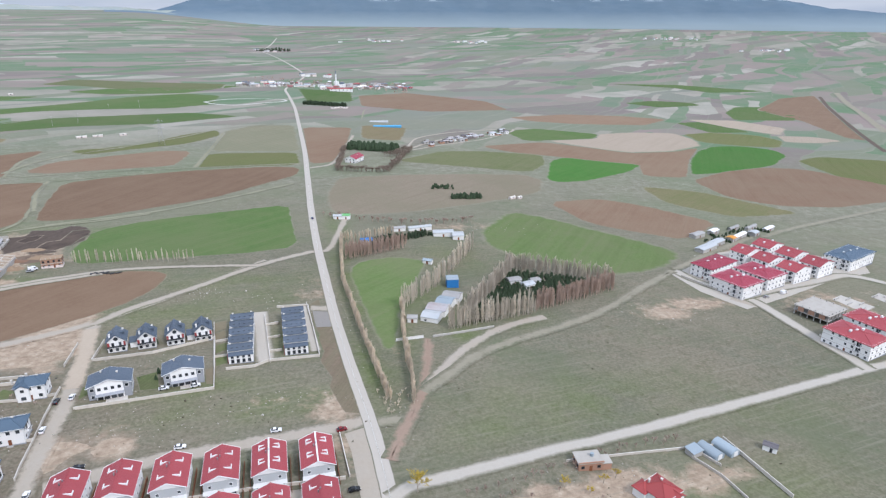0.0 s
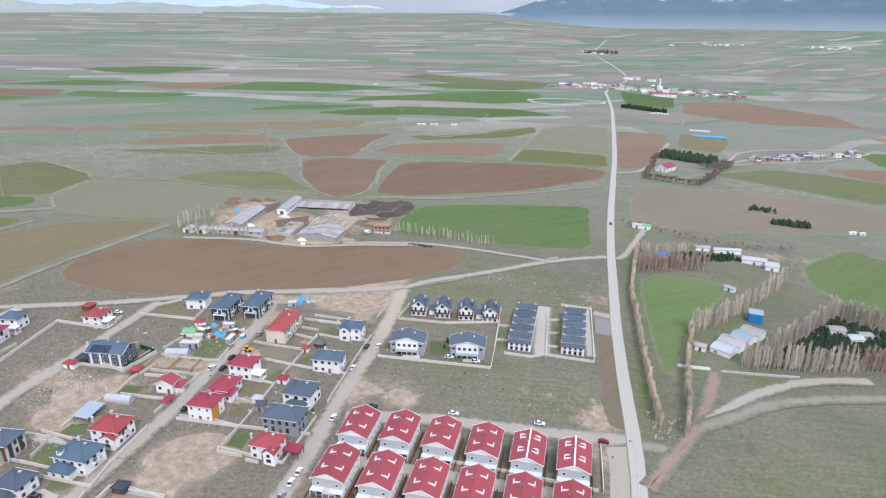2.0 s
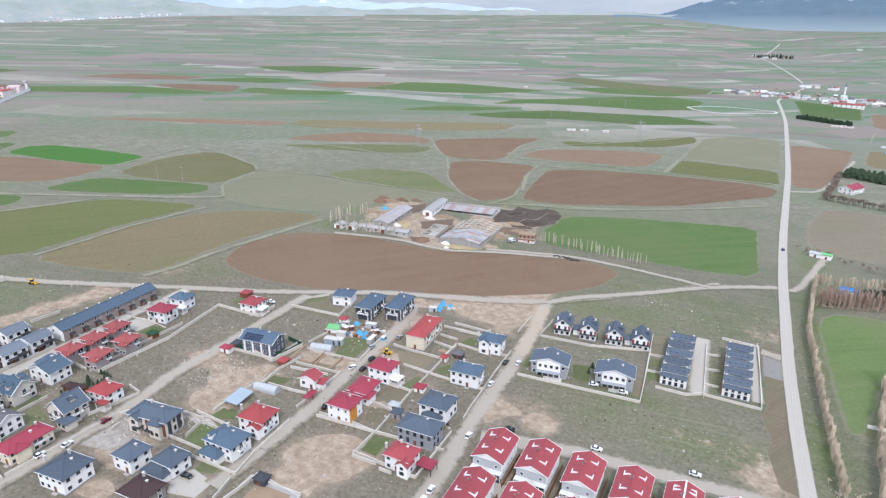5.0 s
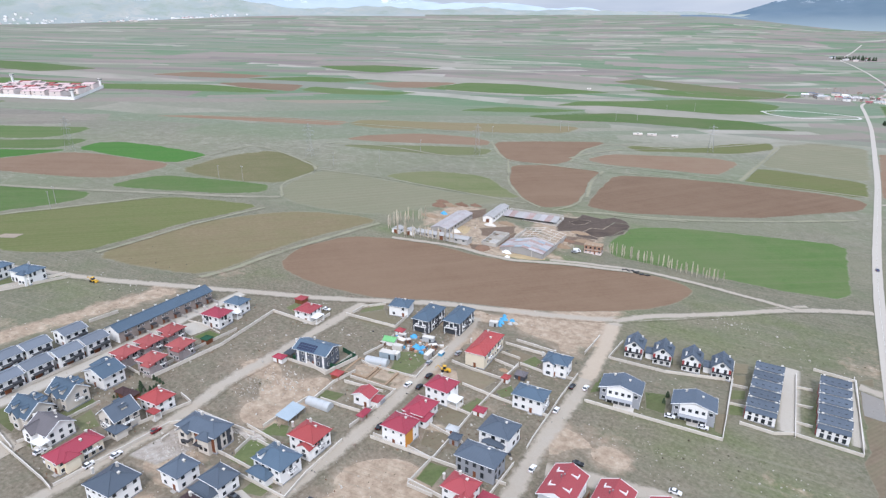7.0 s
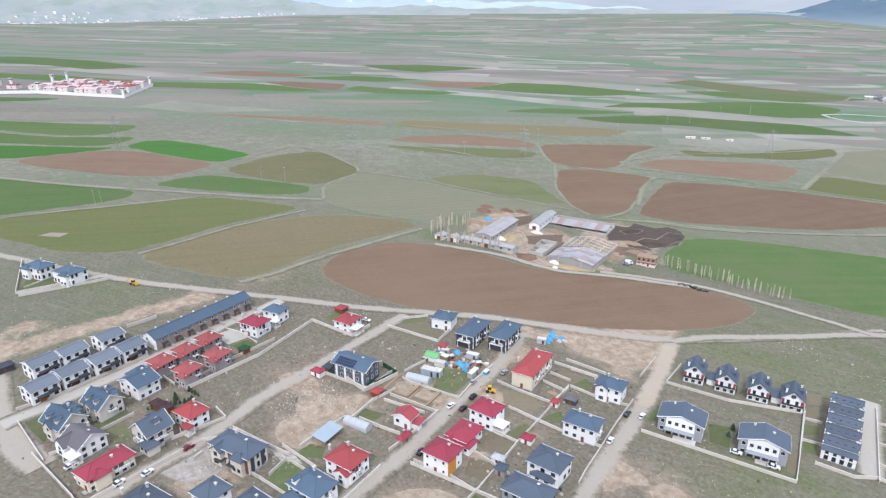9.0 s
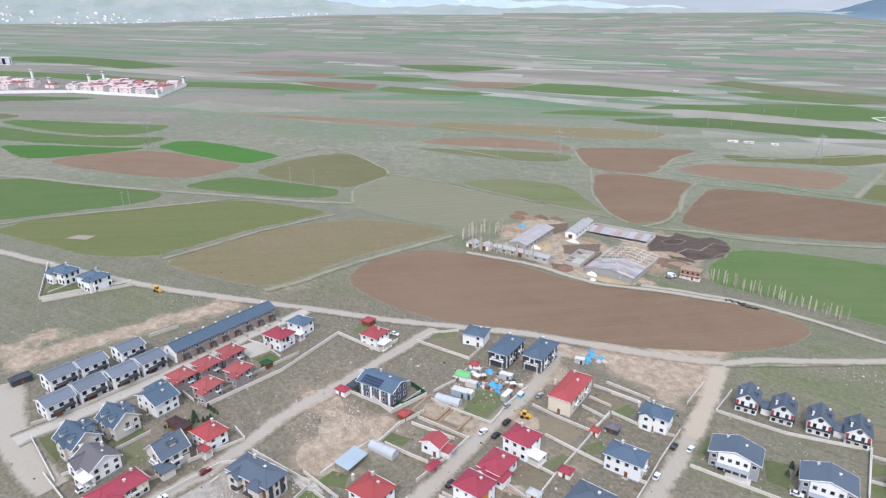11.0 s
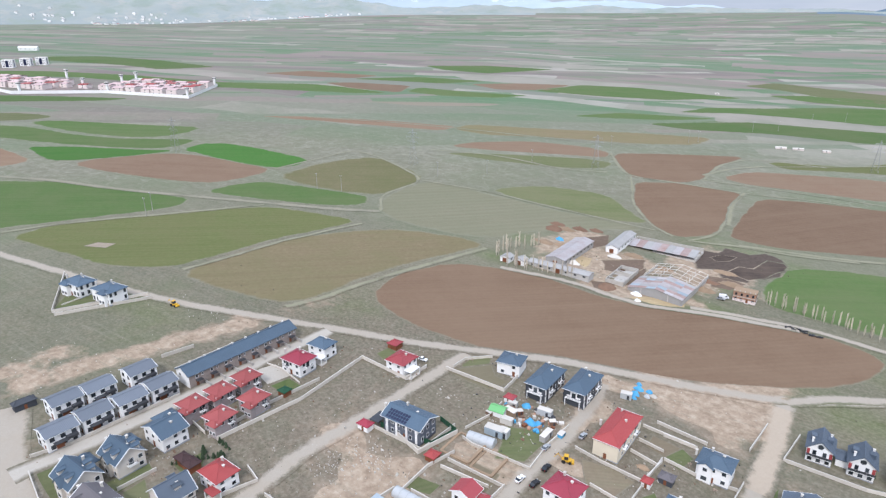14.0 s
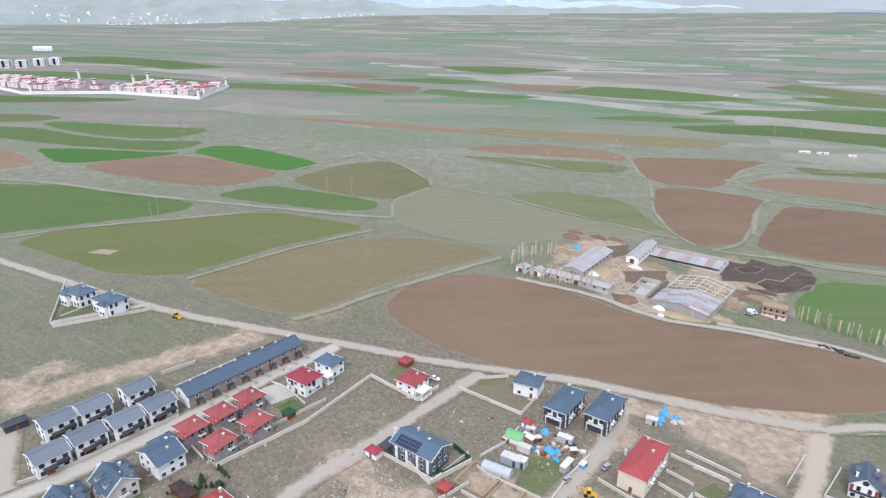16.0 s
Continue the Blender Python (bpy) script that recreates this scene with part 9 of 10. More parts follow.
spread = []
for n, x, y, w, d in ((120, -255, 110, 24, 40), (130, -228, 112, 16, 24), (200, -219, 73, 14, 16), (60, -188, 243, 24, 16), (120, -110, 195, 45, 14), (70, -60, 218, 40, 12), (60, -45, 285, 12, 40), (70, -215, 178, 14, 14),
                      (60, -250, 160, 16, 14), (50, -162, 105, 16, 16), (60, -330, 70, 20, 50), (90, 130, 325, 40, 18), (70, 240, 345, 40, 24), (60, 60, 178, 50, 12), (70, -300, 315, 40, 30), (50, -255, 345, 20, 20),
                      (40, -120, 245, 26, 12), (50, -20, 215, 14, 20), (60, -95, 318, 40, 30), (50, -350, 40, 30, 30), (50, -185, 195, 14, 20), (60, -150, 150, 40, 60), (40, 40, 470, 50, 14), (60, -370, 95, 50, 14)):
    spread += strewn(n, x, y, w, d)
stone_litter("stone_litter", "pale stones and rubble strewn over the ground", spread, 0.28, "rubble")
stone_litter("stone_litter", "broken white rubble dumped on a vacant plot", strewn(260, -219, 75, 13, 15) + strewn(90, -208, 92, 12, 4) + strewn(60, -133, 318, 16, 9) + strewn(110, -234, 110, 12, 10) + strewn(140, -228, 122, 14, 8), 0.30, "rubble")


# odds and ends lying round the houses and along the plot walls
HOUSE_SPOTS = [tuple(ob.matrix_basis.translation[:2]) for ob in scene.objects if ob.parent is None and ob.name.split(".")[0] in ("house", "garden_shed", "site_container", "terraced_row")]
for mat, size, each, label in (("rubble", 0.34, 9, "pale building leftovers lying round the houses"), ("rust", 0.36, 6, "brown boards and scrap lying round the houses"), ("dark_frame", 0.34, 4, "dark garden odds and ends round the houses")):
    litter = []
    for hx, hy in HOUSE_SPOTS:
        if -300 < hx < -120:
            for _ in range(each):
                a, r = rng.uniform(0, 6.28), rng.uniform(6.5, 13.0)
                litter.append((hx + math.cos(a) * r, hy + math.sin(a) * r))
    stone_litter("yard_litter", label, litter, size, mat)


# ---- power lines ----
def pylon(x, y, high=32.0):
    ob = place(thing("power_pylon", "grey steel lattice pylon standing in the fields", "pylon", "lattice pylons"), x, y, 30)
    s = Shape()
    lev = [0, 6, 11, 15.5, 19.5, 23, 26, 29, high]
    wid = [3.2, 2.6, 2.1, 1.7, 1.35, 1.1, 0.95, 0.8, 0.15]
    for (z0, w0), (z1, w1) in zip(zip(lev, wid), list(zip(lev, wid))[1:]):
        for a, b in ((-1, -1), (1, -1), (1, 1), (-1, 1)):
            s.rod((a * w0, b * w0, z0 - (0.6 if z0 == 0 else 0)), (a * w1, b * w1, z1), 0.075, 0.075)
            c, d = -b, a
            s.rod((a * w0, b * w0, z0), (c * w1, d * w1, z1), 0.045, 0.045)
            s.rod((a * w1, b * w1, z1), (c * w1, d * w1, z1), 0.045, 0.045)
    part("tower", s, M["metal"], ob)
    for z, l in ((21, 5.0), (25, 6.0), (29, 4.4)):
        part("cross_arm", Shape().rod((-l, 0, z), (l, 0, z), 0.11, 0.11).rod((-l, 0, z), (0, 0, z + 1.4), 0.05, 0.05).rod((l, 0, z), (0, 0, z + 1.4), 0.05, 0.05), M["metal"], ob)
        for u in (-l, l):
            part("insulator", Shape().rod((u, 0, z), (u, 0, z - 1.6), 0.08, 0.08, 6), M["metal"], ob)


for px, py in ((-690.9, 164.8), (-558.5, 341.7), (-472.4, 490.1), (-335.8, 740.9)):
    pylon(px, py)


def utility_pole(x, y, high=11.0, turn=0):
    ob = place(thing("utility_pole", "pale concrete utility pole with a crossarm", "pole", "utility poles"), x, y, turn)
    part("pole", Shape().rod((0, 0, -0.8), (0, 0, high), 0.22, 0.14, 8), M["pole"], ob)
    part("cross_arm", Shape().box(0, 0, high - 0.7, 2.4, 0.16, 0.16), M["metal"], ob)
    for u in (-1.1, 0, 1.1):
        part("insulator", Shape().rod((u, 0, high - 0.55), (u, 0, high - 0.15), 0.09, 0.07, 6), M["frame"], ob)


for px, py in ((-513.5, 106.1), (-523.6, 111.9), (-523, 231.7), (-508.9, 245.8), (-512.6, 338.2), (-500.1, 382.3), (-514.7, 448.3), (-530.2, 577.2), (-511.9, 688.4), (-506.7, 698.9), (-519.4, 833.7), (-506.5, 871.5), (-520.8, 986.5), (-506.7, 1056.3)):
    utility_pole(px, py, 13.0, 20)


# ---- vehicles ----
PAINT = {"white": plain("white_car_paint", (0.78, 0.78, 0.78), 0.3), "black": plain("black_car_paint", (0.018, 0.018, 0.020), 0.25), "silver": plain("silver_car_paint", (0.42, 0.43, 0.44), 0.3, 0.4),
         "red": plain("dark_red_car_paint", (0.20, 0.018, 0.022), 0.3), "blue": plain("blue_car_paint", (0.03, 0.07, 0.20), 0.3), "yellow": plain("yellow_machine_paint", (0.62, 0.36, 0.03), 0.5)}
LAMP = plain("clear_lamp", (0.70, 0.70, 0.66), 0.2)
TAIL = plain("red_lamp", (0.35, 0.01, 0.01), 0.3)


def make_car(colour, van=False):
    """A parked car; its nose points along +x."""
    ob = thing("van" if van else "car", "parked " + colour + (" delivery van" if van else " car") + " on the roadside", "van" if van else "car", "parked vehicles")
    l, w = (4.8, 1.85) if van else (4.0, 1.66)
    a = l / 2
    if van:
        low = [(-a, 0.35), (a, 0.35), (a, 0.95), (a - 0.35, 1.15), (a - 1.2, 2.05), (a - 1.8, 2.25), (-a + 0.1, 2.25), (-a, 2.0)]
        top = [(a - 1.32, 1.98), (a - 0.5, 1.2), (a - 1.9, 1.2), (a - 1.9, 1.98)]
    else:
        low = [(-a, 0.32), (a, 0.32), (a + 0.02, 0.62), (a - 0.1, 0.80), (a - 1.15, 0.95), (-a + 0.45, 0.98), (-a, 0.86)]
        top = [(a - 1.25, 0.93), (a - 1.95, 1.42), (-a + 1.0, 1.46), (-a + 0.25, 0.96)]
    part("body", Shape().extrude(low, -w / 2, w / 2), PAINT[colour], ob)
    g = Shape().extrude(top, -w / 2 + 0.1, w / 2 - 0.1) if not van else Shape().extrude(top, -w / 2 - 0.01, w / 2 + 0.01)
    part("glass_house", g, M["glass"], ob)
    if not van:
        part("roof_panel", Shape().extrude([(a - 1.90, 1.40), (a - 1.98, 1.47), (-a + 1.0, 1.51), (-a + 0.9, 1.44)], -w / 2 + 0.14, w / 2 - 0.14), PAINT[colour], ob)
    for u in (-a + 0.8, a - 0.85):
        for q in (-1, 1):
            wh = part("wheel", Shape().rod((0, -0.11, 0), (0, 0.11, 0), 0.33, 0.33, 12), M["tyre"], ob, at=pose(u, q * (w / 2 - 0.1), 0.33))
    for q in (-1, 1):
        part("headlight", Shape().box(a - 0.04, q * (w / 2 - 0.3), 0.62, 0.12, 0.36, 0.16), LAMP, ob)
        part("tail_light", Shape().box(-a - 0.01, q * (w / 2 - 0.22), 0.62, 0.08, 0.3, 0.2), TAIL, ob)
    return ob


CARS = [
    ("white", 107, ((-241.9, 38), (-235.4, 39.6), (-225.1, 47.9), (-224.6, 56), (-194.8, 156.9), (-146.8, 211.4), (-145.4, 189.6), (-130.6, 156.6), (-122, 126.8), (-120.8, 121.6))),
    ("white", 20, ((-114.6, 220.6), (-102.9, 223.9), (-93.3, 183.6), (-62.3, 195.7), (-270.5, 168.5), (-48.5, 190.5))),
    ("black", 107, ((-180.9, 131.5), (-194.2, 167.7), (-190.7, 159.5), (-151, 208), (-110.5, 232))),
    ("black", 20, ((-29, 165.7), (-182.4, 76.3), (-122, 170.5))),
    ("silver", 107, ((-199.3, 190), (-119.4, 115.5), (-318.2, 100.7), (-201.7, 174.5))),
    ("silver", 25, ((-241.2, 337), (200, 352))),
    ("red", 107, ((-229.1, 70.3),)), ("red", 20, ((-38.1, 198.1),)), ("blue", 107, ((-103.4, 471.1),)),
]
for colour, turn, spots in CARS:
    proto = None
    for cx, cy in spots:
        at = pose(cx, cy, land(cx, cy) + 0.30, 0, 0, turn + rng.uniform(-6, 6))
        if proto is None:
            proto = make_car(colour)
            proto.matrix_basis = at
        else:
            copy_thing(proto, at)
for cx, cy, turn in ((-241.2, 339.8, 40), (215, 360, 30), (-230, 45, 107)):
    if cx > -240 and cy < 100:
        continue
    v = make_car("white", True)
    v.matrix_basis = pose(cx, cy, land(cx, cy) + 0.25, 0, 0, turn)
for cx, cy, turn in ((-193.2, 176.0, 40), (-372, 92, 30)):
    dig = place(thing("backhoe_loader", "yellow excavator parked beside the street", "digger", "yellow machines"), cx, cy, turn)
    part("chassis", Shape().box(0, 0, 0.7, 3.2, 1.6, 0.7), PAINT["yellow"], dig)
    part("cab", Shape().box(-0.2, 0, 1.4, 1.3, 1.4, 1.3), M["glass"], dig)
    part("cab_roof", Shape().box(-0.2, 0, 2.7, 1.5, 1.6, 0.12), PAINT["yellow"], dig)
    part("boom", Shape().rod((-1.5, 0, 1.2), (-3.0, 0, 3.0), 0.16, 0.14).rod((-3.0, 0, 3.0), (-4.2, 0, 1.4), 0.13, 0.11), PAINT["yellow"], dig)
    part("bucket", Shape().extrude([(1.7, 0.3), (2.5, 0.3), (2.3, 0.9), (1.7, 1.0)], -1.0, 1.0), PAINT["yellow"], dig)
    for u, rad in ((-1.0, 0.7), (1.1, 0.5)):
        for q in (-1, 1):
            part("wheel", Shape().rod((u, q * 0.85 - 0.18, rad), (u, q * 0.85 + 0.18, rad), rad, rad, 12), M["tyre"], dig)


# ---- far settlements ----
def far_building(x, y, w, d, h, turn, wall, cover, label, group, rise=1.5, name="village_house", rows=1):
    ob = place(thing(name, label, "building", group), x, y, turn)
    part("wall", Shape().box(0, 0, -3.0, w, d, h + 3.0), M[wall], ob)
    part("roof", roof_gable(w, d, h, rise, 0.3, "x"), M[cover], ob)
    n = 0 if name == "distant_house" else max(1, int(w / 8))
    for k in range(n):
        for f in range(rows):
            part("window", Shape().box((k + 0.5) / n * w - w / 2, -d / 2 - 0.04, (f + 0.4) * h / rows, 1.5, 0.1, 1.4), M["glass"], ob)


far = random.Random(21)
for k in range(85):
    u, v = far.uniform(0, 1), far.gauss(0, 0.5)
    vx, vy = -480 + 400 * u, 1500 + 110 * u + v * 70
    far_building(vx, vy, far.uniform(8, 18), far.uniform(7, 11), far.uniform(3, 6.5), far.uniform(-20, 40), far.choice(("white", "pinkish", "concrete", "stone")), far.choice(("asbestos", "zinc_roof", "film", "grey_roof", "red_roof", "snowwhite")),
                 "small plastered house in the far village", "far village")
far_building(-236, 1478, 52, 14, 6, 8, "white", "tile_roof", "long white school under a red roof", "far village", 2.0, "school", 2)
minaret = place(thing("minaret", "slender white minaret of the village mosque", "minaret"), -262, 1565, 0)
part("base", Shape().box(0, 0, -3, 5, 5, 9), M["white"], minaret)
part("shaft", Shape().rod((0, 0, 6), (0, 0, 31), 1.7, 1.4, 12), M["white"], minaret)
part("gallery", Shape().rod((0, 0, 27), (0, 0, 28.2), 1.7, 2.7, 12), M["white"], minaret)
part("spire", Shape().rod((0, 0, 31), (0, 0, 42), 1.5, 0.05, 12), M["grey_roof"], minaret)
mosque = place(thing("mosque", "small domed white mosque", "mosque"), -248, 1567, 5)
part("hall", Shape().box(0, 0, -3, 16, 16, 10), M["white"], mosque)
dome = Shape()
for i in range(6):
    a, b = math.pi / 2 * i / 6, math.pi / 2 * (i + 1) / 6
    dome.rod((0, 0, 7 + 6 * math.sin(a)), (0, 0, 7 + 6 * math.sin(b)), 6.5 * math.cos(a), max(0.05, 6.5 * math.cos(b)), 16)
part("dome", dome, M["grey_roof"], mosque)
thicket("bare_thicket", [(far.uniform(-480, -80), far.uniform(1480, 1660)) for _ in range(120)], GREY, M["twig_red"], "leafless trees among the village houses", 1.6)

# fenced settlement of small plots
for k in range(40):
    u, v = far.uniform(0, 1), far.uniform(-1, 1)
    far_building(-25 + 125 * u, 835 + 165 * u + v * 22, far.uniform(5, 11), far.uniform(4, 7), far.uniform(2.2, 3.6), far.uniform(20, 70), far.choice(("concrete", "stone", "white", "brick")), far.choice(("asbestos", "film", "zinc_roof", "mauve_roof")),
                 "small shed on a fenced allotment plot", "allotment settlement", 0.8, "plot_shed")
for bx, by, bw_, bd_, mat in ((-88, 985, 44, 7, "tarp"), (-106, 1032, 30, 6, "film")):
    strip = place(thing("sheeted_clamp", "long stack under bright plastic sheeting", "stack", "covered stacks"), bx, by, 4)
    part("cover", Shape().extrude([(-bd_ / 2, -1), (bd_ / 2, -1), (bd_ / 2, 1.6), (0, 2.8), (-bd_ / 2, 1.6)], -bw_ / 2, bw_ / 2), M[mat], strip, at=pose(0, 0, 0, 0, 0, 90))
for bx, by, bw_ in ((-443, 763, 14), (-430, 776, 14), (-408, 795, 10), (-767, 1131, 9), (-200, 1186, 30), (-185, 1192, 14), (65, 569, 8), (72, 571, 6)):
    far_building(bx, by, bw_ * 0.8, 3.2, 1.5, 40, "pinkish", "coping", "low white farm shed in the open fields", "field sheds", 0.8, "field_shed")

# walled complex of pink-roofed blocks on the western plain
def complex_block(x, y, w, d, h):
    far_building(x, y, w, d, h, 46, "pinkish", far.choice(("tile_roof", "pink_roof", "pink_roof", "pink_roof", "pink_roof")), "long pale block under a pink roof inside the walled complex", "walled complex", 1.2, "complex_block", 2)


M["pink_roof"] = surface("pale_pink_sheet", (0.62, 0.46, 0.45), (0.52, 0.37, 0.37), 0.5, 0.7, ribs=0.6, axis="Y")
ca, sa = math.cos(radians(46)), math.sin(radians(46))
for i in range(6):
    for j in range(5):
        u, v = -52 + 20 * i + far.uniform(-2, 2), -46 + 22 * j + far.uniform(-2, 2)
        complex_block(-1105 + u * ca - v * sa, 238 + u * sa + v * ca, far.uniform(13, 18), far.uniform(12, 19), far.uniform(6.0, 9.0))
for i in range(7):
    for j in range(3):
        u, v = -58 + 20 * i, -26 + 24 * j
        complex_block(-1215 + u * ca - v * sa, 62 + u * sa + v * ca, far.uniform(13, 18), far.uniform(13, 20), far.uniform(6.0, 9.0))
for i in range(3):
    complex_block(-1165 + 18 * i, 118 + 24 * i, 14, 12, 5)
for wx, wy in ((-1008, 252), (-1112, 318), (-1092, 164), (-1212, 222), (-1272, 130), (-1178, 196), (-1120, 60), (-1150, 140)):
    tower = place(thing("watchtower", "white watchtower at the complex wall", "watchtower", "watchtowers"), wx, wy, 46)
    part("shaft", Shape().box(0, 0, -3, 2.6, 2.6, 14), M["white"], tower)
    part("cabin", Shape().box(0, 0, 11, 4.2, 4.2, 3.0), M["white"], tower)
    part("cabin_window", Shape().box(0, 0, 12.0, 4.3, 4.3, 1.2), M["glass"], tower)
    part("roof", Shape().box(0, 0, 14.0, 4.6, 4.6, 0.4), M["coping"], tower)
for pts in ([(-1086, 160), (-1003, 252), (-1112, 322), (-1215, 222), (-1086, 160)], [(-1086, 160), (-1112, 50), (-1200, 10), (-1345, 20)]):
    garden_wall(4.2, pts, "white", "tall white perimeter wall of the complex")
for tx, ty in ((-1481, 32), (-1475, 58), (-1503, 86), (-1521, 112), (-1490, 8)):
    block = place(thing("tower_block", "pale high-rise block with dark blue glazing", "tower block", "tower blocks"), tx, ty, 70)
    part("wall", Shape().box(0, 0, -4, 17, 16, 17), M["white"], block)
    part("glazing", Shape().box(0, -8.05, 1, 5, 0.3, 11), M["solar"], block, "dark blue glazed strip")
    part("glazing", Shape().box(8.55, 0, 1, 0.3, 4, 11), M["solar"], block, "dark blue glazed strip")
    part("roof", Shape().box(0, 0, 13, 15, 14, 0.8), M["coping"], block)
    for f in range(4):
        for u in (-6.5, -4.2, 4.2, 6.5):
            part("window", Shape().box(u, -8.04, 1.4 + 3 * f, 1.3, 0.12, 1.5), M["glass"], block)
for dx, dy in ((-1938, 118), (-1945, 100)):
    far_building(dx, dy, 22, 14, 7, 70, "white", "snowwhite", "white storage hall far out on the plain", "storage halls", 3.0, "storage_hall")

# far villages at the foot of the hills
for cx, cy, sx, sy, n in ((-330, 3330, 110, 60, 16), (150, 3400, 90, 60, 13), (1200, 3670, 220, 50, 20), (1520, 3065, 110, 50, 16), (-690, 2600, 60, 30, 8), (-4330, 640, 60, 130, 14), (-4220, 1420, 60, 190, 15), (-4150, 1760, 60, 120, 12), (-350, 1790, 60, 20, 8)):
    for k in range(int(n * 0.75)):
        far_building(cx + far.gauss(0, 0.6) * sx, cy + far.gauss(0, 0.6) * sy, far.uniform(10, 22), far.uniform(8, 14), far.uniform(4, 7), far.uniform(0, 90), far.choice(("white", "pinkish", "white")), far.choice(("asbestos", "film", "red_roof", "grey_roof")),
                     "tiny pale house of a distant village", "distant villages", 2.0, "distant_house")
thicket("pine_stand", [(-735 + 5 * k + far.uniform(-3, 3), 2572 + 2.6 * k + far.uniform(-8, 8)) for k in range(24)], PINES, M["needles"], "dark tree belt on the far plain", 2.0)


# ---- mountains along the far rim ----
def flank(deg, f, crest, seed):
    """Height of a mountain flank at a bearing, f of the way up to its crest."""
    n = noise.fractal((deg * 0.22, f * 2.2, seed), 0.9, 2.1, 5)
    return 138.0 - 46 * (1 - f) + crest * (f ** 1.15) * (1 + 0.22 * n) + 4 * n


def ridge(name, mat, label, a0, a1, near, depth, profile, seed):
    """Mountain flank between two bearings; profile gives the crest height by bearing."""
    verts, faces = [], []
    cols, rows = int(abs(a1 - a0) * 4) + 1, 14
    for i in range(cols):
        deg = a0 + (a1 - a0) * i / (cols - 1)
        a = radians(deg)
        for k in range(rows):
            f = k / (rows - 1)
            r = near + depth * f
            x, y = -math.sin(a) * r, math.cos(a) * r
            verts.append((x, y, max(flank(deg, f, profile(deg), seed), land(x, y) + 1) if k else land(x, y) - 6))
    for i in range(cols - 1):
        for k in range(rows - 1):
            q = i * rows + k
            faces.append((q, q + rows, q + rows + 1, q + 1))
    me = bpy.data.meshes.new(name)
    me.from_pydata(verts, [], faces)
    me.materials.append(mat)
    me.polygons.foreach_set("use_smooth", [True] * len(me.polygons))
    tagged(new(name, me), label, "mountain", kind="structure")


def mountain_material(name, low, high, snow, snow_from, glow, foot=(0.205, 0.235, 0.240), foot_haze=0.6, patches=0.0):
    """A mountain backdrop: kilometres of haze painted into its colour, plus an added glow."""
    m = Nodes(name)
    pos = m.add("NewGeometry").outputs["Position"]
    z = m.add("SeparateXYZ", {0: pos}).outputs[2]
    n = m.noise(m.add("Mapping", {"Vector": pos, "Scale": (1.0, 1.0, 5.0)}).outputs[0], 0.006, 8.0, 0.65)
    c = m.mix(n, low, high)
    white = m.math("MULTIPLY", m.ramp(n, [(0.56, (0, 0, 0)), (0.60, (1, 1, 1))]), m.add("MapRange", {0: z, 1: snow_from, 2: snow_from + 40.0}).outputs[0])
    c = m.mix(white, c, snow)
    # painted haze, thickest at the foot
    c = m.mix(m.add("MapRange", {0: z, 1: 190.0, 2: 95.0, 3: 0.0, 4: foot_haze}).outputs[0], c, foot)
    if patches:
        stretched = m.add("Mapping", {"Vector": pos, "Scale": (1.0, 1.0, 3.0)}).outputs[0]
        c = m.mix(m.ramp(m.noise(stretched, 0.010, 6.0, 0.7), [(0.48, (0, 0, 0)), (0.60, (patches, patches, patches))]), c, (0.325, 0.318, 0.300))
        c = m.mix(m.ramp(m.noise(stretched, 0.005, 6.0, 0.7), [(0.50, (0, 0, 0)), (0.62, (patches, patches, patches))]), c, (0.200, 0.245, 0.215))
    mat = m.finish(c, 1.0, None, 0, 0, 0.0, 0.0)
    # the added glow stands for light scattered by the air
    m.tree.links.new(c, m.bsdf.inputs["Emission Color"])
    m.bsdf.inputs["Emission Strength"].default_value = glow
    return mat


def bump_profile(*knots):
    def at(d):
        for (d0, h0), (d1, h1) in zip(knots, knots[1:]):
            if d0 <= d <= d1:
                t = (d - d0) / (d1 - d0)
                return h0 + (h1 - h0) * (3 * t * t - 2 * t ** 3)
        return knots[0][1] if d < knots[0][0] else knots[-1][1]
    return at


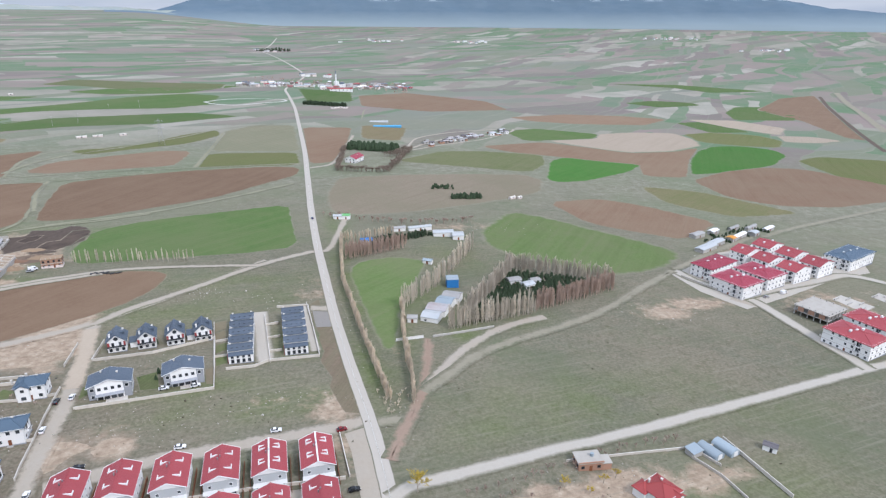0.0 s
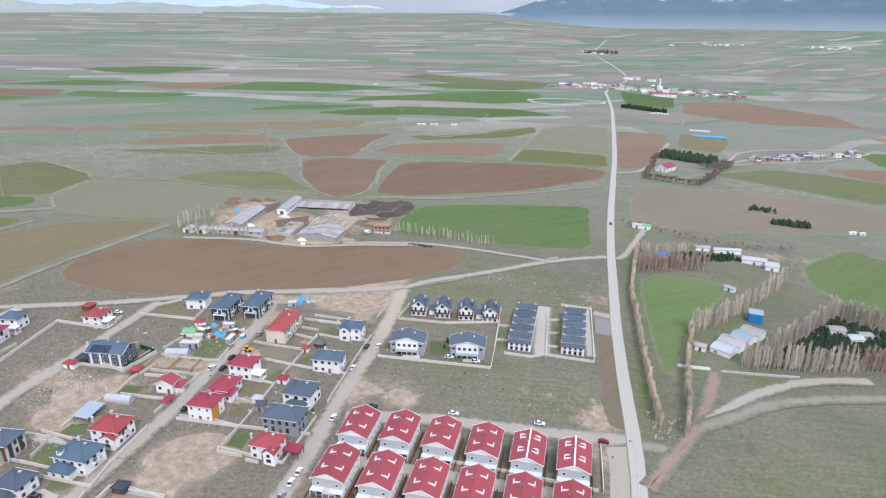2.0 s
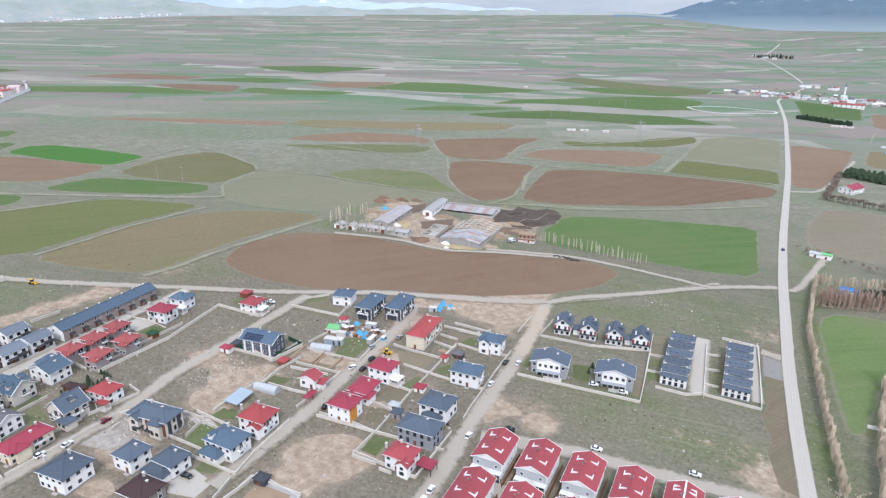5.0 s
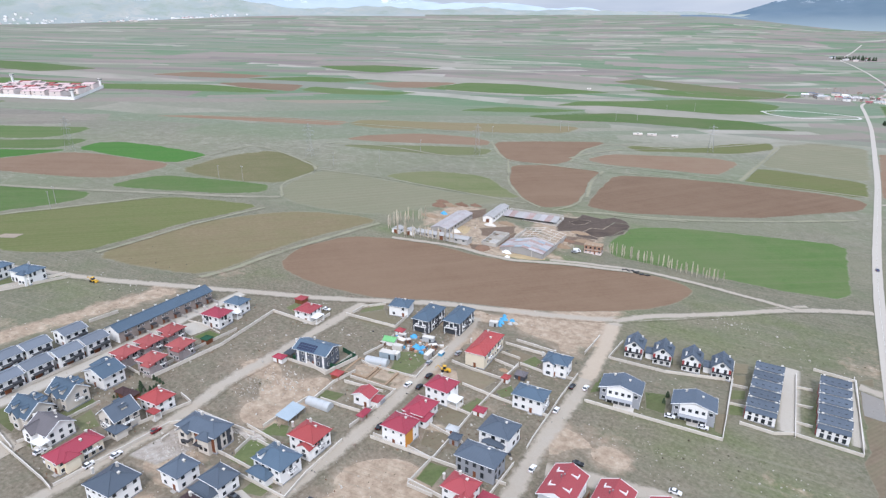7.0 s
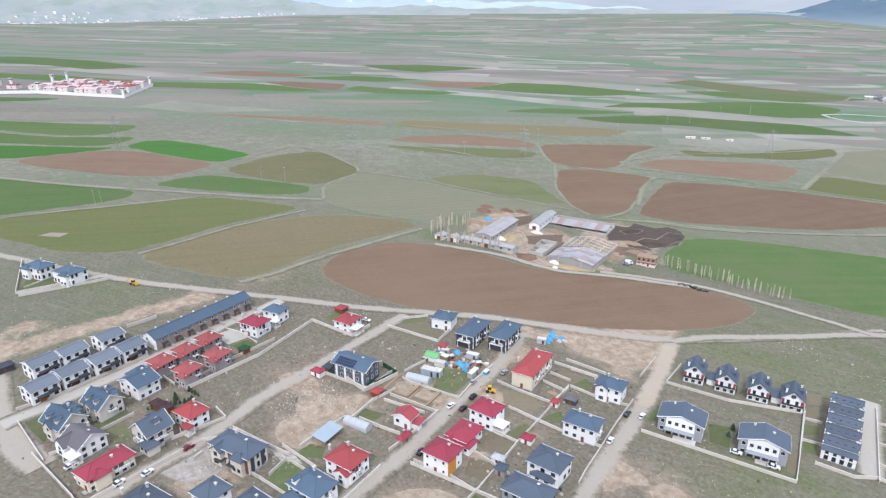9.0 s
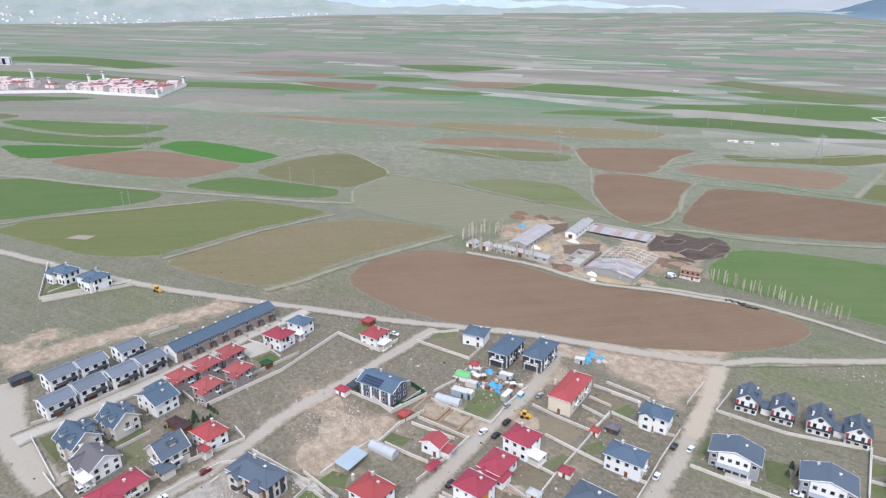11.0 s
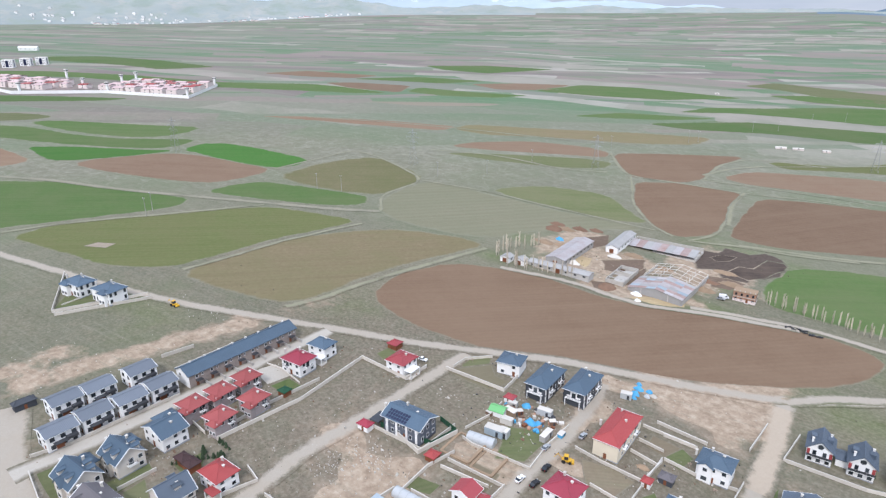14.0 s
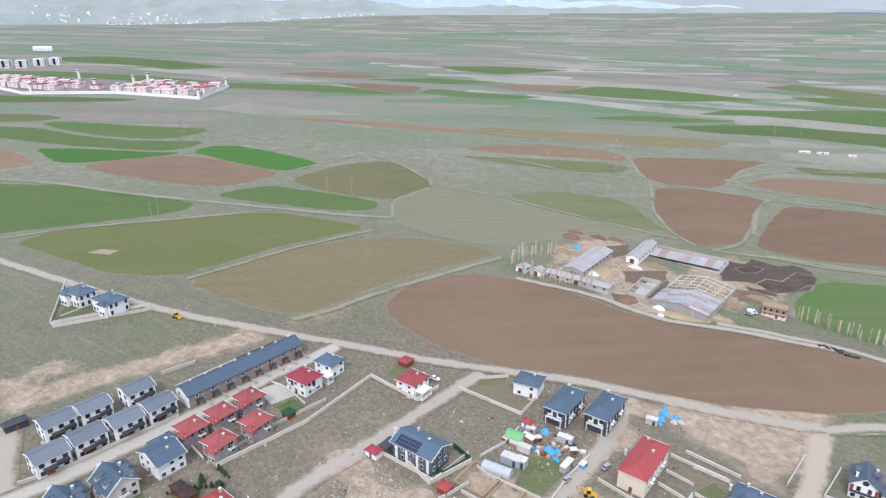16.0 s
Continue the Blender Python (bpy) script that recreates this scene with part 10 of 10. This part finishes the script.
# haze is mixed into these colours, blue to the north, pale to the west
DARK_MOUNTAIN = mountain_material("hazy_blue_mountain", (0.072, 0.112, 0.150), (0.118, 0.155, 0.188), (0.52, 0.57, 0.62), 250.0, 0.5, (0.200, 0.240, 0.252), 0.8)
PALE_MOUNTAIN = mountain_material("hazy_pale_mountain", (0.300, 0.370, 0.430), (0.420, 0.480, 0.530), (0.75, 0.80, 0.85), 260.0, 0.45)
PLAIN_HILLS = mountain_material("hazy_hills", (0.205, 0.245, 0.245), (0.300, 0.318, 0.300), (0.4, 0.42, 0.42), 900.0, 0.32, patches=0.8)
ridge("mountain_north", DARK_MOUNTAIN, "broad snow-streaked mountain painted blue with haze", -42, 27, 4500, 330, bump_profile((-42, 25), (-35, 37), (-30.3, 66), (-26, 150), (-10, 330), (8, 330), (15, 230), (20, 130), (24, 40), (27, 10)), 3.0)
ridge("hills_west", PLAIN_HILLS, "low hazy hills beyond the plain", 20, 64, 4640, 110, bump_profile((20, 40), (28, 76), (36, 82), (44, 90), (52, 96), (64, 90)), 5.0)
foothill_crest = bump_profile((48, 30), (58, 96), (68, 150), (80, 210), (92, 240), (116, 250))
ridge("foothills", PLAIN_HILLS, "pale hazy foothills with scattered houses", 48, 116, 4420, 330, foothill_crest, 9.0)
for mean, wide, low, high, count in ((79, 2.2, 0.10, 0.42, 34), (86, 1.6, 0.20, 0.50, 16), (70, 1.8, 0.12, 0.40, 18), (65, 1.0, 0.3, 0.6, 8)):
    for _ in range(count):
        deg, f = far.gauss(mean, wide), far.uniform(low, high)
        r = 4420 + 330 * f
        x, y = -math.sin(radians(deg)) * r, math.cos(radians(deg)) * r
        cottage = thing("hillside_house", "tiny white house on the hazy hillside", "building", "hillside houses")
        cottage.matrix_basis = pose(x, y, max(flank(deg, f, foothill_crest(deg), 9.0), land(x, y) + 1), 0, 0, far.uniform(0, 90))
        w, d, h = far.uniform(9, 18), far.uniform(8, 12), far.uniform(4, 7)
        part("wall", Shape().box(0, 0, -8, w, d, h + 8), M["white"], cottage)
        part("roof", roof_gable(w, d, h, 2.0, 0.3, "x"), M[far.choice(("film", "asbestos", "snowwhite"))], cottage)
ridge("mountain_west", PALE_MOUNTAIN, "snowy mountain range with pale haze painted on", 30, 122, 4790, 90, bump_profile((30, 60), (40, 120), (50, 150), (60, 260), (80, 330), (122, 350)), 7.0)

tufts = []
for n, x, y, w, d in ((500, -240, 95, 50, 60), (500, -190, 150, 50, 70), (500, -290, 60, 60, 60), (500, -60, 205, 80, 40), (400, 70, 240, 90, 60), (300, -110, 310, 60, 40), (300, -350, 120, 60, 60), (250, 70, 172, 60, 16), (300, -300, 330, 50, 40), (250, -240, 400, 40, 40)):
    tufts += strewn(n, x, y, w, d)
stone_litter("weed_tufts", "low dark tufts of dry weeds", tufts, 0.22, "weeds")
